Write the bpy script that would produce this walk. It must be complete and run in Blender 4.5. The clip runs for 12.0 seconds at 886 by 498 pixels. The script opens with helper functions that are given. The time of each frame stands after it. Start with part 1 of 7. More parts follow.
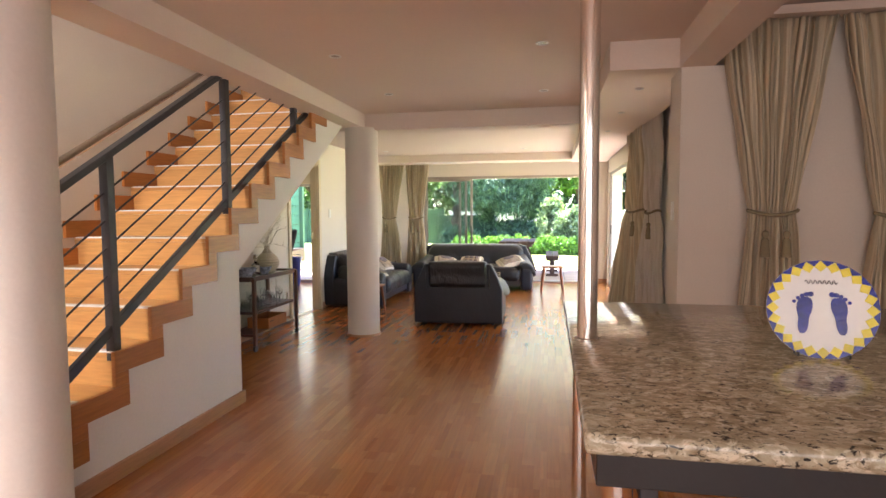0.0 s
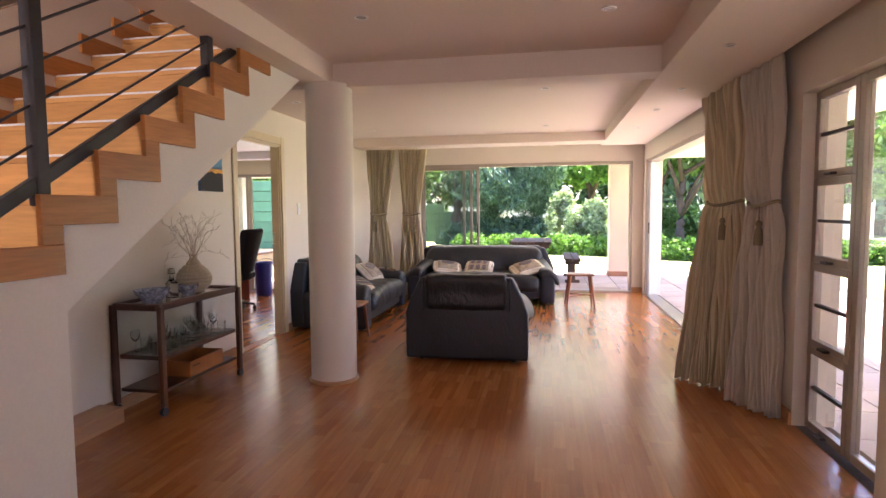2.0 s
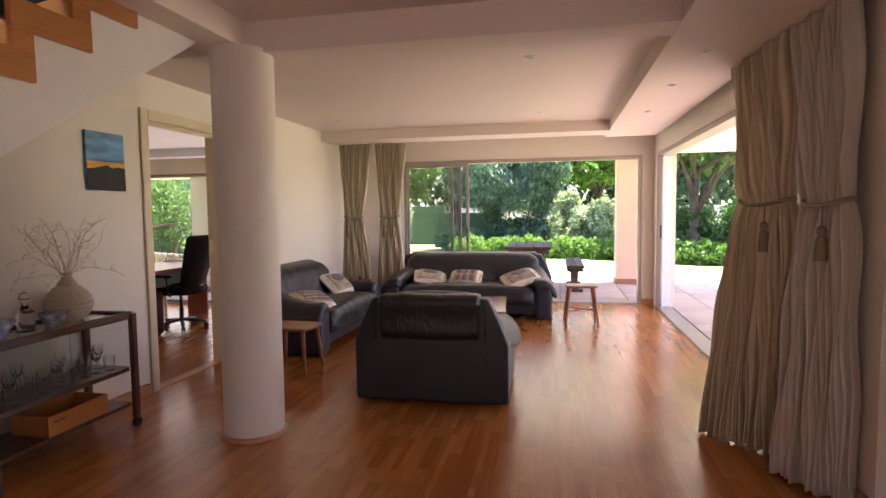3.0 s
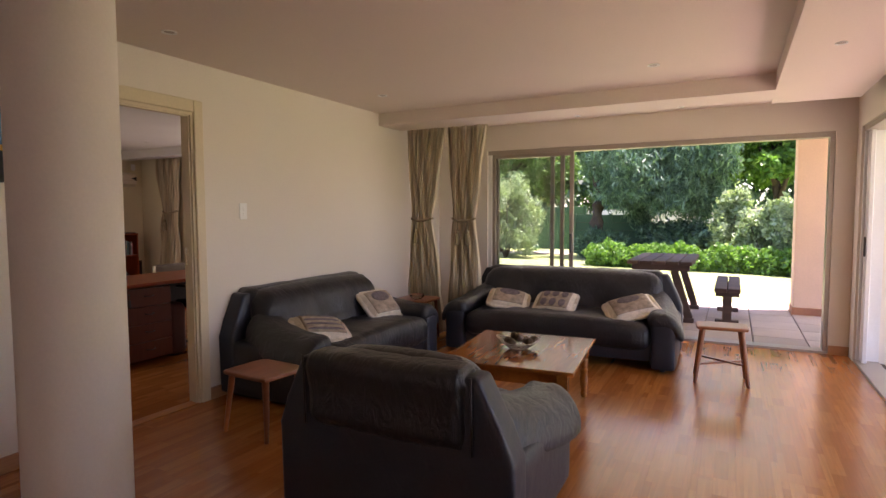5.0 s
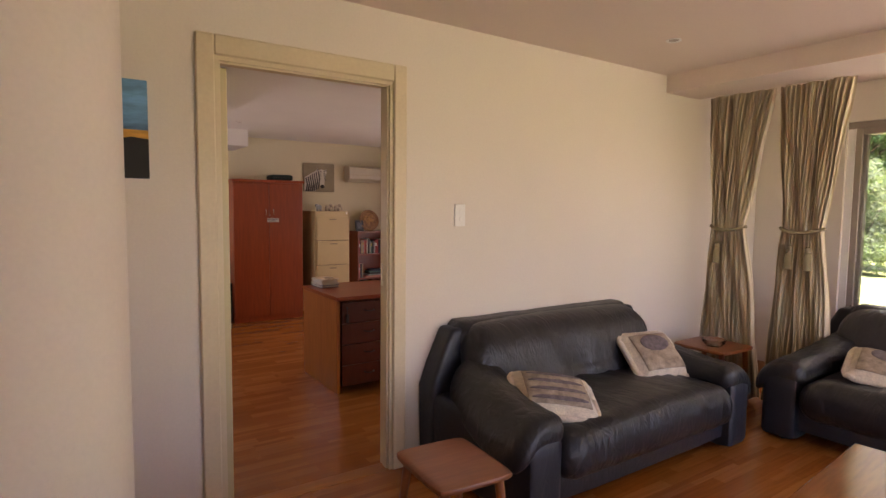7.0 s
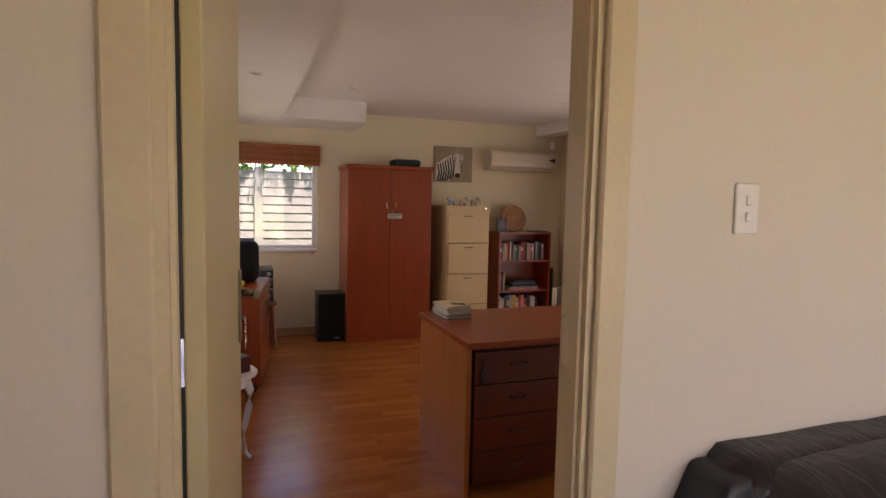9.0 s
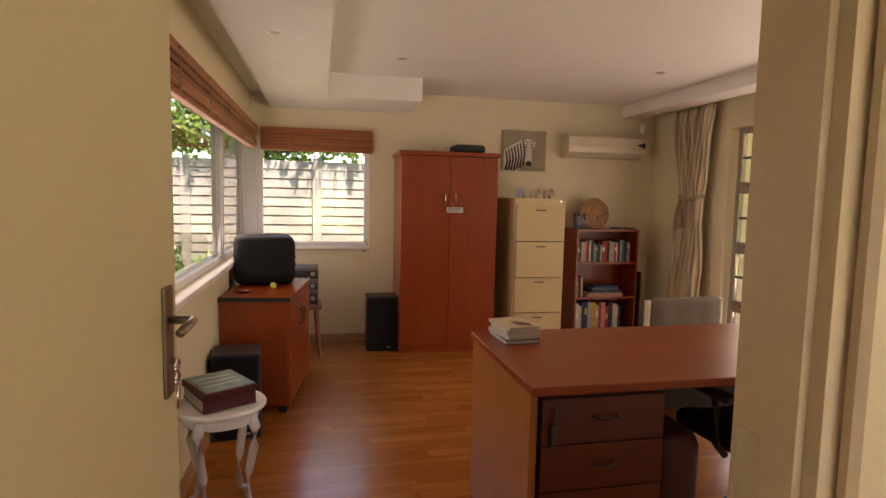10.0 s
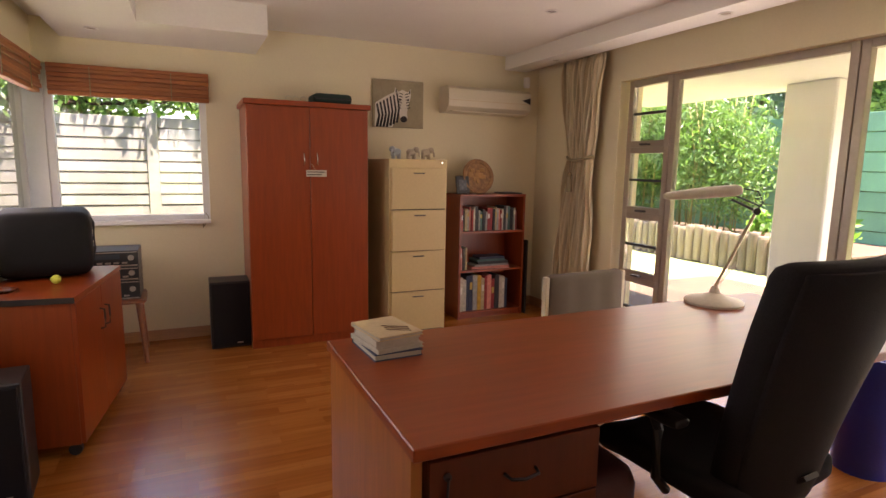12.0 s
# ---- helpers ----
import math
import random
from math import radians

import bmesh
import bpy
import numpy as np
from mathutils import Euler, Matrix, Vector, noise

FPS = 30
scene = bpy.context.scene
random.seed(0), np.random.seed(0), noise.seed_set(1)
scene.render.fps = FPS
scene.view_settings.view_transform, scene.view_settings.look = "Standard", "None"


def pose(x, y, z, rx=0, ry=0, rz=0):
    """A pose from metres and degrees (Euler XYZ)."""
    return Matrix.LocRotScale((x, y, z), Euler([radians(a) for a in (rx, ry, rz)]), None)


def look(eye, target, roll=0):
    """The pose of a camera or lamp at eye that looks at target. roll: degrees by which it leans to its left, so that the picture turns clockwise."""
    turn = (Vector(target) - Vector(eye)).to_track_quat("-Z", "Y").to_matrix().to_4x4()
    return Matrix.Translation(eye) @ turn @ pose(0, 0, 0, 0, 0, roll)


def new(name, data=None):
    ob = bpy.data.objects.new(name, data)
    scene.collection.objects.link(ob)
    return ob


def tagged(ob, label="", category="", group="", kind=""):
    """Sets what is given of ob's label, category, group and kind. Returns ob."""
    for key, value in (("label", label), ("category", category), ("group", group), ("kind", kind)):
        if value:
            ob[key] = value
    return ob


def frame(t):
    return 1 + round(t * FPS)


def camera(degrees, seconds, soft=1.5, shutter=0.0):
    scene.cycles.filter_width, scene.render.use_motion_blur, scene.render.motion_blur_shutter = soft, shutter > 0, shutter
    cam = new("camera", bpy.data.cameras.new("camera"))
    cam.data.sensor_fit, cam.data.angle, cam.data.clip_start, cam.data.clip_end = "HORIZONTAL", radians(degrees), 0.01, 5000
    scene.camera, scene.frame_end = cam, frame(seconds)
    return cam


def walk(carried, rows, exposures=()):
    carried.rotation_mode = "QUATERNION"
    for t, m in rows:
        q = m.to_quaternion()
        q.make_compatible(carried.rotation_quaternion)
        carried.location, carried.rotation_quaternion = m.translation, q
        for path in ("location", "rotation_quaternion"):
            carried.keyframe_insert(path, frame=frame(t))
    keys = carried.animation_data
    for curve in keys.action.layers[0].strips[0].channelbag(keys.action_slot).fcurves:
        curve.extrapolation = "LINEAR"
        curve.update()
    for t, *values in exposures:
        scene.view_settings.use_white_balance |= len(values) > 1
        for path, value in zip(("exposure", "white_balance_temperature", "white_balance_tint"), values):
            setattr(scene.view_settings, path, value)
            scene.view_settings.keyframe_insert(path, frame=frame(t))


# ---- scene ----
cam = camera(77.0, 12.0)
PATH = [
    (0, (0.285, -0.384, 1.352), (-0.088, 1.577, 1.224), -0.3),
    (0.5, (0.113, 0.058, 1.344), (-0.273, 2.016, 1.21), -0.3),
    (1, (-0.021, 0.471, 1.335), (-0.407, 2.428, 1.197), -0.2),
    (1.5, (-0.085, 0.962, 1.333), (-0.455, 2.922, 1.194), -0.3),
    (2, (-0.092, 1.429, 1.33), (-0.461, 3.389, 1.19), -0.4),
    (2.5, (-0.037, 1.976, 1.333), (-0.404, 3.937, 1.186), -0.6),
    (2.7, (-0.001, 2.186, 1.336), (-0.377, 4.145, 1.197), -0.7),
    (4.3, (0.361, 3.814, 1.332), (-0.307, 5.693, 1.188), -0.1),
    (4.5, (0.389, 3.989, 1.332), (-0.352, 5.841, 1.199), -0.3),
    (5, (0.409, 4.367, 1.335), (-0.515, 6.136, 1.207), -0.2),
    (5.5, (0.335, 4.727, 1.353), (-0.849, 6.334, 1.221), 0.0),
    (6, (0.192, 5.077, 1.374), (-1.159, 6.545, 1.236), 0.4),
    (6.5, (-0.062, 5.394, 1.393), (-1.576, 6.693, 1.249), 0.4),
    (7, (-0.371, 5.615, 1.398), (-2.026, 6.728, 1.249), 0.6),
    (7.2, (-0.509, 5.694, 1.4), (-2.201, 6.752, 1.257), 0.7),
    (8.8, (-1.727, 6.216, 1.35), (-3.575, 6.962, 1.185), 1.1),
    (9, (-1.88, 6.282, 1.352), (-3.756, 6.958, 1.19), 1.2),
    (9.5, (-2.238, 6.44, 1.332), (-4.182, 6.875, 1.157), 1.1),
    (10, (-2.536, 6.582, 1.32), (-4.483, 7.003, 1.138), 1.2),
    (10.5, (-2.809, 6.687, 1.314), (-4.75, 7.129, 1.121), 1.2),
    (11, (-3.003, 6.764, 1.295), (-4.92, 7.283, 1.063), 1.3),
    (11.5, (-3.123, 6.816, 1.284), (-4.982, 7.5, 1.008), 1.2),
    (12, (-3.185, 6.845, 1.285), (-4.983, 7.669, 0.992), 1.0),
]
walk(cam, [(t, look(eye, target, roll)) for t, eye, target, roll in PATH], exposures=[(0, 3.38, 6250, 18), (1.5, 3.12, 6300, 27), (2.5, 2.9, 6400, 36), (4.3, 2.25, 6700, 34), (5.0, 2.15, 6750, 35), (6.0, 2.25, 6950, 40), (7.2, 2.6, 7000, 39), (8.8, 2.45, 6850, 37), (9.5, 2.55, 7300, 34), (10.2, 2.85, 7900, 33), (12, 2.95, 7300, 32)])

# ---- world and sun ----
world = bpy.data.worlds.new("world")
scene.world = world
world.use_nodes = True
wn = world.node_tree
sky = wn.nodes.new("ShaderNodeTexSky")
sky.sky_type, sky.sun_disc = "NISHITA", False
sky.sun_elevation, sky.sun_rotation = radians(74), radians(68)
wn.links.new(sky.outputs[0], wn.nodes["Background"].inputs[0])
wn.nodes["Background"].inputs[1].default_value = 0.15
sun = new("sun", bpy.data.lights.new("sun", "SUN"))
sun.data.energy, sun.data.angle, sun.data.color = 5.0, radians(0.6), (1.0, 0.95, 0.86)
sun.matrix_world = look((0, 0, 20), (0 - 20 * math.sin(radians(68)) / math.tan(radians(74)), -20 * math.cos(radians(68)) / math.tan(radians(74)), 0))


# area lamps for sky light at openings; kitchen and landing fills are added, without openings
def area_lamp(name, at, target, w, h, power, colour=(1.0, 0.95, 0.88)):
    ld = bpy.data.lights.new(name, "AREA")
    ld.shape, ld.size, ld.size_y, ld.energy, ld.color = "RECTANGLE", w, h, power, colour
    ob = new(name, ld)
    ob.matrix_world = look(at, target)
    return ob


# two added fills behind the view: no window is built in the wall there
area_lamp("sky_kitchen", (0.5, -3.1, 1.3), (0.5, 0, 1.3), 4.2, 1.8, 8.0)
area_lamp("sky_landing", (-2.3, -2.9, 4.2), (-2.3, 2.0, 2.6), 1.1, 1.6, 38)
area_lamp("sky_far_door", (-0.45, 10.66, 1.1), (-0.45, 5, 1.0), 3.2, 1.9, 3.0)
area_lamp("sky_garden_door", (1.5, 8.2, 1.1), (-2, 8.2, 0.9), 4.2, 1.9, 0.8)
area_lamp("sky_office_door", (-5.0, 9.83, 1.0), (-5.0, 6, 0.9), 2.7, 1.8, 3.2)
area_lamp("sky_office_window", (-6.0, 5.95, 1.38), (-6.0, 9, 1.0), 2.8, 0.9, 1.8)


# ---- materials ----
def node(nt, kind, x=0, y=0, **values):
    n = nt.nodes.new(kind)
    n.location = (x, y)
    for k, v in values.items():
        n.inputs[k].default_value = v
    return n


def mixer(nt, blend, fac, a, b):
    m = nt.nodes.new("ShaderNodeMix")
    m.data_type, m.blend_type = "RGBA", blend
    for slot, v in ((0, fac), (6, a), (7, b)):
        if isinstance(v, bpy.types.NodeSocket):
            nt.links.new(v, m.inputs[slot])
        else:
            m.inputs[slot].default_value = v
    return m.outputs[2]


def rgba(c, k=1.0):
    return (min(c[0] * k, 1), min(c[1] * k, 1), min(c[2] * k, 1), 1)


def surface(name, base, rough=0.5, metal=0.0, var=0.12, vscale=2.0, grain=0.06, gscale=60.0, bump=0.05, bscale=120.0, rand=0.0, stretch=(1, 1, 1), coat=0.0, rvar=0.1, sheen=0.0):
    m = bpy.data.materials.new(name)
    m.use_nodes = True
    nt = m.node_tree
    p = nt.nodes["Principled BSDF"]
    tc = node(nt, "ShaderNodeTexCoord")
    mp = node(nt, "ShaderNodeMapping")
    mp.inputs["Scale"].default_value = stretch
    nt.links.new(tc.outputs["Object"], mp.inputs[0])
    info = node(nt, "ShaderNodeObjectInfo")
    shift = nt.nodes.new("ShaderNodeVectorMath")
    shift.operation = "ADD"
    times = nt.nodes.new("ShaderNodeMath")
    times.operation = "MULTIPLY"
    times.inputs[1].default_value = 37.0
    nt.links.new(info.outputs["Random"], times.inputs[0])
    nt.links.new(mp.outputs[0], shift.inputs[0])
    nt.links.new(times.outputs[0], shift.inputs[1])
    big = node(nt, "ShaderNodeTexNoise", Scale=vscale, Detail=4.0)
    small = node(nt, "ShaderNodeTexNoise", Scale=gscale, Detail=3.0)
    for n in (big, small):
        nt.links.new(shift.outputs[0], n.inputs["Vector"])
    r1 = nt.nodes.new("ShaderNodeMapRange")
    r1.inputs[1].default_value, r1.inputs[2].default_value = 0.3, 0.7
    nt.links.new(big.outputs["Fac"], r1.inputs[0])
    c = mixer(nt, "MIX", r1.outputs[0], rgba(base, 1 - var), rgba(base, 1 + var))
    if grain:
        r2 = nt.nodes.new("ShaderNodeMapRange")
        r2.inputs[1].default_value, r2.inputs[2].default_value = 0.3, 0.7
        r2.inputs[3].default_value, r2.inputs[4].default_value = 1 - grain, 1 + grain
        nt.links.new(small.outputs["Fac"], r2.inputs[0])
        c = mixer(nt, "MULTIPLY", 1.0, c, r2.outputs[0])
    if rand:
        r3 = nt.nodes.new("ShaderNodeMapRange")
        r3.inputs[3].default_value, r3.inputs[4].default_value = 1 - rand, 1 + rand
        nt.links.new(info.outputs["Random"], r3.inputs[0])
        c = mixer(nt, "MULTIPLY", 1.0, c, r3.outputs[0])
    nt.links.new(c, p.inputs["Base Color"])
    p.inputs["Metallic"].default_value = metal
    r4 = nt.nodes.new("ShaderNodeMapRange")
    r4.inputs[3].default_value, r4.inputs[4].default_value = max(rough - rvar * rough, 0.02), min(rough + rvar * rough, 1)
    nt.links.new(big.outputs["Fac"], r4.inputs[0])
    nt.links.new(r4.outputs[0], p.inputs["Roughness"])
    p.inputs["Coat Weight"].default_value = coat
    p.inputs["Coat Roughness"].default_value = 0.12
    p.inputs["Sheen Weight"].default_value = sheen
    if bump:
        bn = node(nt, "ShaderNodeTexNoise", Scale=bscale, Detail=3.0)
        nt.links.new(shift.outputs[0], bn.inputs["Vector"])
        b = nt.nodes.new("ShaderNodeBump")
        b.inputs["Strength"].default_value, b.inputs["Distance"].default_value = min(bump * 4, 1.0), 0.004
        nt.links.new(bn.outputs["Fac"], b.inputs["Height"])
        nt.links.new(b.outputs[0], p.inputs["Normal"])
    return m


def wood(name, light, dark, rough=0.35, scale=6.0, along="y", rand=0.12, coat=0.2, contrast=1.0):
    """Grain that runs along one axis of the object."""
    m = bpy.data.materials.new(name)
    m.use_nodes = True
    nt = m.node_tree
    p = nt.nodes["Principled BSDF"]
    tc = node(nt, "ShaderNodeTexCoord")
    info = node(nt, "ShaderNodeObjectInfo")
    add = nt.nodes.new("ShaderNodeVectorMath")
    add.operation = "ADD"
    mul = nt.nodes.new("ShaderNodeMath")
    mul.operation = "MULTIPLY"
    mul.inputs[1].default_value = 53.0
    nt.links.new(info.outputs["Random"], mul.inputs[0])
    nt.links.new(tc.outputs["Object"], add.inputs[0])
    nt.links.new(mul.outputs[0], add.inputs[1])
    mp = node(nt, "ShaderNodeMapping")
    mp.inputs["Scale"].default_value = {"x": (0.09, 1, 1), "y": (1, 0.09, 1), "z": (1, 1, 0.09)}[along]
    nt.links.new(add.outputs[0], mp.inputs[0])
    a = node(nt, "ShaderNodeTexNoise", Scale=scale, Detail=5.0, Distortion=0.8)
    f = node(nt, "ShaderNodeTexNoise", Scale=scale * 14, Detail=3.0)
    for n in (a, f):
        nt.links.new(mp.outputs[0], n.inputs["Vector"])
    r = nt.nodes.new("ShaderNodeMapRange")
    r.inputs[1].default_value, r.inputs[2].default_value = 0.5 - 0.22 / contrast, 0.5 + 0.22 / contrast
    nt.links.new(a.outputs["Fac"], r.inputs[0])
    c = mixer(nt, "MIX", r.outputs[0], rgba(dark), rgba(light))
    r2 = nt.nodes.new("ShaderNodeMapRange")
    r2.inputs[1].default_value, r2.inputs[2].default_value, r2.inputs[3].default_value, r2.inputs[4].default_value = 0.3, 0.7, 0.86, 1.1
    nt.links.new(f.outputs["Fac"], r2.inputs[0])
    c = mixer(nt, "MULTIPLY", 1.0, c, r2.outputs[0])
    r3 = nt.nodes.new("ShaderNodeMapRange")
    r3.inputs[3].default_value, r3.inputs[4].default_value = 1 - rand, 1 + rand
    nt.links.new(info.outputs["Random"], r3.inputs[0])
    c = mixer(nt, "MULTIPLY", 1.0, c, r3.outputs[0])
    nt.links.new(c, p.inputs["Base Color"])
    p.inputs["Roughness"].default_value = rough
    p.inputs["Coat Weight"].default_value = coat
    p.inputs["Coat Roughness"].default_value = 0.18
    b = nt.nodes.new("ShaderNodeBump")
    b.inputs["Strength"].default_value, b.inputs["Distance"].default_value = 0.12, 0.002
    nt.links.new(f.outputs["Fac"], b.inputs["Height"])
    nt.links.new(b.outputs[0], p.inputs["Normal"])
    return m


def laminate():
    """Three-strip laminate: short strips of differing tone along each plank."""
    m = bpy.data.materials.new("laminate_floor")
    m.use_nodes = True
    nt = m.node_tree
    p = nt.nodes["Principled BSDF"]
    tc = node(nt, "ShaderNodeTexCoord")
    info = node(nt, "ShaderNodeObjectInfo")
    mul = nt.nodes.new("ShaderNodeMath")
    mul.operation = "MULTIPLY"
    mul.inputs[1].default_value = 19.0
    nt.links.new(info.outputs["Random"], mul.inputs[0])
    sep = nt.nodes.new("ShaderNodeSeparateXYZ")
    nt.links.new(tc.outputs["Object"], sep.inputs[0])
    lift = nt.nodes.new("ShaderNodeMath")
    lift.operation = "ADD"
    nt.links.new(sep.outputs[1], lift.inputs[0])
    nt.links.new(mul.outputs[0], lift.inputs[1])
    com = nt.nodes.new("ShaderNodeCombineXYZ")
    nt.links.new(lift.outputs[0], com.inputs[0])
    nt.links.new(sep.outputs[0], com.inputs[1])
    nt.links.new(mul.outputs[0], com.inputs[2])
    br = nt.nodes.new("ShaderNodeTexBrick")
    br.offset, br.squash = 0.37, 1.0
    br.inputs["Color1"].default_value, br.inputs["Color2"].default_value, br.inputs["Mortar"].default_value = (0.2, 0.2, 0.2, 1), (1, 1, 1, 1), (0.1, 0.1, 0.1, 1)
    for k, v in (("Scale", 1.0), ("Mortar Size", 0.0006), ("Brick Width", 0.41), ("Row Height", 0.0667), ("Bias", 0.0)):
        br.inputs[k].default_value = v
    nt.links.new(com.outputs[0], br.inputs["Vector"])
    c = mixer(nt, "MIX", br.outputs["Color"], (0.30, 0.088, 0.014, 1), (0.47, 0.176, 0.038, 1))
    mp = node(nt, "ShaderNodeMapping")
    mp.inputs["Scale"].default_value = (0.06, 1, 1)
    nt.links.new(com.outputs[0], mp.inputs[0])
    g = node(nt, "ShaderNodeTexNoise", Scale=60.0, Detail=4.0, Distortion=0.6)
    nt.links.new(mp.outputs[0], g.inputs["Vector"])
    r2 = nt.nodes.new("ShaderNodeMapRange")
    r2.inputs[1].default_value, r2.inputs[2].default_value, r2.inputs[3].default_value, r2.inputs[4].default_value = 0.3, 0.7, 0.86, 1.12
    nt.links.new(g.outputs["Fac"], r2.inputs[0])
    c = mixer(nt, "MULTIPLY", 1.0, c, r2.outputs[0])
    nt.links.new(c, p.inputs["Base Color"])
    w = node(nt, "ShaderNodeTexNoise", Scale=1.3, Detail=3.0)
    nt.links.new(tc.outputs["Object"], w.inputs["Vector"])
    r4 = nt.nodes.new("ShaderNodeMapRange")
    r4.inputs[3].default_value, r4.inputs[4].default_value = 0.235, 0.265
    nt.links.new(w.outputs["Fac"], r4.inputs[0])
    nt.links.new(r4.outputs[0], p.inputs["Roughness"])
    p.inputs["Coat Weight"].default_value = 0.3
    p.inputs["Coat Roughness"].default_value = 0.17
    return m


def granite():
    m = bpy.data.materials.new("granite")
    m.use_nodes = True
    nt = m.node_tree
    p = nt.nodes["Principled BSDF"]
    tc = node(nt, "ShaderNodeTexCoord")
    mp = node(nt, "ShaderNodeMapping")
    mp.inputs["Rotation"].default_value = (0, 0, radians(-25))
    mp.inputs["Scale"].default_value = (0.6, 1, 1)
    nt.links.new(tc.outputs["Object"], mp.inputs[0])
    layers = []
    for sc, lo, hi in ((22.0, 0.38, 0.64), (58.0, 0.5, 0.60), (105.0, 0.55, 0.62)):
        n = node(nt, "ShaderNodeTexNoise", Scale=sc, Detail=6.0, Distortion=1.0)
        n.inputs["Roughness"].default_value = 0.65
        nt.links.new(mp.outputs[0], n.inputs["Vector"])
        r = nt.nodes.new("ShaderNodeMapRange")
        r.inputs[1].default_value, r.inputs[2].default_value = lo, hi
        nt.links.new(n.outputs["Fac"], r.inputs[0])
        layers.append(r.outputs[0])
    c = mixer(nt, "MIX", layers[0], (0.46, 0.42, 0.31, 1), (0.26, 0.215, 0.14, 1))
    c = mixer(nt, "MIX", layers[1], c, (0.60, 0.56, 0.44, 1))
    c = mixer(nt, "MIX", layers[2], c, (0.025, 0.022, 0.02, 1))
    nt.links.new(c, p.inputs["Base Color"])
    p.inputs["Roughness"].default_value = 0.09
    return m


def leather(name, base, rough, crease):
    """Hide with fine pores and soft creases that run up and down."""
    m = surface(name, base, rough, var=0.2, vscale=4, grain=0.12, gscale=120, bump=0.0, rvar=0.2)
    nt = m.node_tree
    p = nt.nodes["Principled BSDF"]
    tc = node(nt, "ShaderNodeTexCoord")
    mp = node(nt, "ShaderNodeMapping")
    mp.inputs["Scale"].default_value = (1.0, 0.45, 0.45)
    nt.links.new(tc.outputs["Object"], mp.inputs[0])
    n1 = node(nt, "ShaderNodeTexNoise", Scale=20.0, Detail=5.0, Distortion=1.6)
    nt.links.new(mp.outputs[0], n1.inputs["Vector"])
    n2 = node(nt, "ShaderNodeTexVoronoi", Scale=330.0)
    nt.links.new(tc.outputs["Object"], n2.inputs["Vector"])
    b1 = nt.nodes.new("ShaderNodeBump")
    b1.inputs["Strength"].default_value, b1.inputs["Distance"].default_value = crease, 0.02
    nt.links.new(n1.outputs["Fac"], b1.inputs["Height"])
    b2 = nt.nodes.new("ShaderNodeBump")
    b2.inputs["Strength"].default_value, b2.inputs["Distance"].default_value = 0.25, 0.0008
    nt.links.new(n2.outputs["Distance"], b2.inputs["Height"])
    nt.links.new(b1.outputs[0], b2.inputs["Normal"])
    nt.links.new(b2.outputs[0], p.inputs["Normal"])
    return m


def clear_glass(name, tint=(0.96, 0.98, 0.97)):
    m = bpy.data.materials.new(name)
    m.use_nodes = True
    nt = m.node_tree
    p = nt.nodes["Principled BSDF"]
    p.inputs["Base Color"].default_value = rgba(tint)
    p.inputs["Roughness"].default_value = 0.0
    p.inputs["Transmission Weight"].default_value = 1.0
    p.inputs["IOR"].default_value = 1.45
    return m


def foliage(name, dark, light, rough=0.45):
    m = bpy.data.materials.new(name)
    m.use_nodes = True
    nt = m.node_tree
    p = nt.nodes["Principled BSDF"]
    geo = node(nt, "ShaderNodeNewGeometry")
    c = mixer(nt, "MIX", geo.outputs["Random Per Island"], rgba(dark), rgba(light))
    nt.links.new(c, p.inputs["Base Color"])
    p.inputs["Roughness"].default_value = rough
    t = node(nt, "ShaderNodeBsdfTranslucent")
    c2 = mixer(nt, "MULTIPLY", 1.0, c, (1.3, 1.5, 0.6, 1))
    nt.links.new(c2, t.inputs[0])
    mx = node(nt, "ShaderNodeMixShader")
    mx.inputs[0].default_value = 0.42
    nt.links.new(p.outputs[0], mx.inputs[1])
    nt.links.new(t.outputs[0], mx.inputs[2])
    nt.links.new(mx.outputs[0], nt.nodes["Material Output"].inputs[0])
    return m


PLASTER = surface("plaster_cream", (0.71, 0.645, 0.565), 0.7, var=0.03, vscale=0.8, grain=0.02, gscale=90, bump=0.02, bscale=55)
PLASTER_O = surface("plaster_office", (0.75, 0.68, 0.48), 0.7, var=0.03, vscale=0.8, grain=0.02, gscale=90, bump=0.02, bscale=55)
CEIL = surface("ceiling_paint", (0.76, 0.655, 0.57), 0.75, var=0.025, vscale=0.6, grain=0.015, bump=0.01)
WHITEWALL = surface("stair_wall_paint", (0.78, 0.75, 0.71), 0.7, var=0.03, vscale=0.9, grain=0.02, bump=0.02, bscale=60)
SALMON = surface("patio_plaster", (0.72, 0.50, 0.40), 0.8, var=0.05, grain=0.04, bump=0.05, bscale=80)
WHITEPAINT = surface("white_paint", (0.80, 0.79, 0.76), 0.5, var=0.03, grain=0.02, bump=0.01)
FRAMEPAINT = surface("door_frame_paint", (0.64, 0.54, 0.37), 0.4, var=0.05, vscale=3, grain=0.03, bump=0.02, bscale=30)
DOORPAINT = surface("door_paint", (0.56, 0.48, 0.29), 0.38, var=0.04, grain=0.02, bump=0.01)
ALU = surface("aluminium_frame", (0.42, 0.37, 0.32), 0.42, metal=0.55, var=0.06, grain=0.03, bump=0.01)
ALUW = surface("white_frame", (0.70, 0.70, 0.70), 0.4, var=0.04, grain=0.02, bump=0.01)
CHROME = surface("chrome", (0.72, 0.70, 0.67), 0.12, metal=1.0, var=0.03, grain=0.0, bump=0.0)
STEEL = surface("dark_steel", (0.055, 0.055, 0.062), 0.42, metal=0.3, var=0.15, grain=0.06, bump=0.02)
LAM = laminate()
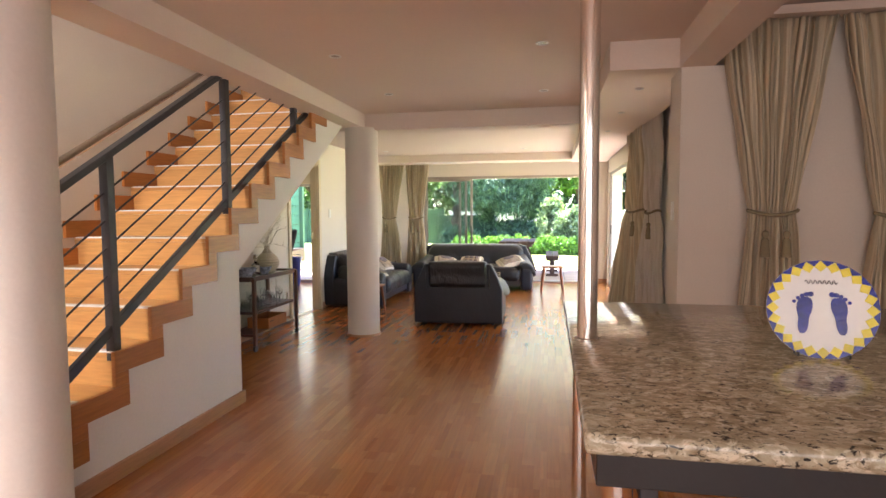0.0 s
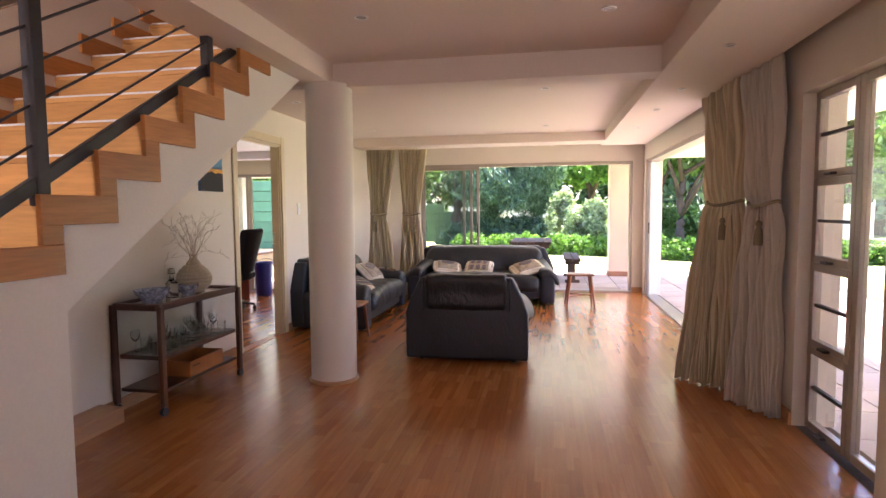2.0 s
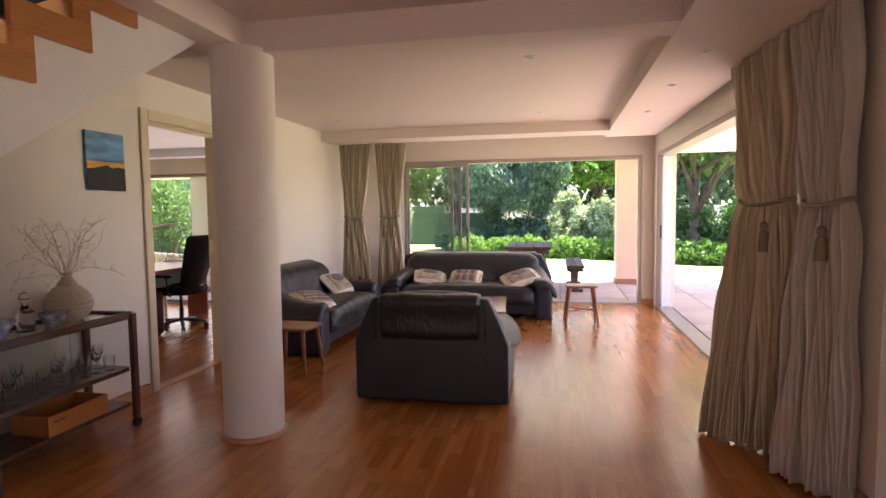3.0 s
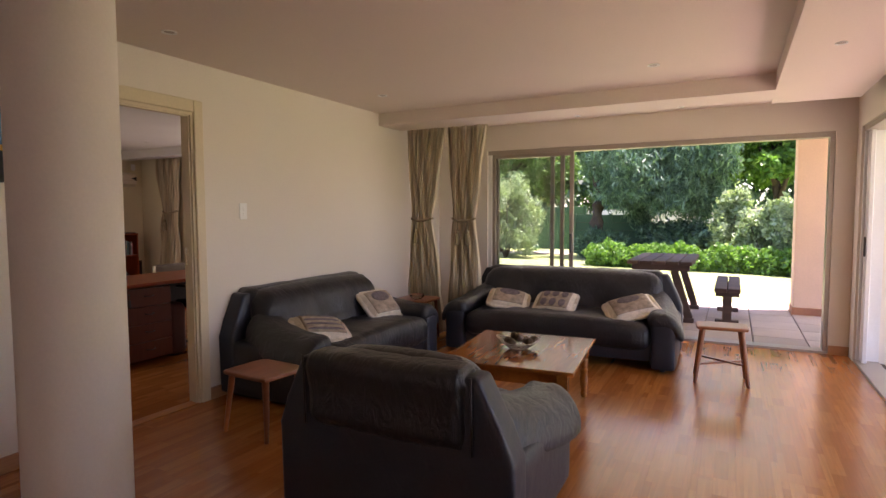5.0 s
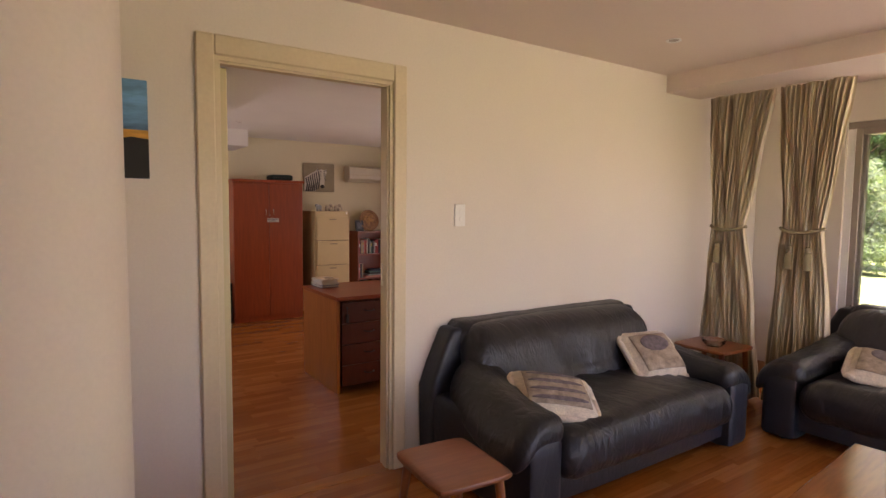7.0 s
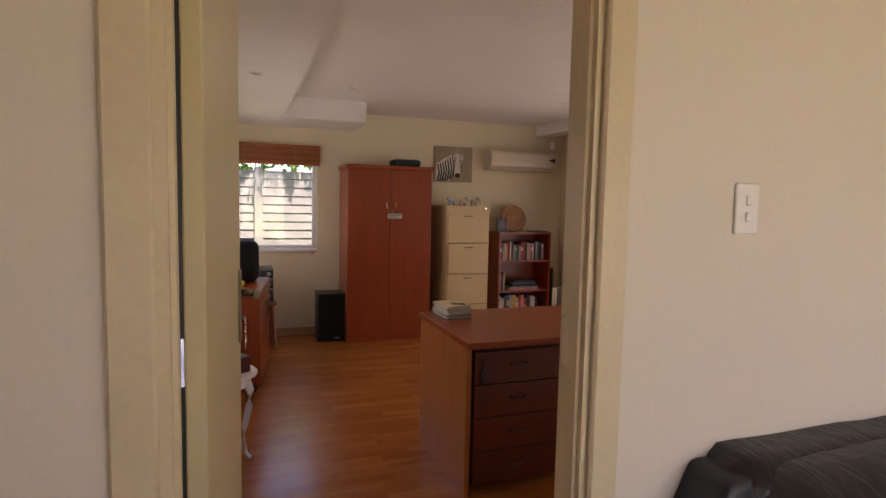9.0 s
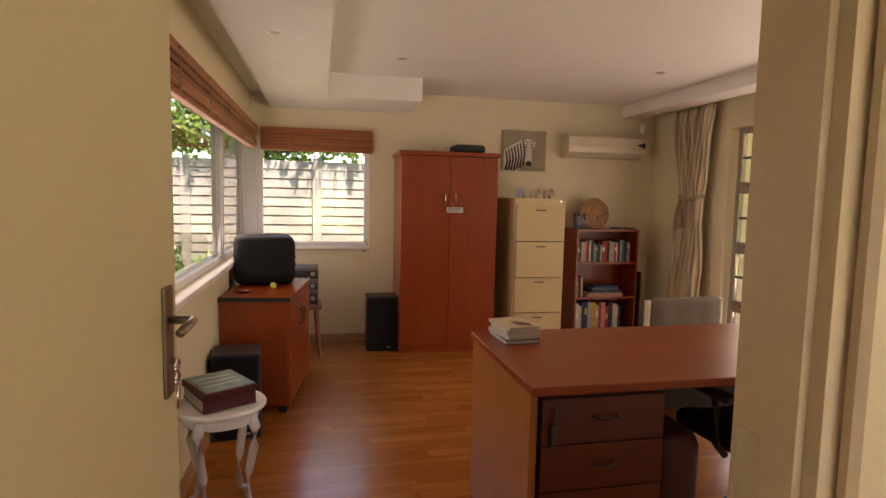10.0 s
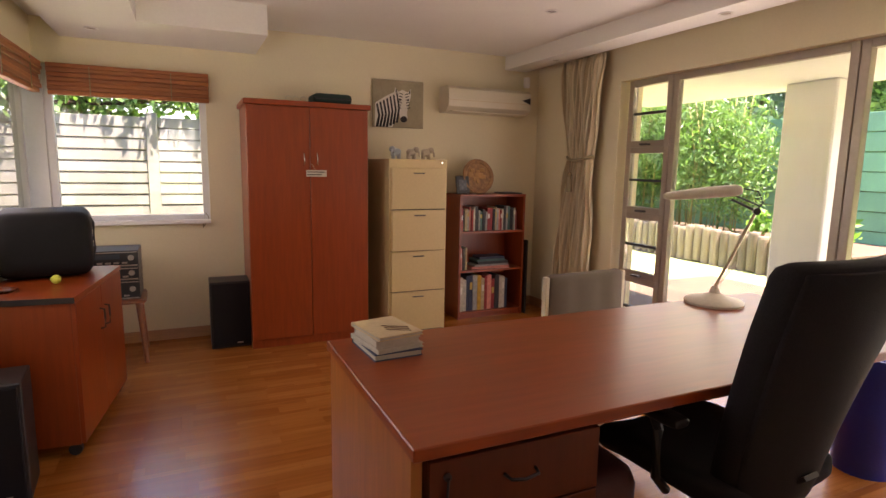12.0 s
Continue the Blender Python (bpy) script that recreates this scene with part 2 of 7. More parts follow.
STAIRWOOD = wood("stair_wood", (0.58, 0.32, 0.11), (0.46, 0.225, 0.07), 0.34, 5.0, "x", 0.12)
TRIMWOOD = wood("trim_wood", (0.52, 0.21, 0.048), (0.39, 0.14, 0.028), 0.38, 6.0, "y", 0.12)
SKIRTWOOD = wood("skirting_wood", (0.50, 0.27, 0.13), (0.40, 0.20, 0.09), 0.4, 6.0, "y", 0.08)
GRANITE = granite()
GLASS = clear_glass("window_glass")
LEATHER = leather("navy_leather", (0.017, 0.018, 0.022), 0.40, 0.5)
LEATHER_B = leather("navy_leather_panel", (0.015, 0.019, 0.030), 0.45, 0.15)
BLACK = surface("black_plastic", (0.018, 0.018, 0.02), 0.4, var=0.15, grain=0.06, bump=0.02)
LAWN = surface("lawn", (0.27, 0.31, 0.11), 0.9, var=0.35, vscale=0.6, grain=0.4, gscale=25, bump=0.15, bscale=60)
SOIL = surface("soil", (0.09, 0.06, 0.035), 0.95, var=0.3, grain=0.3, bump=0.2, bscale=40)
PAVER = surface("paving_stone", (0.46, 0.36, 0.305), 0.75, var=0.12, grain=0.1, bump=0.06, bscale=60, rand=0.12)
GREENWALL = surface("green_wall", (0.03, 0.085, 0.045), 0.7, var=0.15, vscale=1.5, grain=0.1, bump=0.05, rand=0.08)
FENCEPANEL = surface("concrete_panel", (0.205, 0.202, 0.18), 0.85, var=0.2, vscale=3, grain=0.12, bump=0.1, rand=0.08)
BARK = surface("bark", (0.07, 0.05, 0.035), 0.9, var=0.3, vscale=6, grain=0.3, gscale=30, bump=0.25, bscale=25, stretch=(1, 1, 0.3))
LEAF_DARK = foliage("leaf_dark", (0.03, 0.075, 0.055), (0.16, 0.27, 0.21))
LEAF_MID = foliage("leaf_mid", (0.06, 0.14, 0.045), (0.20, 0.34, 0.12))
LEAF_LIGHT = foliage("leaf_light", (0.07, 0.18, 0.03), (0.20, 0.37, 0.08))
LEAF_PALE = foliage("leaf_pale", (0.14, 0.20, 0.12), (0.42, 0.50, 0.36))
HEDGELEAF = foliage("hedge_leaf", (0.05, 0.14, 0.025), (0.16, 0.30, 0.06))


# ---- mesh helpers ----
def box(bm, x0, y0, z0, x1, y1, z1, bevel=0.0, seg=1, m=None):
    r = bmesh.ops.create_cube(bm, size=1)
    mat4 = Matrix.LocRotScale(((x0 + x1) / 2, (y0 + y1) / 2, (z0 + z1) / 2), None, (abs(x1 - x0), abs(y1 - y0), abs(z1 - z0)))
    if m is not None:
        mat4 = m @ mat4
    bmesh.ops.transform(bm, matrix=mat4, verts=r["verts"])
    if bevel:
        edges = list({e for v in r["verts"] for e in v.link_edges})
        bmesh.ops.bevel(bm, geom=edges, offset=bevel, segments=seg, profile=0.5, affect="EDGES")
    return r["verts"]


def rod(bm, a, b, r0, r1=None, seg=12, caps=True):
    a, b = Vector(a), Vector(b)
    d = b - a
    m = Matrix.Translation((a + b) / 2) @ d.to_track_quat("Z", "Y").to_matrix().to_4x4()
    bmesh.ops.create_cone(bm, cap_ends=caps, segments=seg, radius1=r0, radius2=r0 if r1 is None else r1, depth=d.length, matrix=m)


def bar(bm, a, b, w, h, bevel=0.0):
    """A flat bar from a to b: w wide across, h high."""
    a, b = Vector(a), Vector(b)
    d = b - a
    q = d.to_track_quat("Y", "Z").to_matrix().to_4x4()
    box(bm, -w / 2, -d.length / 2, -h / 2, w / 2, d.length / 2, h / 2, bevel, 1, Matrix.Translation((a + b) / 2) @ q)


def lathe(bm, profile, seg=24, at=(0, 0, 0), m=None):
    rings = []
    for r, z in profile:
        ring = []
        for k in range(seg):
            a = 2 * math.pi * k / seg
            v = Vector((at[0] + r * math.cos(a), at[1] + r * math.sin(a), at[2] + z))
            ring.append(bm.verts.new(m @ v if m else v))
        rings.append(ring)
    for p, q in zip(rings, rings[1:]):
        for k in range(seg):
            bm.faces.new((p[k], p[(k + 1) % seg], q[(k + 1) % seg], q[k]))
    for ring, rev in ((rings[0], True), (rings[-1], False)):
        if (ring[0].co - ring[seg // 2].co).length > 1e-4:
            bm.faces.new(ring[::-1] if rev else ring)


def tube(bm, pts, r, seg=8):
    pts = [Vector(p) for p in pts]
    rings = []
    for k, p in enumerate(pts):
        d = (pts[min(k + 1, len(pts) - 1)] - pts[max(k - 1, 0)]).normalized()
        q = d.to_track_quat("Z", "Y")
        rr = r(k / (len(pts) - 1)) if callable(r) else r
        rings.append([bm.verts.new(p + q @ Vector((rr * math.cos(2 * math.pi * i / seg), rr * math.sin(2 * math.pi * i / seg), 0))) for i in range(seg)])
    for p, q in zip(rings, rings[1:]):
        for i in range(seg):
            bm.faces.new((p[i], p[(i + 1) % seg], q[(i + 1) % seg], q[i]))
    bm.faces.new(rings[0][::-1])
    bm.faces.new(rings[-1])


def prism(bm, outline, axis, a, b):
    """An outline in a plane, drawn out along an axis from a to b. axis 'x': outline of (y, z)."""
    put = {"x": lambda u, v, w: (w, u, v), "y": lambda u, v, w: (u, w, v), "z": lambda u, v, w: (u, v, w)}[axis]
    lo = [bm.verts.new(put(u, v, a)) for u, v in outline]
    hi = [bm.verts.new(put(u, v, b)) for u, v in outline]
    n = len(outline)
    faces = [bm.faces.new(lo), bm.faces.new(hi[::-1])]
    for k in range(n):
        faces.append(bm.faces.new((lo[k], hi[k], hi[(k + 1) % n], lo[(k + 1) % n])))
    bmesh.ops.recalc_face_normals(bm, faces=faces)
    bmesh.ops.triangulate(bm, faces=faces[:2])


def puffy(bm, c, size, r, n=10, shape=None, m=None):
    """A soft block: rounded edges, finely divided, then shaped."""
    h = [s / 2 for s in size]
    r = min(r, *h)
    seen = {}

    def vert(p):
        key = tuple(round(v, 5) for v in p)
        if key not in seen:
            full = Vector(p[i] * h[i] for i in range(3))
            q = Vector(max(-(h[i] - r), min(h[i] - r, full[i])) for i in range(3))
            d = full - q
            co = q + d.normalized() * r if d.length > 1e-9 else q
            if shape:
                co = shape(co, Vector(p))
            co = Vector(c) + co
            seen[key] = bm.verts.new(m @ co if m else co)
        return seen[key]

    def spread(k):
        t = -1 + 2 * k / n
        return math.copysign(abs(t) ** 0.75, t)

    for axis in range(3):
        for s in (-1, 1):
            for i in range(n):
                for j in range(n):
                    quad = []
                    for di, dj in ((0, 0), (1, 0), (1, 1), (0, 1)):
                        p = [0, 0, 0]
                        p[axis], p[(axis + 1) % 3], p[(axis + 2) % 3] = s, spread(i + di), spread(j + dj)
                        quad.append(vert(p))
                    if len(set(quad)) > 2:
                        bm.faces.new(quad if s > 0 else quad[::-1])


def link(name, bm, material, smooth=False, bevel=0.0):
    me = bpy.data.meshes.new(name)
    bm.to_mesh(me)
    bm.free()
    me.materials.append(material)
    if smooth:
        me.shade_smooth()
        if smooth == "auto":
            me.set_sharp_from_angle(angle=radians(40))
    return new(name, me)


def part(name, bm, material, parent=None, label="", smooth=False):
    ob = link(name, bm, material, smooth)
    if parent is not None:
        ob.parent = parent
    if label:
        tagged(ob, label)
    return ob


def thing(name, label, category, at=(0, 0, 0), turn=0, group="", kind=""):
    e = new(name)
    e.matrix_basis = pose(*at, 0, 0, turn)
    e.empty_display_size = 0.1
    return tagged(e, label, category, group, kind)


def boxes(name, rows, material, parent=None, label="", kind="", bevel=0.0):
    bm = bmesh.new()
    for r in rows:
        box(bm, *r, bevel=bevel)
    ob = part(name, bm, material, parent, label)
    if kind:
        ob["kind"] = kind
    return ob


def raw(name, verts, faces, material, parent=None, smooth=False):
    me = bpy.data.meshes.new(name)
    me.from_pydata(verts, [], faces)
    me.materials.append(material)
    if smooth:
        me.shade_smooth()
    ob = new(name, me)
    if parent is not None:
        ob.parent = parent
    return ob


# ---- setting ----
XL, XR, YB = -2.91, 1.38, 10.62          # living room faces: partition, garden side, far end
XO, YO0, YO1 = -7.60, 5.98, 9.80         # office faces
SOF, CE, CE2, OSOF, OCE = 2.25, 2.43, 2.375, 2.07, 2.25

boxes("floor_slab", [(-7.9, 5.7, -0.30, -2.95, 10.1, -0.012), (-2.95, -3.2, -0.30, 1.62, 10.75, -0.012), (1.62, -3.2, -0.30, 3.8, 3.47, -0.012)], SOIL, kind="structure")
boxes("wall_west", [(-3.0, -3.2, 0, XL, 6.14, 2.04), (-3.0, 7.015, 0, XL, 10.84, 2.04), (-3.0, -3.2, 2.04, XL, 10.84, 5.4)], PLASTER, kind="structure", label="cream plastered partition wall with a doorway")
boxes("wall_north", [(-2.95, YB, 0, -2.25, 10.84, 2.08), (1.22, YB, 0, XR, 10.84, 2.08), (-2.95, YB, 2.08, 1.62, 10.84, 2.75)], PLASTER, kind="structure", label="cream plastered end wall round a sliding door")
boxes("wall_east", [(XR, 3.47, 2.0, 1.62, 5.09, 2.75), (XR, 5.09, 0, 1.62, 5.95, 2.75),
      (XR, 5.95, 2.08, 1.62, 10.42, 2.75), (XR, 10.42, 0, 1.62, 10.84, 2.75)], PLASTER, kind="structure", label="cream plastered garden wall with wide openings")
boxes("wall_pier", [(1.09, 3.36, 0, XR, 3.66, SOF)], PLASTER, kind="structure", label="cream plastered wall pier beside the glass door")
boxes("wall_kitchen", [(XR, 3.36, 0, 3.8, 3.47, 2.75)], PLASTER, kind="structure", label="cream plastered kitchen wall behind the curtains")
boxes("wall_kitchen_east", [(3.6, -3.2, 0, 3.8, 3.36, 2.75)], PLASTER, kind="structure")
boxes("wall_south", [(-3.17, -3.4, 0, 3.8, -3.2, 5.4)], PLASTER, kind="structure")
boxes("ceiling", [(-1.69, -3.2, CE, 1.28, 3.36, 2.75), (1.28, -3.2, 2.56, 3.6, 3.36, 2.75), (-1.69, 3.36, CE, XR, 5.6, 2.75), (-2.95, 5.6, CE2, 1.62, 10.84, 2.75), (-2.95, 5.48, CE, -1.69, 5.6, 2.75), (-2.95, -3.2, 5.4, -1.6, 6.2, 5.6)], CEIL, kind="structure", label="off-white plastered ceiling with recessed trays")
for i, r in enumerate(((0.66, 3.36, SOF, 1.28, 9.90, CE), (1.08, -3.2, SOF, 1.28, 3.36, CE), (-2.95, 9.28, SOF, 0.66, 9.70, CE))):
    boxes("ceiling_bulkhead_%d" % (i + 1), [r], CEIL, kind="structure", label="dropped plaster ceiling bulkhead along the garden side")
boxes("beam_cross", [(-2.95, 5.48, 2.255, 0.66, 5.72, CE)], CEIL, kind="structure", label="plastered cross beam under the ceiling")
boxes("beam_stair", [(-1.98, -3.2, 2.28, -1.69, 5.48, 2.9)], CEIL, kind="structure", label="plastered beam beside the stairwell")
boxes("wall_stairwell", [(-1.9, -3.2, 2.9, -1.7, 5.48, 5.4), (-1.9, 5.48, 2.75, -1.7, 6.0, 5.4), (-2.95, 6.0, 2.75, -1.7, 6.2, 5.4)], WHITEWALL, kind="structure")
# office shell
boxes("office_wall_west", [(-7.82, 5.76, 0, XO, 6.02, 0.86), (-7.82, 6.02, 0, XO, 6.99, 0.86), (-7.82, 6.99, 0, XO, 10.02, 2.75), (-7.82, 5.76, 1.90, XO, 6.99, 2.75)], PLASTER_O, kind="structure", label="cream plastered office wall with a corner window")
boxes("office_wall_south", [(XO, 5.76, 0, -4.55, YO0, 0.86), (XO, 5.76, 1.90, -4.55, YO0, 2.75), (-4.55, 5.76, 0, -3.0, YO0, 2.75)], PLASTER_O, kind="structure", label="cream plastered office wall under a long window")
boxes("office_wall_north", [(XO, YO1, 0, -6.52, 10.02, 2.75), (-6.52, YO1, 1.93, -3.6, 10.02, 2.75), (-3.6, YO1, 0, -3.0, 10.02, 2.75)], PLASTER_O, kind="structure", label="cream plastered office wall round the glass doors")
boxes("office_ceiling", [(-7.82, 5.76, OCE, -3.0, 10.02, 2.75)], WHITEPAINT, kind="structure", label="white office ceiling")
for i, r in enumerate(((XO, 6.14, OSOF, -3.0, 6.62, OCE), (XO, 6.62, OSOF, -6.93, 7.34, OCE), (XO, 9.44, 2.135, -3.0, 9.66, OCE), (XO, YO0, 2.18, -3.0, 6.14, OCE))):
    boxes("office_bulkhead_%d" % (i + 1), [r], WHITEPAINT, kind="structure", label="white dropped bulkhead along the office window")


# skirtings
boxes("baseboard", [(XL, 7.08, 0, XL + 0.016, YB, 0.085), (XL, 3.24, 0, XL + 0.016, 6.04, 0.085), (XL, YB - 0.016, 0, -2.25, YB, 0.085), (1.22, YB - 0.016, 0, XR, YB, 0.085), (XR - 0.016, 5.09, 0, XR, 5.95, 0.085), (1.074, 3.344, 0, 1.09, 3.66, 0.085), (1.09, 3.344, 0, XR, 3.36, 0.085),
      (XR - 0.016, -3.2, 0, XR, 3.344, 0.085), (-1.88, 1.0, 0, -1.862, 3.238, 0.085), (-2.95, 3.22, 0, -1.88, 3.238, 0.085), (XO, 6.0, 0, XO + 0.016, YO1, 0.075), (XO + 0.016, YO0, 0, -3.19, YO0 + 0.016, 0.075), (XO + 0.016, YO1 - 0.016, 0, -6.52, YO1, 0.075)], SKIRTWOOD, kind="structure", label="pale wooden skirting board")
boxes("trim", [(-2.95, 3.95, 0, -2.73, 4.45, 0.10)], SKIRTWOOD, kind="structure", label="low wooden plinth at the wall under the stairs")


# columns
def column(x, y, top, label, paint):
    c = thing("column", label, "column", (x, y, 0), kind="structure")
    bm = bmesh.new()
    lathe(bm, [(0.178, 0.0), (0.178, top)], 40)
    part("shaft", bm, paint, c, smooth="auto")
    bm = bmesh.new()
    lathe(bm, [(0.192, 0.0), (0.192, 0.018), (0.184, 0.026), (0.178, 0.026)], 40)
    part("base_ring", bm, SKIRTWOOD, c, "thin wooden ring at the foot", smooth="auto")
    return c


column(-1.75, 5.54, 2.28, "round cream plastered column with a wooden base ring", PLASTER)
column(-1.80, 1.44, 2.28, "round white plastered column beside the staircase", WHITEWALL)

# ---- stairs ----
RISE, GO, Y5, Z5, XS = 0.184, 0.272, 3.206, 1.10, -1.86
stair = thing("staircase", "wooden staircase with a white plastered side and zigzag trim", "staircase", kind="structure")
ly = [Y5 + (i - 5) * GO for i in range(-1, 15)]
lz = [Z5 + (i - 5) * RISE for i in range(-1, 15)]
outline = [(ly[0] - GO - 0.03, 0.0), (ly[0] - GO - 0.03, lz[0] + 0.07)]
for k in range(len(ly)):
    outline += [(ly[k] - 0.03, lz[k] + 0.07)]
    if k + 1 < len(ly):
        outline += [(ly[k] - 0.03, lz[k + 1] + 0.07)]
outline += [(ly[-1] - 0.03, 2.75), (6.05, 2.75), (3.22, 0.955), (3.22, 0.0)]
bm = bmesh.new()
prism(bm, outline, "x", -2.93, XS - 0.02)
part("stringer", bm, WHITEWALL, stair, "white plastered solid side")
for k in range(len(ly)):
    y0 = (ly[k] - GO if k == 0 else ly[k - 1]) - 0.03
    zt = lz[k] + 0.10
    bm = bmesh.new()
    box(bm, -2.93, y0 - 0.012, zt - 0.029, XS - 0.024, ly[k] - 0.032, zt, 0.003)
    part("tread", bm, STAIRWOOD, stair)
    bm = bmesh.new()
    zb = 0.0 if k == 0 else lz[k - 1] + 0.101
    box(bm, -2.93, y0 - 0.010, zb, XS - 0.024, y0 + 0.0, zt - 0.03, 0.001)
    part("riser", bm, STAIRWOOD, stair)
    bm = bmesh.new()
    box(bm, -2.90, y0 - 0.016, zt - 0.006, XS - 0.05, y0 + 0.03, zt + 0.004, 0.0015)
    part("nosing", bm, ALUW, stair, "pale metal nosing strip")
    # zigzag trim on the open side and along the wall
    bm = bmesh.new()
    box(bm, XS - 0.024, y0 - 0.062, lz[k], XS, ly[k], zt + 0.012, 0.002)
    part("trim_tread", bm, TRIMWOOD, stair)
    bm = bmesh.new()
    box(bm, XS - 0.024, ly[k] - 0.092, zt + 0.012, XS - 0.001, ly[k], lz[k] + RISE, 0.002)
    part("trim_riser", bm, TRIMWOOD, stair)
    bm = bmesh.new()
    box(bm, XL - 0.004, y0 - 0.10, zt, XL + 0.022, ly[k] - 0.032, zt + 0.115, 0.002)
    part("wall_trim", bm, TRIMWOOD, stair)


def balustrade():
    b = thing("stair_railing", "dark steel stair railing with thin horizontal rods", "railing")
    slope = 0.625
    x = -1.93
    line = lambda y, z0: z0 + (y - 2.10) * slope
    for y, zb, zt in ((2.10, 0.60, line(2.10, 1.655)), (3.18, 1.355, 2.95), (4.25, 2.065, 3.63)):
        bm = bmesh.new()
        box(bm, x - 0.025, y - 0.025, zb, x + 0.025, y + 0.025, zt, 0.003)
        part("post", bm, STEEL, b)
    for z0, w, h, name in ((1.656, 0.05, 0.035, "top_rail"), (0.772, 0.03, 0.05, "bottom_rail")):
        bm = bmesh.new()
        bar(bm, (x, 1.05, line(1.05, z0)), (x, 4.9, line(4.9, z0)), w, h, 0.003)
        part(name, bm, STEEL, b)
    for k in range(5):
        z0 = 0.772 + (k + 1) * 0.141
        bm = bmesh.new()
        rod(bm, (x, 1.05, line(1.05, z0)), (x, 4.9, line(4.9, z0)), 0.006, seg=6)
        part("rod", bm, STEEL, b, smooth=True)
    h = thing("wall_handrail", "bronze wall handrail with a bright metal strip", "handrail")
    bm = bmesh.new()
    rod(bm, (-2.83, 1.5, 0.96), (-2.83, 5.6, 3.44), 0.024, seg=12)
    part("rail", bm, surface("bronze_rail", (0.22, 0.17, 0.12), 0.35, metal=0.4), h, smooth="auto")
    bm = bmesh.new()
    rod(bm, (-2.817, 1.5, 0.935), (-2.817, 5.6, 3.415), 0.008, seg=8)
    part("strip", bm, CHROME, h, smooth="auto")
    for y in (2.0, 3.2, 4.4, 5.4):
        z = 0.96 + (y - 1.5) * 0.605
        bm = bmesh.new()
        rod(bm, (-2.915, y, z - 0.05), (-2.83, y, z), 0.008, seg=8)
        part("bracket", bm, STEEL, h)


balustrade()


# ---- doors and windows ----
def framed(parent, x0, y0, x1, y1, z0, z1, w, d, mat, axis, name="frame"):
    """Four frame members round an opening, axis 'x' along x or 'y' along y."""
    rows = []
    if axis == "y":
        rows = [(x0, y0, z0, x0 + d, y0 + w, z1), (x0, y1 - w, z0, x0 + d, y1, z1), (x0, y0 + w, z0, x0 + d, y1 - w, z0 + w), (x0, y0 + w, z1 - w, x0 + d, y1 - w, z1)]
    else:
        rows = [(x0, y0, z0, x0 + w, y0 + d, z1), (x1 - w, y0, z0, x1, y0 + d, z1), (x0 + w, y0, z0, x1 - w, y0 + d, z0 + w), (x0 + w, y0, z1 - w, x1 - w, y0 + d, z1)]
    for r in rows:
        boxes(name, [r], mat, parent, bevel=0.003)


def pane(parent, x0, y0, z0, x1, y1, z1):
    ob = boxes("pane", [(x0, y0, z0, x1, y1, z1)], GLASS, parent)
    ob.visible_shadow = False
    return ob


# far sliding door: track, two slid panels and a fixed one
d1 = thing("door_1", "aluminium sliding glass door, slid open to the garden", "sliding door", kind="structure")
boxes("head_track", [(-2.25, YB + 0.03, 2.03, 1.22, YB + 0.15, 2.08)], ALU, d1)
boxes("sill_track", [(-2.25, YB - 0.005, -0.01, 1.22, YB + 0.15, 0.022)], ALU, d1)
boxes("jamb", [(1.18, YB + 0.03, 0.022, 1.22, YB + 0.15, 2.03)], ALU, d1)
boxes("jamb", [(-2.25, YB + 0.03, 0.022, -2.20, YB + 0.15, 2.03)], WHITEPAINT, d1)
for x0, x1, y in ((-2.20, -1.21, YB + 0.04), (-2.18, -1.33, YB + 0.085), (-2.19, -1.46, YB + 0.128)):
    pnl = tagged(new("panel"), "")
    pnl.parent = d1
    framed(pnl, x0, y, x1, y, 0.024, 2.03, 0.045, 0.035, ALU, "x", "stile")
    pane(pnl, x0 + 0.045, y + 0.014, 0.069, x1 - 0.045, y + 0.020, 1.985)
boxes("handle", [(-1.245, YB - 0.0, 0.88, -1.225, YB + 0.04, 1.10)], BLACK, d1, bevel=0.004)

# garden-side sliding door, wide open
d2 = thing("door_2", "wide aluminium sliding door, open to the patio", "sliding door", kind="structure")
boxes("head_track", [(1.40, 5.95, 2.035, 1.56, 10.42, 2.08)], ALU, d2)
boxes("sill_track", [(1.385, 5.95, -0.01, 1.56, 10.42, 0.022)], ALU, d2)
boxes("jamb", [(1.40, 10.38, 0.022, 1.56, 10.42, 2.035)], ALUW, d2)
for k, (y0, y1) in enumerate(((10.26, 10.375), (6.05, 6.9))):
    pnl = tagged(new("panel"), "")
    pnl.parent = d2
    framed(pnl, 1.42 + 0.05 * k, y0, 1.42, y1, 0.024, 2.03, 0.045, 0.035, ALUW, "y", "stile")
    if k:
        pane(pnl, 1.483, y0 + 0.045, 0.069, 1.489, y1 - 0.045, 1.985)
boxes("handle", [(1.405, 10.29, 0.95, 1.42, 10.31, 1.12)], STEEL, d2, bevel=0.003)


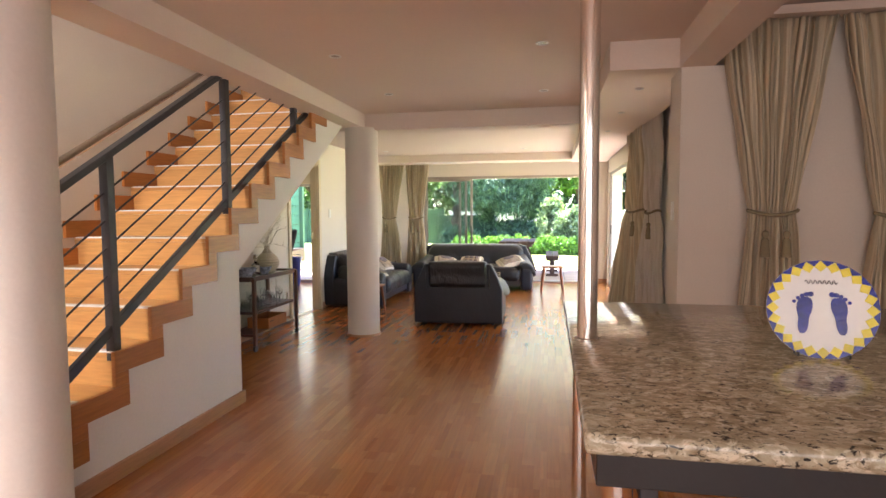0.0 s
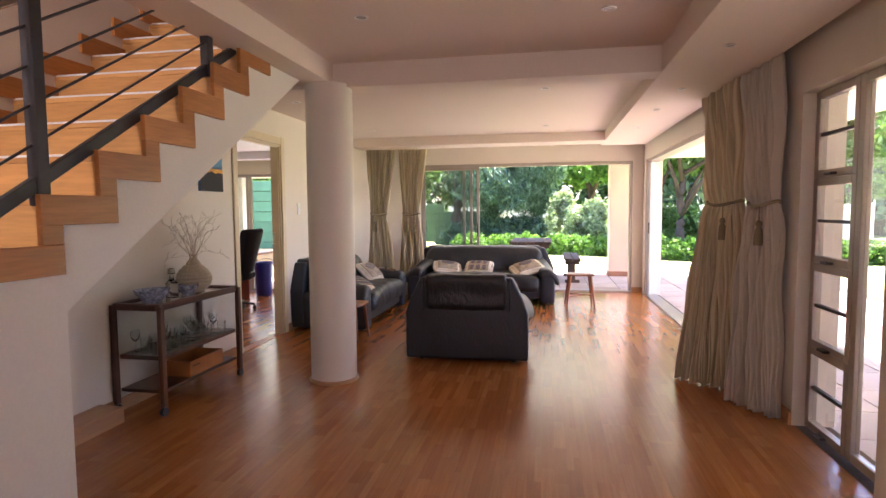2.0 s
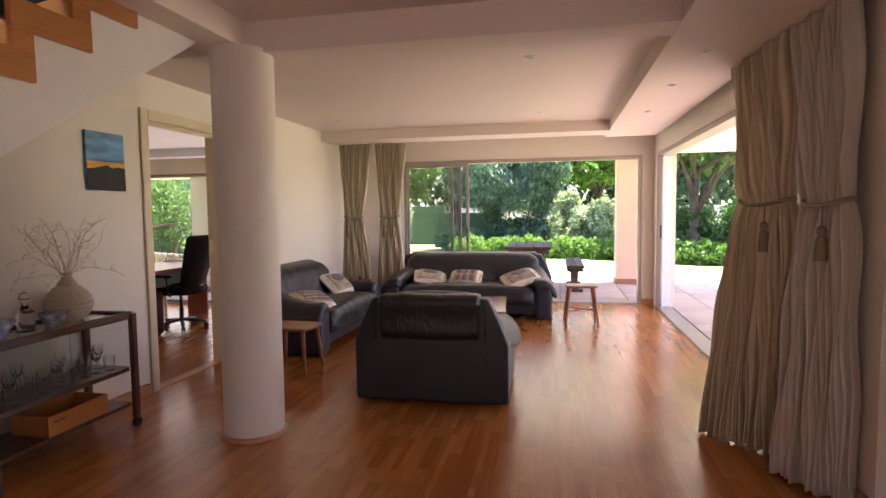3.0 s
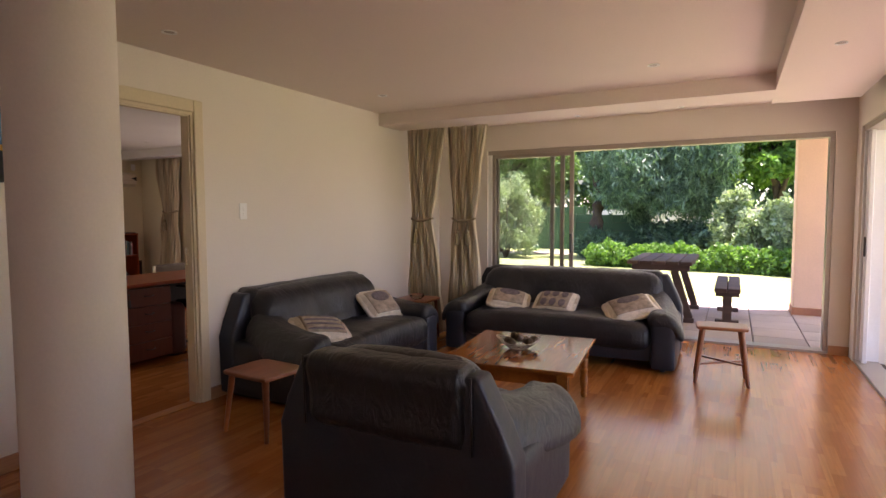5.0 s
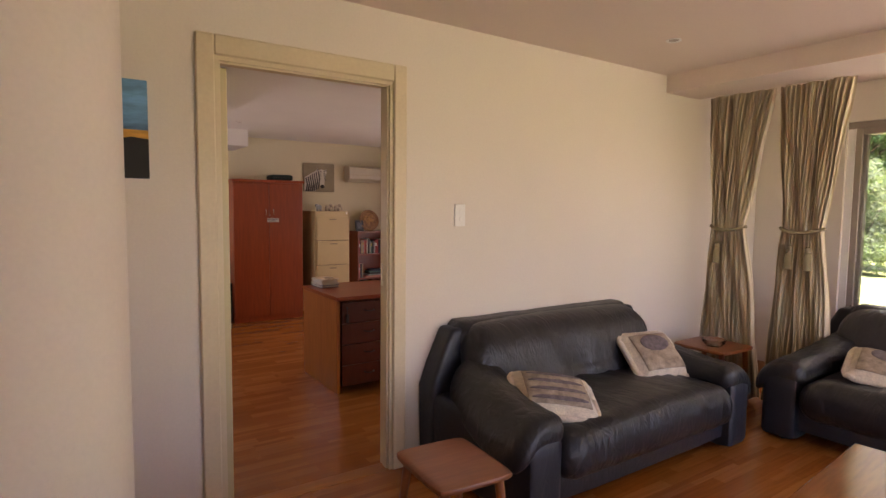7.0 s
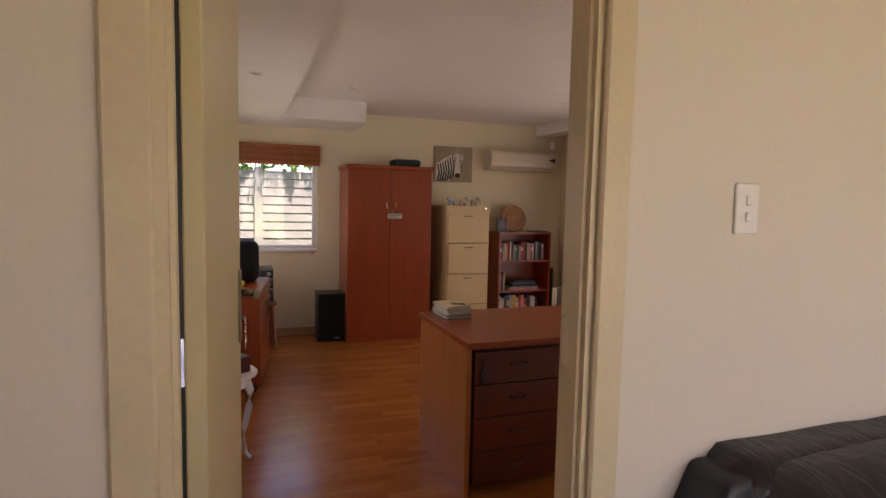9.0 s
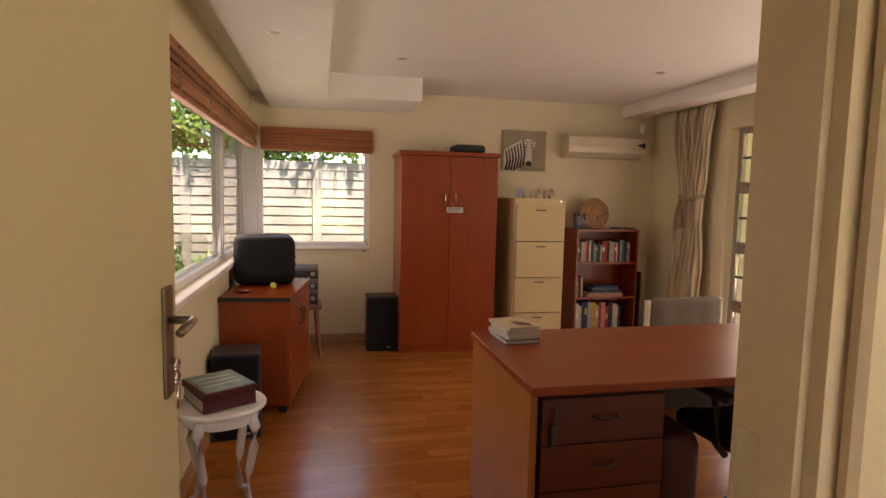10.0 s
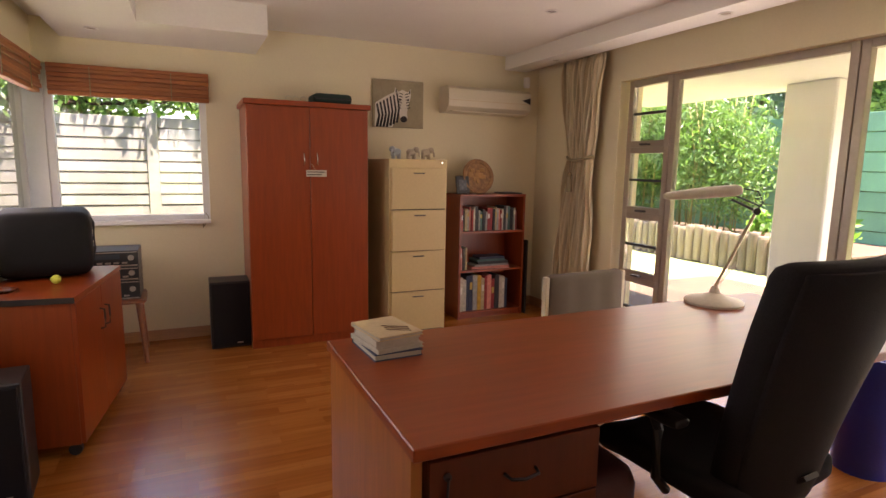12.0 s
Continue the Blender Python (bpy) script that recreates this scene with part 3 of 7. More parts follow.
def louvre_column(parent, axis, fixed, a, b, z0, z1, rows, mat):
    """A narrow casement column with several lights, each with a bar and a stay."""
    h = (z1 - z0) / rows
    for k in range(rows):
        za, zb = z0 + k * h, z0 + (k + 1) * h
        w = 0.045
        if axis == "y":
            framed(parent, fixed, a, fixed, b, za, zb, w, 0.05, mat, "y", "sash")
            pane(parent, fixed + 0.022, a + w, za + w, fixed + 0.027, b - w, zb - w)
            boxes("bar", [(fixed + 0.01, a + w, (za + zb) / 2 - 0.009, fixed + 0.04, b - w, (za + zb) / 2 + 0.009)], STEEL, parent)
            boxes("stay", [(fixed - 0.035, (a + b) / 2 - 0.04, za + 0.01, fixed, (a + b) / 2 + 0.04, za + 0.025)], STEEL, parent, bevel=0.003)
        else:
            framed(parent, a, fixed, b, fixed, za, zb, w, 0.05, mat, "x", "sash")
            pane(parent, a + w, fixed + 0.022, za + w, b - w, fixed + 0.027, zb - w)
            boxes("bar", [(a + w, fixed + 0.01, (za + zb) / 2 - 0.009, b - w, fixed + 0.04, (za + zb) / 2 + 0.009)], STEEL, parent)
            boxes("stay", [((a + b) / 2 - 0.04, fixed - 0.035, za + 0.01, (a + b) / 2 + 0.04, fixed, za + 0.025)], STEEL, parent, bevel=0.003)


d3 = thing("door_3", "aluminium-framed glass door with a column of small opening lights", "glass door", kind="structure")
louvre_column(d3, "y", 1.45, 4.62, 5.085, 0.01, 1.995, 4, ALU)
framed(d3, 1.45, 3.48, 1.45, 4.615, 0.01, 1.995, 0.05, 0.05, ALU, "y")
pane(d3, 1.472, 3.53, 0.06, 1.478, 4.565, 1.945)

# office doorway: frame, architrave, open leaf
d4 = thing("door_4", "cream painted office door standing open in its frame", "door", kind="structure")
for x0, x1, nm in ((XL, XL + 0.02, "architrave"),):
    for r in ((x0, 6.07, 0, x1, 6.145, 2.115), (x0, 7.005, 0, x1, 7.08, 2.115), (x0, 6.145, 2.03, x1, 7.005, 2.115)):
        boxes(nm, [r], FRAMEPAINT, d4, bevel=0.006)
for r in ((-3.01, 6.14, 0, XL + 0.001, 6.165, 2.035), (-3.01, 6.99, 0, XL + 0.001, 7.015, 2.035), (-3.01, 6.165, 2.012, XL + 0.001, 6.99, 2.04)):
    boxes("lining", [r], FRAMEPAINT, d4)
for r in ((-2.965, 6.165, 0, -2.925, 6.174, 2.012), (-2.965, 6.981, 0, -2.925, 6.99, 2.012), (-2.965, 6.174, 2.003, -2.925, 6.981, 2.012)):
    boxes("stop", [r], FRAMEPAINT, d4)
# dark strip stands in for the shade in the gap beside the leaf
boxes("rebate", [(-3.022, 6.140, 0.0, -3.010, 6.181, 2.03)], STEEL, d4, "dark strip for the shade in the hinge-side gap")
boxes("threshold", [(-3.0, 6.165, -0.004, XL, 6.99, 0.004)], TRIMWOOD, d4)
boxes("striker", [(-3.0, 6.988, 0.98, -2.97, 6.9902, 1.10)], CHROME, d4)
BRONZE = surface("bronze_handle", (0.26, 0.21, 0.14), 0.36, metal=0.85, var=0.1)
leaf = new("leaf")
leaf.parent = d4
leaf.location, leaf.rotation_euler = (-2.994, 6.178, 0), (0, 0, radians(-3.9))
boxes("slab", [(-0.825, 0, 0.008, 0, 0.038, 2.0)], DOORPAINT, leaf, bevel=0.003)
boxes("handle_plate", [(-0.785, 0.038, 0.90, -0.735, 0.046, 1.13)], BRONZE, leaf, bevel=0.003)
bm = bmesh.new()
tube(bm, [(-0.76, 0.046, 1.06), (-0.76, 0.085, 1.06), (-0.755, 0.093, 1.06), (-0.73, 0.095, 1.06), (-0.665, 0.095, 1.055)], 0.009, 10)
part("lever", bm, BRONZE, leaf, smooth=True)
bm = bmesh.new()
for z, r in ((0.965, 0.014), (0.937, 0.014)):
    tube(bm, [(-0.76 + r * math.cos(a), 0.058, z + r * math.sin(a)) for a in np.linspace(0, 6.28, 13)], 0.003, 6)
rod(bm, (-0.76, 0.046, 0.975), (-0.76, 0.06, 0.975), 0.006, seg=8)
rod(bm, (-0.76, 0.058, 0.925), (-0.755, 0.058, 0.875), 0.003, seg=6)
part("keys", bm, CHROME, leaf, smooth=True)
for z in (0.25, 1.05, 1.85):
    bm = bmesh.new()
    rod(bm, (0.004, -0.004, z - 0.045), (0.004, -0.004, z + 0.045), 0.007, seg=8)
    part("hinge", bm, CHROME, leaf)

# office corner window
w1 = thing("window_1", "white-framed corner window above the office cabinets", "window", kind="structure")
framed(w1, XO - 0.10, 6.02, XO, 6.99, 0.86, 1.90, 0.045, 0.06, ALUW, "y")
pane(w1, XO - 0.073, 6.065, 0.905, XO - 0.067, 6.945, 1.855)
boxes("corner_post", [(XO - 0.12, 5.86, 0.86, XO - 0.02, 6.02, 1.90)], ALUW, w1, bevel=0.004)
for a, b in ((-7.56, -6.53), (-6.49, -5.10)):
    framed(w1, a, 5.86, b, 5.86, 0.86, 1.90, 0.045, 0.06, ALUW, "x")
    pane(w1, a + 0.045, 5.887, 0.905, b - 0.045, 5.893, 1.855)
louvre_column(w1, "x", 5.87, -5.06, -4.56, 0.86, 1.90, 3, ALU)
boxes("sill", [(XO - 0.02, YO0 - 0.02, 0.845, -4.55, YO0 + 0.03, 0.875)], WHITEPAINT, w1, bevel=0.004)
boxes("sill", [(XO - 0.02, YO0 + 0.03, 0.845, XO + 0.03, 6.99, 0.875)], WHITEPAINT, w1, bevel=0.004)

# office glass doors
d5 = thing("door_5", "aluminium-framed glass doors from the office to the patio", "glass door", kind="structure")
louvre_column(d5, "x", 9.86, -6.49, -6.08, 0.01, 1.93, 4, ALU)
framed(d5, -6.075, 9.86, -4.92, 9.86, 0.01, 1.93, 0.045, 0.05, ALU, "x")
pane(d5, -6.03, 9.882, 0.055, -4.965, 9.888, 1.885)
framed(d5, -4.915, 9.86, -3.61, 9.86, 0.01, 1.93, 0.045, 0.05, ALU, "x")
boxes("sill_track", [(-6.52, YO1, -0.01, -3.6, 9.95, 0.012)], ALU, d5)

# ---- outdoors: ground, patio, roofs ----
boxes("ground", [(-400, -400, -0.6, 400, 400, -0.09)], LAWN, kind="structure", label="sunlit lawn reaching past the hedge")
boxes("patio_base", [(1.62, 3.47, -0.3, 4.9, 13.9, -0.055), (-3.2, 10.84, -0.3, 1.62, 13.9, -0.055), (-8.2, 10.02, -0.3, -3.2, 13.0, -0.055)], SOIL, kind="structure")
boxes("patio_roof", [(-3.4, 10.84, 2.35, 3.4, 13.45, 2.55), (1.62, 3.47, 2.35, 3.4, 10.84, 2.55)], WHITEPAINT, kind="structure", label="white plastered patio soffit")
boxes("office_patio_roof", [(-8.0, 10.02, 1.97, -3.2, 11.55, 2.3)], WHITEPAINT, kind="structure", label="white plastered soffit over the office patio")
boxes("house_roof", [(-8.4, -3.6, 2.75, -3.0, 10.3, 2.95), (-3.0, 6.2, 2.75, 1.8, 11.0, 2.95), (-1.7, -3.6, 2.75, 1.8, 6.2, 2.95), (1.8, -3.6, 2.75, 4.0, 3.67, 2.95)], FENCEPANEL, kind="structure")


def patio_pillar(x0, y0, x1, y1, top, mat, base):
    c = thing("patio_pillar", "square plastered patio pillar with a tiled foot", "pillar", ((x0 + x1) / 2, (y0 + y1) / 2, -0.05), kind="structure")
    hx, hy = (x1 - x0) / 2, (y1 - y0) / 2
    boxes("shaft", [(-hx, -hy, 0.0, hx, hy, top)], mat, c, bevel=0.012)
    boxes("foot", [(-hx - 0.012, -hy - 0.012, 0, hx + 0.012, hy + 0.012, 0.12)], base, c, bevel=0.006)


FOOT = surface("terracotta_foot", (0.36, 0.15, 0.09), 0.7, var=0.15, grain=0.1)
patio_pillar(1.13, 13.04, 1.52, 13.42, 2.4, SALMON, FOOT)
patio_pillar(3.02, 3.9, 3.37, 4.25, 2.4, SALMON, FOOT)
patio_pillar(2.55, 5.3, 2.85, 5.6, 2.4, WHITEPAINT, FOOT)
patio_pillar(-6.18, 11.15, -5.78, 11.52, 2.02, WHITEPAINT, FENCEPANEL)

# ---- more materials ----
def striped_cloth(name, pale, tan, thin):
    m = bpy.data.materials.new(name)
    m.use_nodes = True
    nt = m.node_tree
    p = nt.nodes["Principled BSDF"]
    uv = node(nt, "ShaderNodeTexCoord")
    sep = nt.nodes.new("ShaderNodeSeparateXYZ")
    nt.links.new(uv.outputs["UV"], sep.inputs[0])
    masks = []
    for freq, lo, hi in ((5.0, 0.1, 0.3), (17.0, 0.3, 0.6)):
        k = nt.nodes.new("ShaderNodeMath")
        k.operation = "MULTIPLY"
        k.inputs[1].default_value = freq * 6.283
        nt.links.new(sep.outputs[0], k.inputs[0])
        s = nt.nodes.new("ShaderNodeMath")
        s.operation = "SINE"
        nt.links.new(k.outputs[0], s.inputs[0])
        r = nt.nodes.new("ShaderNodeMapRange")
        r.inputs[1].default_value, r.inputs[2].default_value = lo, hi
        nt.links.new(s.outputs[0], r.inputs[0])
        masks.append(r.outputs[0])
    c = mixer(nt, "MIX", masks[0], rgba(pale), rgba(tan))
    half = nt.nodes.new("ShaderNodeMath")
    half.operation = "MULTIPLY"
    half.inputs[1].default_value = thin
    nt.links.new(masks[1], half.inputs[0])
    c = mixer(nt, "MIX", half.outputs[0], c, (0.38, 0.33, 0.22, 1))
    w = node(nt, "ShaderNodeTexNoise", Scale=300.0, Detail=2.0)
    nt.links.new(uv.outputs["Object"], w.inputs["Vector"])
    r2 = nt.nodes.new("ShaderNodeMapRange")
    r2.inputs[3].default_value, r2.inputs[4].default_value = 0.88, 1.12
    nt.links.new(w.outputs["Fac"], r2.inputs[0])
    c = mixer(nt, "MULTIPLY", 1.0, c, r2.outputs[0])
    nt.links.new(c, p.inputs["Base Color"])
    p.inputs["Roughness"].default_value = 0.75
    p.inputs["Sheen Weight"].default_value = 0.2
    t = node(nt, "ShaderNodeBsdfTranslucent")
    nt.links.new(c, t.inputs[0])
    mx = node(nt, "ShaderNodeMixShader")
    mx.inputs[0].default_value = 0.28
    nt.links.new(p.outputs[0], mx.inputs[1])
    nt.links.new(t.outputs[0], mx.inputs[2])
    nt.links.new(mx.outputs[0], nt.nodes["Material Output"].inputs[0])
    return m


CLOTH = striped_cloth("striped_curtain", (0.84, 0.75, 0.56), (0.70, 0.59, 0.40), 0.36)
LINING = striped_cloth("curtain_lining", (0.84, 0.79, 0.71), (0.78, 0.72, 0.62), 0.10)
CORD = surface("tieback_cord", (0.30, 0.25, 0.15), 0.8, var=0.2, grain=0.2, gscale=200, bump=0.15, bscale=200)
FLEECE = surface("cream_fleece", (0.70, 0.62, 0.50), 0.95, var=0.12, vscale=20, grain=0.18, gscale=160, bump=0.25, bscale=180, sheen=0.3)
TAPESTRY = surface("tapestry", (0.36, 0.29, 0.22), 0.9, var=0.35, vscale=22, grain=0.2, gscale=220, bump=0.12, bscale=300)
MOTIF = surface("cushion_motif", (0.16, 0.13, 0.14), 0.9, var=0.3, vscale=40, grain=0.2, gscale=200, bump=0.1, bscale=300)
TABLEWOOD = wood("honey_wood", (0.36, 0.125, 0.02), (0.21, 0.062, 0.010), 0.15, 5.0, "y", 0.06, coat=0.0)
STOOLWOOD = wood("stool_wood", (0.29, 0.095, 0.03), (0.20, 0.058, 0.018), 0.38, 7.0, "y", 0.1)
DARKWOOD = wood("dark_wood", (0.10, 0.035, 0.017), (0.055, 0.018, 0.009), 0.33, 8.0, "z", 0.1)
CHERRY = wood("cherry_board", (0.31, 0.055, 0.011), (0.24, 0.038, 0.007), 0.32, 3.5, "z", 0.05, coat=0.15, contrast=0.6)
CHERRYTOP = wood("cherry_top", (0.31, 0.058, 0.010), (0.24, 0.041, 0.007), 0.30, 3.5, "y", 0.04, coat=0.1, contrast=0.6)
BEECHBOARD = wood("beech_board", (0.44, 0.165, 0.04), (0.35, 0.12, 0.027), 0.4, 4.0, "z", 0.06)
WEATHERED = wood("weathered_wood", (0.12, 0.07, 0.055), (0.055, 0.03, 0.024), 0.7, 9.0, "x", 0.2, coat=0.0)
LOGWOOD = wood("log_wood", (0.22, 0.175, 0.12), (0.13, 0.10, 0.068), 0.8, 9.0, "z", 0.25, coat=0.0)
BLINDWOOD = wood("blind_bamboo", (0.42, 0.15, 0.05), (0.24, 0.07, 0.022), 0.5, 14.0, "x", 0.2, coat=0.0)
BLINDWOOD_Y = wood("blind_bamboo_side", (0.42, 0.15, 0.05), (0.24, 0.07, 0.022), 0.5, 14.0, "y", 0.2, coat=0.0)
FILING = surface("cream_enamel", (0.56, 0.43, 0.22), 0.42, var=0.04, grain=0.03, bump=0.01)
ACWHITE = surface("aged_white_plastic", (0.66, 0.60, 0.46), 0.4, var=0.04, grain=0.02, bump=0.0)
GREYCLOTH = surface("grey_cloth", (0.16, 0.13, 0.10), 0.9, var=0.1, grain=0.15, gscale=300, bump=0.08, bscale=300)
BLACKCLOTH = surface("black_cloth", (0.016, 0.015, 0.018), 0.75, var=0.2, grain=0.15, gscale=250, bump=0.06, bscale=300)
BLACKCLOTH.node_tree.nodes["Principled BSDF"].inputs["Specular IOR Level"].default_value = 0.15
BLUEPLASTIC = surface("blue_plastic", (0.012, 0.03, 0.32), 0.35, var=0.1, grain=0.04)
CERAMIC = surface("ceramic_white", (0.78, 0.77, 0.74), 0.15, var=0.03, grain=0.02, bump=0.0, coat=0.4)
STONEWARE = surface("stoneware", (0.46, 0.39, 0.29), 0.6, var=0.12, vscale=9, grain=0.08, bump=0.05)
COBALT = surface("cobalt_glaze", (0.02, 0.03, 0.26), 0.2, var=0.3, vscale=30, grain=0.1)
YELLOWGLAZE = surface("yellow_glaze", (0.78, 0.66, 0.06), 0.25, var=0.06)
DELFT = surface("blue_white_china", (0.30, 0.32, 0.42), 0.2, var=0.45, vscale=30, grain=0.2, gscale=60)
CRYSTAL = clear_glass("crystal", (0.97, 0.99, 0.98))
SMOKED = clear_glass("smoked_glass", (0.86, 0.9, 0.88))
PAPER = surface("paper", (0.52, 0.49, 0.43), 0.8, var=0.05, grain=0.05)
LAMPCREAM = surface("lamp_cream", (0.62, 0.58, 0.48), 0.4, var=0.05)
TERRA = surface("carved_wood_plate", (0.30, 0.15, 0.06), 0.5, var=0.3, vscale=25, grain=0.2, bump=0.15, bscale=60)


# ---- curtains ----
def curtain(label, top, tie, foot, ztop, ztie, zfoot, seed, group, heading=True, amp=0.045, folds=9, cloth=None):
    """A striped drape gathered by a cord. top, tie, foot: the two ends in plan at each height."""
    c = thing("curtain", label, "curtain", group=group)
    rng = random.Random(seed)
    ph = [rng.uniform(0, 6.28) for _ in range(4)]
    n, rows = 200, 44
    bm = bmesh.new()
    uvl = bm.loops.layers.uv.new("UVMap")
    grid = []
    for j in range(rows + 1):
        v = j / rows
        z = ztop + (zfoot - ztop) * v
        if z >= ztie:
            s = (ztop - z) / (ztop - ztie)
            s = s ** 1.05
            a, b = Vector(top[0]).lerp(Vector(tie[0]), s), Vector(top[1]).lerp(Vector(tie[1]), s)
            full = 1 - 0.25 * s
        else:
            s = (ztie - z) / (ztie - zfoot)
            s = s ** 0.7
            a, b = Vector(tie[0]).lerp(Vector(foot[0]), s), Vector(tie[1]).lerp(Vector(foot[1]), s)
            full = 0.75 + 0.35 * s
        d = b - a
        nrm = Vector((-d.y, d.x)).normalized()
        pinch = max(0.0, 1 - abs(z - ztie) / 0.10)
        head = max(0.0, 1 - (ztop - z) / 0.09) if heading else 0
        row = []
        for i in range(n + 1):
            u = i / n
            wob = 0.06 * math.sin(3.1 * u * 6.28 + ph[0] + z * 0.8) + 0.03 * math.sin(7.7 * u * 6.28 + ph[1] - z * 1.3)
            f = math.sin(2 * math.pi * folds * (u + wob * 0.35) + ph[2])
            f2 = math.sin(2 * math.pi * folds * 2.3 * u + ph[3] + 0.4 * z)
            f = math.copysign(abs(f) ** 0.75, f)
            off = amp * full * (f * (1 - 0.5 * pinch) + 0.38 * f2) * (1 - 0.45 * head)
            side = 0.012 * math.sin(2 * math.pi * folds * u + ph[1]) * (1 - pinch)
            xy = a + d * min(max(u + side, 0), 1) + nrm * (off + 0.012 * math.sin(9 * z + 20 * u))
            zz = z + (0.012 * math.sin(40 * u + ph[0]) if j == rows else 0)
            row.append(bm.verts.new((xy.x, xy.y, zz)))
        grid.append(row)
    for j in range(rows):
        for i in range(n):
            f = bm.faces.new((grid[j][i], grid[j][i + 1], grid[j + 1][i + 1], grid[j + 1][i]))
            for lp, (uu, vv) in zip(f.loops, ((i, j), (i + 1, j), (i + 1, j + 1), (i, j + 1))):
                lp[uvl].uv = (uu / n * 1.6, vv / rows)
    ob = part("drape", bm, cloth or CLOTH, c, smooth=True)
    so = ob.modifiers.new("thickness", "SOLIDIFY")
    so.thickness, so.offset = 0.004, 0
    a, b = Vector(tie[0]), Vector(tie[1])
    d = b - a
    nrm = Vector((-d.y, d.x)).normalized() * (amp * 1.15 + 0.012)
    mid = (a + b) / 2
    bm = bmesh.new()
    ring = []
    for k in range(25):
        t = 2 * math.pi * k / 24
        q = mid + d * 0.53 * math.cos(t) + nrm * math.sin(t)
        ring.append((q.x, q.y, ztie + 0.03 * math.cos(t) ** 2 - 0.01))
    tube(bm, ring, 0.011, 8)
    part("tieback", bm, CORD, c, "braided olive cord tieback", smooth=True)
    for sgn in (-0.2, 0.25):
        q = mid + d * sgn + (nrm if (mid + nrm).x < (mid - nrm).x or abs(d.x) > abs(d.y) and (mid + nrm).y < (mid - nrm).y else -nrm) * 1.1
        bm = bmesh.new()
        rod(bm, (q.x, q.y, ztie), (q.x, q.y, ztie - 0.10), 0.004, seg=6)
        lathe(bm, [(0.005, 0), (0.018, -0.01), (0.02, -0.03), (0.012, -0.045), (0.022, -0.06), (0.028, -0.16), (0.0, -0.16)], 12, (q.x, q.y, ztie - 0.10))
        part("tassel", bm, CORD, c, "hanging tassel", smooth="auto")
        if sgn < 0 and seed % 2:
            break
    return c


CT = "striped beige curtain tied with olive cord"
curtain(CT + " beside the far sliding door", [(-2.87, 9.78), (-2.38, 9.78)], [(-2.80, 9.77), (-2.55, 9.77)], [(-2.86, 9.76), (-2.38, 9.76)], 2.26, 1.26, 0.03, 1, "living room curtains", folds=15, amp=0.03)
curtain(CT + " beside the far sliding door", [(-2.36, 9.78), (-1.90, 9.78)], [(-2.29, 9.77), (-2.03, 9.77)], [(-2.36, 9.76), (-1.93, 9.76)], 2.26, 1.26, 0.03, 2, "living room curtains", folds=14, amp=0.03)
curtain(CT + ", trailing on the floor", [(1.25, 5.72), (1.22, 6.62)], [(1.22, 5.60), (1.16, 6.16)], [(1.27, 5.66), (0.91, 5.98)], 2.30, 1.36, 0.01, 3, "living room curtains", folds=19, amp=0.032)
curtain(CT + " with a pale lining", [(1.31, 5.22), (1.27, 5.70)], [(1.30, 5.20), (1.27, 5.56)], [(1.335, 5.17), (1.14, 5.50)], 2.30, 1.35, 0.02, 5, "living room curtains", folds=13, amp=0.035, cloth=LINING)
boxes("curtain_track", [(1.30, 3.23, 2.495, 3.50, 3.358, 2.545)], CEIL, kind="structure", label="narrow boxed curtain track under the kitchen ceiling")
curtain(CT + " at the kitchen wall", [(1.29, 3.29), (1.935, 3.29)], [(1.475, 3.28), (1.735, 3.28)], [(1.39, 3.28), (1.84, 3.28)], 2.487, 1.34, 0.03, 4, "kitchen curtains", folds=17, amp=0.026)
curtain(CT + " at the kitchen wall", [(1.945, 3.29), (2.60, 3.29)], [(2.16, 3.28), (2.42, 3.28)], [(2.06, 3.28), (2.51, 3.28)], 2.487, 1.32, 0.03, 6, "kitchen curtains", folds=17, amp=0.026)
curtain("pale striped office curtain tied back beside the glass door", [(-7.10, 9.70), (-6.60, 9.70)], [(-6.97, 9.70), (-6.68, 9.70)], [(-7.12, 9.69), (-6.62, 9.69)], 2.14, 1.36, 0.02, 7, "office curtains", amp=0.03, folds=10)


# ---- leather suite ----
def wrinkle(k, amp, fx, fz, seed):
    def f(co, p):
        w = noise.noise(Vector((co.x * fx + seed, co.y * 4, co.z * fz))) + 0.5 * noise.noise(Vector((co.x * fx * 2.3 + seed, co.y * 9, co.z * fz * 2.1)))
        return co + co.normalized() * w * amp
    return f


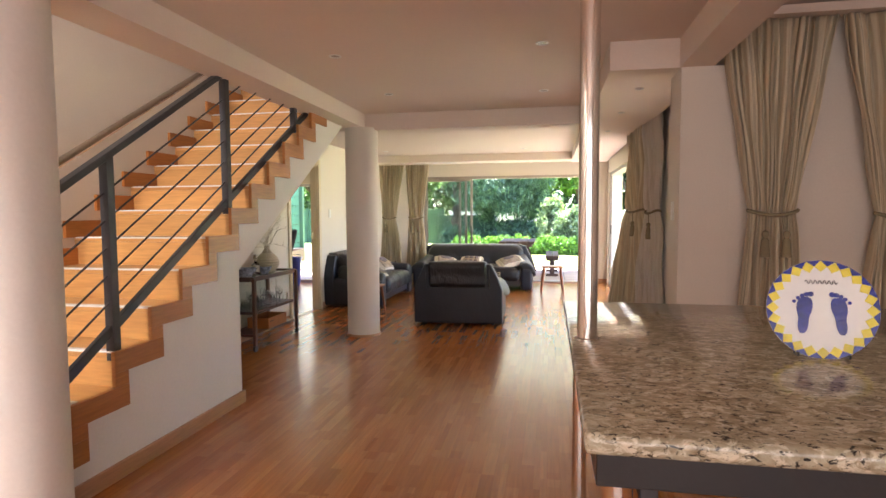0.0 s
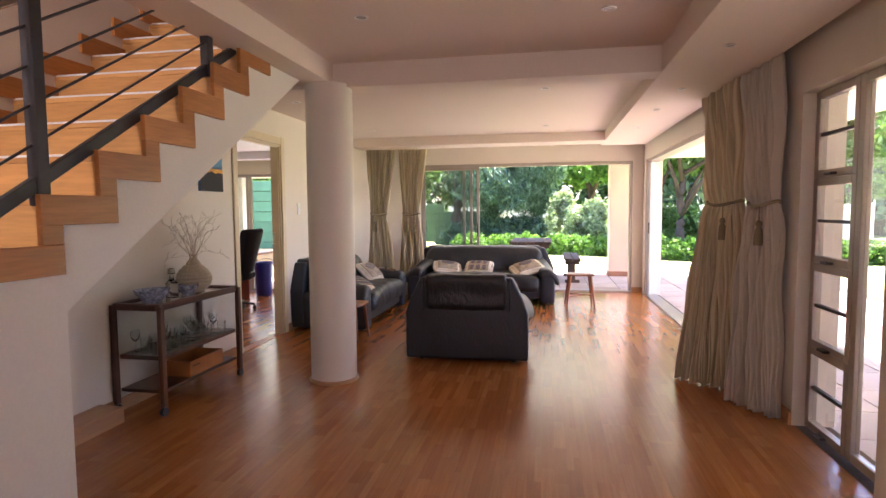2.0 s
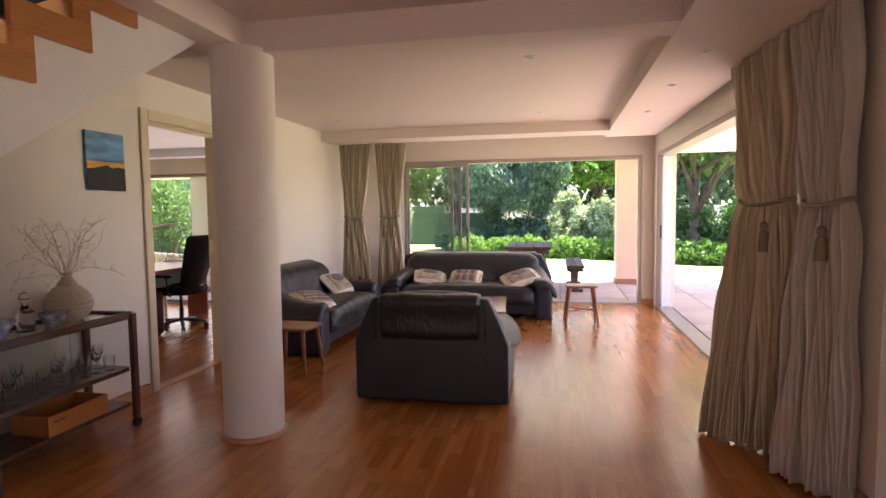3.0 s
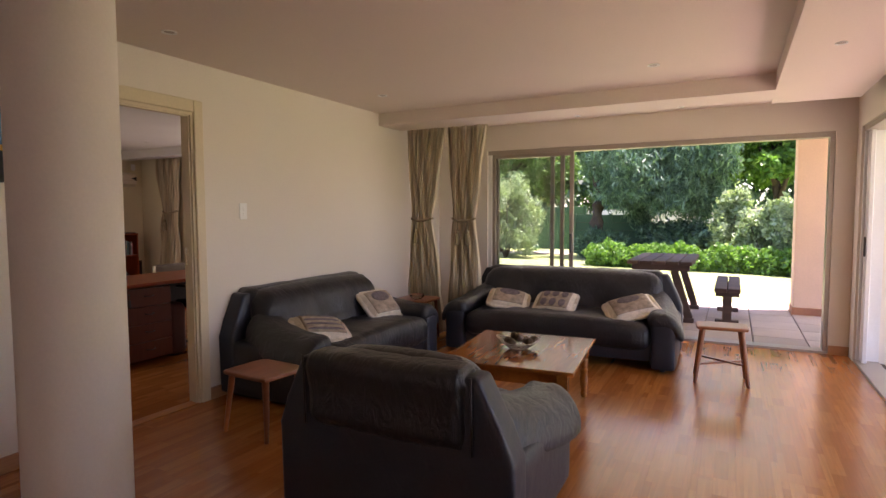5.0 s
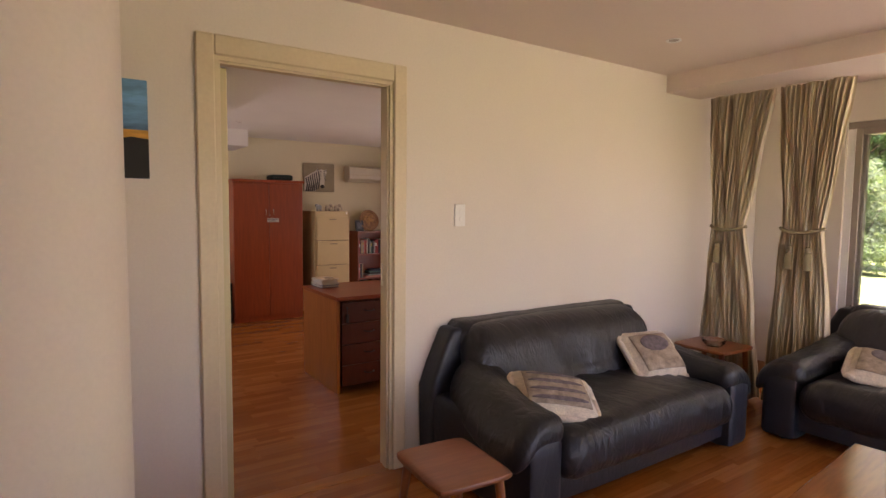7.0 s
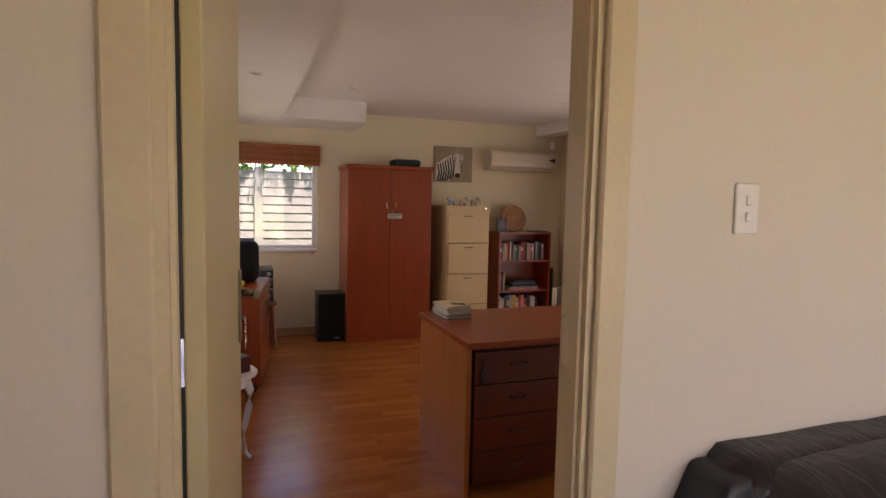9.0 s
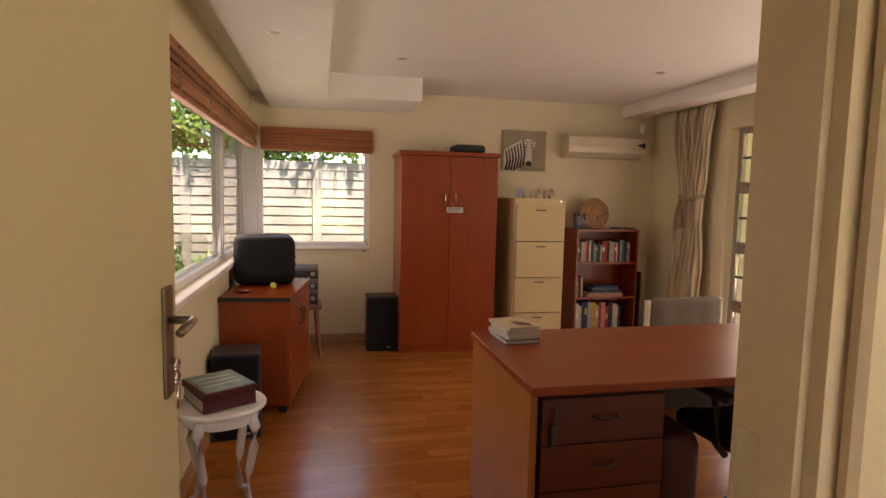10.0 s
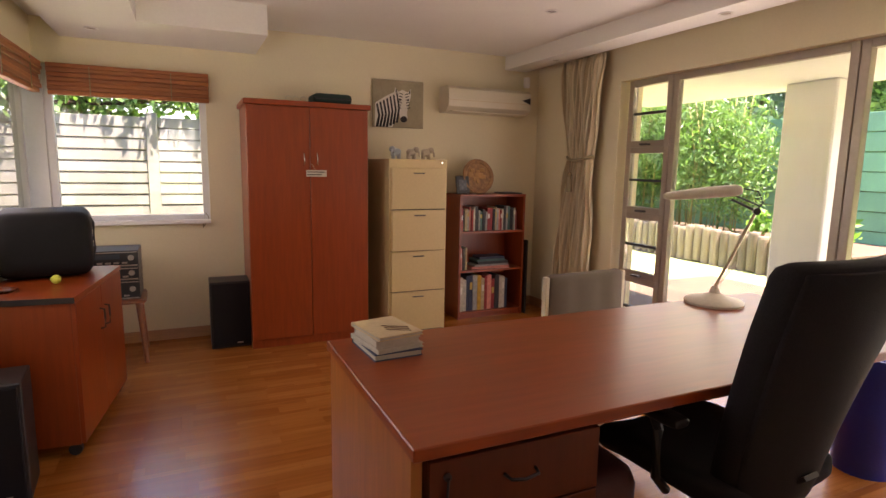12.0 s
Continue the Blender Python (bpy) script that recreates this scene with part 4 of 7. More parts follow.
def lounge(name, w, depth, at, turn, label, seats, seed):
    s = thing(name, label, "sofa" if seats > 1 else "armchair", at, turn, group="leather lounge suite")
    aw = 0.23
    # solid lower back and seat base
    bm = bmesh.new()
    puffy(bm, (0, depth / 2 + 0.02, 0.19), (w - 2 * aw + 0.06, depth - 0.10, 0.24), 0.03, 4)
    part("base", bm, LEATHER_B, s, smooth="auto")
    bm = bmesh.new()
    t0, yb = 0.155, depth
    prof = [(-w / 2, 0.03), (w / 2, 0.03), (w / 2, 0.44), (w / 2 - 0.045, 0.56), (w / 2 - t0 + 0.02, 0.745), (-w / 2 + t0 - 0.02, 0.745), (-w / 2 + 0.045, 0.56), (-w / 2, 0.44)]
    lo = [bm.verts.new((x, yb - 0.17 + 0.05 * max(z - 0.1, 0), z)) for x, z in prof]
    hi = [bm.verts.new((x, yb - 0.012 + 0.03 * max(z - 0.1, 0), z)) for x, z in prof]
    bm.faces.new(lo)
    bm.faces.new(hi[::-1])
    for k in range(8):
        m2 = (k + 1) % 8
        bm.faces.new((lo[k], hi[k], hi[m2], lo[m2]))
    bmesh.ops.recalc_face_normals(bm, faces=bm.faces)
    bmesh.ops.bevel(bm, geom=bm.edges[:], offset=0.028, segments=4, affect="EDGES", profile=0.6)
    part("back_panel", bm, LEATHER_B, s, "smooth dark leather back panel", smooth="auto")
    for sgn in (-1, 1):
        bm = bmesh.new()
        x = sgn * (w / 2 - t0)
        tube(bm, [(x, yb + 0.008, 0.46), (x, yb + 0.014, 0.62), (x, yb + 0.018, 0.75)], 0.005, 6)
        part("seam", bm, BLACK, s, smooth=True)
    # seat cushion with a rolled front
    bm = bmesh.new()

    def seat(co, p):
        z = co.z + 0.035 * (1 - p.x * p.x) * max(p.z, 0)
        z += 0.013 * noise.noise(Vector((co.x * 19 + seed, co.y * 3.0, 0))) * max(p.z, 0)
        y = co.y - 0.016 * noise.noise(Vector((co.x * 19 + seed, co.z * 3, 3)))
        return Vector((co.x, y, z))

    puffy(bm, (0, depth * 0.42 - 0.01, 0.285), (w - 2 * aw + 0.03, depth * 0.84, 0.23), 0.10, 36, seat)
    part("seat_cushion", bm, LEATHER, s, "gathered leather seat", smooth=True)
    # back cushion with a headroll and a tufted middle
    bm = bmesh.new()

    def back(co, p):
        zz = (co.z + 0.24) / 0.48
        lean = 0.16 * zz
        k = 1 - 0.10 * max(zz, 0) ** 2 * (1.1 / w)
        y = co.y + lean
        for c in range(seats):
            cx = (c + 0.5 - seats / 2) * (w - 0.3) / seats
            if seats > 1 and c + 1 < seats:
                cx = (c + 1 - seats / 2) * (w - 0.3) / seats
                d2 = ((co.x - cx) / 0.07) ** 2 + ((co.z + 0.05) / 0.09) ** 2
                y += 0.045 * math.exp(-d2) if p.y < 0 else 0
                a = math.atan2(co.z + 0.05, co.x - cx)
                rr = math.hypot(co.z + 0.05, co.x - cx)
                y += 0.008 * math.sin(9 * a) * math.exp(-((rr - 0.15) / 0.12) ** 2) if p.y < 0 else 0
        y += 0.014 * noise.noise(Vector((co.x * 13 + seed, co.z * 4, 0)))
        z = co.z + 0.02 * (1 - p.x ** 2) * max(p.z, 0)
        return Vector((co.x * k, y, z))

    puffy(bm, (0, depth - 0.31, 0.535), (w - 0.30, 0.26, 0.45), 0.125, 32, back)
    part("back_cushion", bm, LEATHER, s, "puffed leather back with gathers", smooth=True)
    # headroll falling over the back
    bm = bmesh.new()

    def roll(co, p):
        z = co.z + 0.008 * noise.noise(Vector((co.x * 9 + seed, 0, 5)))
        end = max(0.0, abs(p.x) - 0.9) / 0.1
        g = 0.004 * math.sin(co.z * 120 + 40 * co.y) * end
        y = co.y + 0.010 * noise.noise(Vector((co.x * 5 + seed, co.z * 6, 0))) + 0.03 * max(p.z, 0)
        return Vector((co.x - math.copysign(0.02 * end, co.x), y + g, z + g))

    puffy(bm, (0, depth - 0.075, 0.615), (w - 2 * t0 + 0.01, 0.22, 0.32), 0.075, 18, roll)
    part("head_roll", bm, LEATHER, s, "overhanging padded head roll", smooth=True)
    for sgn in (-1, 1):
        xc = sgn * (w / 2 - aw / 2)
        bm = bmesh.new()
        puffy(bm, (xc, depth / 2 - 0.02, 0.215), (aw - 0.02, depth - 0.10, 0.40), 0.045, 8)
        part("arm_panel", bm, LEATHER_B, s, "flat padded arm front", smooth="auto")
        bm = bmesh.new()

        def arm(co, p, sgn=sgn):
            t = (co.y + (depth - 0.2) / 2) / (depth - 0.2)
            z = co.z + 0.17 * max(t - 0.15, 0) ** 1.6 + 0.008 * noise.noise(Vector((co.x * 9, co.y * 15 + seed, 0)))
            out = sgn * co.x
            z -= 0.11 * max(out, 0) ** 1.5 / 0.05 if out > 0 else 0
            return Vector((co.x - sgn * 0.16 * max(t, 0) ** 2 * (1 if out < 0 else 0.75), co.y, z))

        puffy(bm, (xc + sgn * 0.015, (depth - 0.2) / 2 + 0.03, 0.425), (aw + 0.06, depth - 0.20, 0.15), 0.07, 16, arm)
        part("arm_pad", bm, LEATHER, s, "drooping padded armrest", smooth=True)
    for x in (-w / 2 + 0.12, w / 2 - 0.12):
        for y in (0.12, depth - 0.12):
            bm = bmesh.new()
            lathe(bm, [(0.02, 0), (0.025, 0.03)], 10, (x, y, 0))
            part("foot", bm, BLACK, s)
    return s


lounge("armchair", 1.07, 0.95, (-0.80, 7.09, 0), 181, "dark navy leather armchair with a padded head roll, seen from behind", 1, 3)
lounge("two_seat_sofa", 1.78, 0.92, (-2.0, 8.06, 0), 90, "dark navy two-seat leather sofa against the wall", 2, 7)
lounge("three_seat_sofa", 2.12, 0.96, (-1.03, 9.16, 0), 2, "dark navy three-seat leather sofa below the window", 3, 11)


def cushion(at, rx, ry, rz, label, style, size=(0.42, 0.42)):
    c = thing("cushion", label, "cushion", group="sofa cushions")
    c.matrix_basis = pose(*at, rx, ry, rz)
    bm = bmesh.new()

    def fill(co, p):
        k = (1 - p.x ** 4) * (1 - p.y ** 4)
        pinch = 1 - 0.06 * (1 - abs(p.x)) - 0.06 * (1 - abs(p.y))
        return Vector((co.x * pinch, co.y * pinch, co.z * (0.35 + 1.0 * k) + 0.004 * noise.noise(Vector((co.x * 12, co.y * 12, 1)))))

    puffy(bm, (0, 0, 0), (size[0], size[1], 0.10), 0.045, 14, fill)
    part("cover", bm, FLEECE, c, "cream fleece cover", smooth=True)
    bm = bmesh.new()
    pts = []
    for k in range(41):
        a = 2 * math.pi * k / 40
        e = 0.28
        x = math.copysign(abs(math.cos(a)) ** e, math.cos(a)) * size[0] * 0.485
        y = math.copysign(abs(math.sin(a)) ** e, math.sin(a)) * size[1] * 0.485
        pts.append((x, y, 0.004 * math.sin(11 * a)))
    tube(bm, pts, 0.018, 8)
    part("piping", bm, FLEECE, c, "fluffy white edging", smooth=True)
    bm = bmesh.new()

    def patch(co, p):
        k = (1 - (co.x / size[0] * 2) ** 4) * (1 - (co.y / size[1] * 2) ** 4)
        return Vector((co.x, co.y, co.z + 0.05 * (0.35 + 1.0 * k) + 0.002))

    puffy(bm, (0, 0, 0), (size[0] * 0.74, size[1] * 0.74, 0.008), 0.003, 12, patch)
    part("panel", bm, TAPESTRY, c, "woven tapestry panel", smooth=True)
    spots = {"leaf": [(-0.09 + 0.09 * i, -0.06 + 0.12 * j, 0.032, 0.045) for i in range(3) for j in range(2)], "flower": [(0.0, 0.05, 0.10, 0.06)], "band": [(0.0, -0.09 + 0.06 * j, 0.14, 0.012) for j in range(4)]}[style]
    for x, y, rx2, ry2 in spots:
        bm = bmesh.new()

        def petal(co, p, x=x, y=y):
            xx, yy = co.x + x, co.y + y
            k = (1 - (xx / size[0] * 2) ** 4) * (1 - (yy / size[1] * 2) ** 4)
            return Vector((xx, yy, co.z + 0.05 * (0.35 + 1.0 * k) + 0.008))

        puffy(bm, (0, 0, 0), (rx2 * 2, ry2 * 2, 0.006), 0.003, 8, lambda co, p: petal(Vector((co.x * math.sqrt(max(1 - 0.5 * p.y ** 2, 0)), co.y * math.sqrt(max(1 - 0.5 * p.x ** 2, 0)), co.z)), p))
        part("motif", bm, MOTIF, c, smooth=True)
    return c


cushion((-2.28, 7.56, 0.475), 20, 8, 62, "cream cushion with woven bands and fleece edge on the sofa", "band", (0.42, 0.32))
cushion((-2.44, 8.57, 0.50), 40, 0, 78, "cream cushion with a grey flower and fleece edge on the sofa", "flower", (0.38, 0.34))
cushion((-1.55, 9.52, 0.475), 22, 8, 14, "cream fleece cushion with a flower on the sofa", "flower", (0.40, 0.32))
cushion((-1.08, 9.53, 0.475), 32, 0, -4, "cream cushion with rows of leaf motifs on the sofa", "leaf", (0.40, 0.29))
cushion((-0.38, 9.47, 0.485), 18, -14, 24, "cream cushion with a pale panel leaning on the sofa arm", "flower", (0.44, 0.36))


# ---- tables and stools ----
def turned_leg(bm, x, y, h, r=0.032):
    box(bm, x - r, y - r, h - 0.11, x + r, y + r, h, 0.002)
    lathe(bm, [(0.018, 0), (0.024, 0.02), (0.020, 0.05), (0.027, 0.09), (0.030, 0.13), (0.022, 0.17), (0.028, 0.185), (0.030, 0.20), (0.020, 0.215), (0.030, h - 0.125), (0.026, h - 0.11)], 14, (x, y, 0))


def coffee_table():
    t = thing("coffee_table", "square honey-brown wooden coffee table with turned legs", "coffee table", (-0.84, 7.92, 0), 5)
    bm = bmesh.new()
    box(bm, -0.42, -0.475, 0.395, 0.42, 0.475, 0.42, 0.007, 2)
    part("tabletop", bm, TABLEWOOD, t, "polished reflective wooden top")
    for r in ((-0.36, -0.425, 0.31, 0.36, -0.40, 0.395), (-0.36, 0.40, 0.31, 0.36, 0.425, 0.395), (-0.355, -0.40, 0.31, -0.33, 0.40, 0.395), (0.33, -0.40, 0.31, 0.355, 0.40, 0.395)):
        boxes("apron", [r], TABLEWOOD, t, bevel=0.002)
    for x in (-0.35, 0.35):
        for y in (-0.42, 0.42):
            bm = bmesh.new()
            turned_leg(bm, x, y, 0.395)
            part("leg", bm, TABLEWOOD, t, smooth="auto")


coffee_table()


def wire_bowl():
    b = thing("wire_bowl", "woven wire bowl of dark pine cones on the coffee table", "bowl", (-0.86, 7.90, 0.42), 20)
    bm = bmesh.new()
    for k in range(26):
        for dirn in (1, -1):
            pts = []
            for j in range(9):
                t = j / 8
                a = 2 * math.pi * k / 26 + dirn * t * 0.9
                r = 0.05 + 0.10 * t
                z = 0.006 + 0.06 * t ** 1.7 + 0.02 * t * math.cos(2 * a)
                pts.append((r * math.cos(a), r * 0.8 * math.sin(a), z))
            tube(bm, pts, 0.0018, 4)
    for r, z in ((0.05, 0.006), (0.15, 0.066)):
        tube(bm, [(r * math.cos(a), r * 0.8 * math.sin(a), z + (0.02 * math.cos(2 * a) if r > 0.1 else 0)) for a in np.linspace(0, 2 * math.pi, 33)], 0.003, 5)
    part("basket", bm, surface("silver_wire", (0.42, 0.38, 0.34), 0.35, metal=0.8), b, smooth=True)
    cone = surface("pine_cone", (0.13, 0.085, 0.05), 0.7, var=0.4, vscale=40, grain=0.3, bump=0.3, bscale=90)
    rng = random.Random(5)
    for k in range(9):
        a = k * 2.4
        r = 0.03 + 0.012 * k ** 0.9 if k else 0.0
        bm = bmesh.new()
        lathe(bm, [(0.0, -0.028), (0.017, -0.022), (0.027, -0.006), (0.026, 0.008), (0.016, 0.022), (0.0, 0.028)], 12, (0, 0, 0))
        for v in bm.verts:
            v.co *= 1 + 0.10 * math.sin(60 * v.co.z * 8 + 5 * math.atan2(v.co.y, v.co.x))
        bmesh.ops.transform(bm, matrix=pose(r * math.cos(a), r * 0.8 * math.sin(a), 0.055 + (0.028 if k < 3 else 0), rng.uniform(0, 180), rng.uniform(0, 180), 0), verts=bm.verts)
        part("pine_cone", bm, cone, b, smooth=True)


wire_bowl()


def stool(at, turn, h, size, mat, label, name="stool", cross=True, splay=0.05):
    s = thing(name, label, "stool", at, turn, group="wooden stools")
    bm = bmesh.new()
    puffy(bm, (0, 0, h - 0.014), (size[0], size[1], 0.028), 0.012, 10, lambda co, p: Vector((co.x * (1 - 0.05 * p.y ** 4), co.y * (1 - 0.05 * p.x ** 4), co.z)))
    part("seat", bm, mat, s, smooth="auto")
    for sx in (-1, 1):
        for sy in (-1, 1):
            bm = bmesh.new()
            x, y = sx * (size[0] / 2 - 0.05), sy * (size[1] / 2 - 0.05)
            rod(bm, (x + sx * splay, y + sy * splay, 0), (x, y, h - 0.027), 0.013, 0.02, 10)
            part("leg", bm, mat, s, smooth="auto")
    if cross:
        z = h * 0.33
        e = splay * 0.67
        x, y = size[0] / 2 - 0.05 + e, size[1] / 2 - 0.05 + e
        for a, b in (((-x, -y, z), (x, y, z)), ((-x, y, z + 0.016), (x, -y, z + 0.016))):
            bm = bmesh.new()
            bar(bm, a, b, 0.022, 0.014, 0.002)
            part("stretcher", bm, mat, s)
    return s


stool((0.345, 9.24, 0), 4, 0.45, (0.37, 0.27), STOOLWOOD, "small wooden stool with crossed stretchers beside the sofa")
stool((-2.14, 6.86, 0), -4, 0.385, (0.40, 0.34), wood("red_stool_wood", (0.34, 0.12, 0.045), (0.24, 0.075, 0.026), 0.35, 6.0, "y", 0.05), "low reddish wooden side table with splayed legs", "side_table", False, 0.035)
corner_table = stool((-2.56, 9.44, 0), 0, 0.44, (0.40, 0.40), STOOLWOOD, "small wooden corner table between the sofas", "corner_table", False, 0.02)
bm = bmesh.new()
lathe(bm, [(0.0, 0.0), (0.05, 0.002), (0.075, 0.03), (0.08, 0.05), (0.074, 0.05), (0.048, 0.01), (0.0, 0.008)], 24)
dish = part("glass_dish", bm, CRYSTAL, smooth="auto")
dish.matrix_basis = pose(-2.52, 9.38, 0.44)
tagged(dish, "clear glass dish on the corner table", "dish")


# ---- drinks trolley under the stairs ----
def trolley():
    x0, x1, y0, y1, zt = -2.89, -2.54, 4.58, 5.49, 0.735
    cx, cy = (x0 + x1) / 2, (y0 + y1) / 2
    t = thing("drinks_trolley", "dark wooden drinks trolley on castors with glass sides", "trolley", (cx, cy, 0))
    hx, hy = (x1 - x0) / 2, (y1 - y0) / 2
    for sx in (-1, 1):
        for sy in (-1, 1):
            bm = bmesh.new()
            box(bm, sx * hx - 0.016, sy * hy - 0.022, 0.06, sx * hx + 0.016, sy * hy + 0.022, zt - 0.012, 0.005)
            leg = part("leg", bm, DARKWOOD, t)
            bm = bmesh.new()
            rod(bm, (sx * hx - 0.012, sy * hy, 0.03), (sx * hx + 0.012, sy * hy, 0.03), 0.03, seg=18)
            rod(bm, (sx * hx, sy * hy, 0.03), (sx * hx, sy * hy, 0.075), 0.008, seg=8)
            part("castor", bm, BLACK, t, "black castor wheel", smooth="auto")
    for z, h in ((0.36, 0.03), (0.14, 0.022)):
        boxes("shelf", [(-hx + 0.017, -hy + 0.02, z, hx - 0.017, hy - 0.02, z + h)], DARKWOOD, t, bevel=0.003)
    for r in ((-hx, -hy - 0.01, zt - 0.045, -hx + 0.03, hy + 0.01, zt), (hx - 0.03, -hy - 0.01, zt - 0.045, hx, hy + 0.01, zt), (-hx + 0.03, -hy - 0.01, zt - 0.045, hx - 0.03, -hy + 0.03, zt), (-hx + 0.03, hy - 0.03, zt - 0.045, hx - 0.03, hy + 0.01, zt)):
        boxes("rim", [r], DARKWOOD, t, bevel=0.006)
    boxes("tray", [(-hx + 0.03, -hy + 0.03, zt - 0.02, hx - 0.03, hy - 0.03, zt - 0.012)], SMOKED, t, "glass tray top")
    for r in ((hx - 0.004, -hy + 0.03, 0.39, hx, -0.003, zt - 0.046), (hx - 0.010, 0.003, 0.39, hx - 0.006, hy - 0.03, zt - 0.046), (-hx + 0.02, -hy - 0.002, 0.39, hx - 0.018, -hy + 0.002, zt - 0.046)):
        ob = boxes("glass_side", [r], SMOKED, t, "clear sliding glass side")
        ob.visible_shadow = False
    return cx, cy, hx, hy, zt


cx, cy, hx, hy, zt = trolley()


def glassware(x, y, z, kind):
    prof = {"wine": [(0.0, 0), (0.028, 0.002), (0.004, 0.008), (0.004, 0.07), (0.024, 0.09), (0.03, 0.12), (0.026, 0.15), (0.024, 0.15), (0.028, 0.12), (0.02, 0.094), (0.0, 0.08)],
            "tumbler": [(0.0, 0), (0.028, 0.0), (0.032, 0.085), (0.029, 0.085), (0.025, 0.01), (0.0, 0.01)],
            "decanter": [(0.0, 0), (0.042, 0.0), (0.045, 0.10), (0.016, 0.13), (0.014, 0.16), (0.026, 0.17), (0.02, 0.205), (0.0, 0.21)]}[kind]
    bm = bmesh.new()
    lathe(bm, prof, 14)
    ob = part({"wine": "wine_glass", "tumbler": "tumbler", "decanter": "decanter"}[kind], bm, CRYSTAL, smooth="auto")
    ob.matrix_basis = pose(x, y, z)
    ob.visible_shadow = False
    return tagged(ob, {"wine": "clear stemmed wine glass on the trolley shelf", "tumbler": "clear glass tumbler on the trolley shelf", "decanter": "clear glass decanter with stopper on the trolley"}[kind], "glass", "trolley glassware")


rng = random.Random(8)
for i in range(9):
    for j in range(3):
        glassware(cx - 0.09 + 0.085 * j + rng.uniform(-0.01, 0.01), cy - 0.37 + 0.09 * i + rng.uniform(-0.012, 0.012), 0.39, "wine" if (i + j) % 3 == 0 else "tumbler")
glassware(cx + 0.0, cy - 0.10, zt - 0.012, "decanter")


def bowl(x, y, z, r, h, mat, label):
    bm = bmesh.new()
    lathe(bm, [(0.0, 0), (r * 0.5, 0), (r * 0.55, 0.01), (r * 0.9, h * 0.7), (r, h), (r * 0.96, h), (r * 0.84, h * 0.66), (r * 0.4, 0.016), (0.0, 0.014)], 26)
    ob = part("bowl", bm, mat, smooth="auto")
    ob.matrix_basis = pose(x, y, z)
    return tagged(ob, label, "bowl")


bowl(cx - 0.01, cy - 0.29, zt - 0.012, 0.115, 0.085, DELFT, "blue and white china bowl on the trolley")
bowl(cx + 0.02, cy + 0.05, zt - 0.012, 0.075, 0.075, DELFT, "small blue and white china bowl on the trolley")
vase = thing("vase", "ribbed stoneware vase with dry white twigs on the trolley", "vase", (cx - 0.03, cy + 0.20, zt - 0.012))
vase.scale = (1.22, 1.22, 1.22)
bm = bmesh.new()
prof = [(0.0, 0.0), (0.055, 0.0)]
for k in range(17):
    t = k / 16
    prof.append((0.06 + 0.055 * math.sin(math.pi * min(t * 1.05, 1)) ** 0.8 + 0.0025 * math.cos(k * 3.14) - 0.02 * t, 0.005 + 0.175 * t))
prof += [(0.026, 0.20), (0.022, 0.215), (0.027, 0.23), (0.022, 0.23), (0.018, 0.20), (0.0, 0.19)]
lathe(bm, prof, 28)
part("pot", bm, STONEWARE, vase, smooth="auto")
twig = surface("dry_twig", (0.52, 0.46, 0.38), 0.8, var=0.15)
rng = random.Random(4)
for k in range(24):
    a, tilt = rng.uniform(0, 6.28), rng.uniform(0.35, 1.25)
    bm = bmesh.new()
    p, d = Vector((0, 0, 0.2)), Vector((0.28 * math.cos(a) * math.sin(tilt), math.sin(a) * math.sin(tilt), math.cos(tilt)))
    pts = [p.copy()]
    for j in range(8):
        d = (d + Vector((rng.uniform(-0.22, 0.22), rng.uniform(-0.4, 0.4), rng.uniform(-0.4, 0.25)))).normalized()
        p = p + d * 0.042
        p.x = max(p.x, -0.095)
        pts.append(p.copy())
        if j > 1:
            q = p + Vector((rng.uniform(-0.02, 0.03), rng.uniform(-0.05, 0.05), rng.uniform(-0.02, 0.04)))
            q.x = max(q.x, -0.095)
            tube(bm, [p, (p + q) / 2 + Vector((0, 0, 0.006)), q], 0.0011, 4)
    tube(bm, pts, lambda t: 0.002 - 0.001 * t, 5)
    part("twig", bm, twig, vase, smooth=True)
crate = thing("wooden_box", "open pale wooden box with a slot on the trolley's lower shelf", "box", (cx + 0.03, cy + 0.06, 0.162))
for r in ((-0.12, -0.20, 0.0, 0.12, 0.20, 0.008), (-0.12, -0.20, 0.008, -0.11, 0.20, 0.11), (0.11, -0.20, 0.008, 0.12, 0.20, 0.11), (-0.11, -0.20, 0.008, 0.11, -0.19, 0.11), (-0.11, 0.19, 0.008, 0.11, 0.20, 0.11)):
    boxes("board", [r], BEECHBOARD, crate, bevel=0.001)
boxes("slot", [(0.1195, -0.17, 0.07, 0.1215, -0.09, 0.078)], BLACK, crate)

# ---- kitchen counter ----
counter = thing("bar_counter", "speckled granite bar counter on a dark board with chrome legs", "counter", (0.34, 0.46, 0))
bm = bmesh.new()
box(bm, 0, 0, 0.985, 2.0, 1.29, 1.02, 0.012, 3)
part("worktop", bm, GRANITE, counter, "polished speckled granite slab", smooth="auto")
boxes("underboard", [(0.02, 0.03, 0.925, 1.28, 1.26, 0.984)], BLACK, counter, "black support board", bevel=0.002)
for x, y in ((0.06, 0.10), (0.06, 1.20), (1.22, 0.1), (1.22, 1.2)):
    bm = bmesh.new()
    lathe(bm, [(0.045, 0), (0.045, 0.008), (0.026, 0.014), (0.026, 0.925)], 20, (x, y, 0))
    part("leg", bm, CHROME, counter, "chrome tube leg", smooth="auto")
boxes("rail", [(0.10, 0.12, 0.86, 0.13, 1.18, 0.924)], STEEL, counter, bevel=0.002)
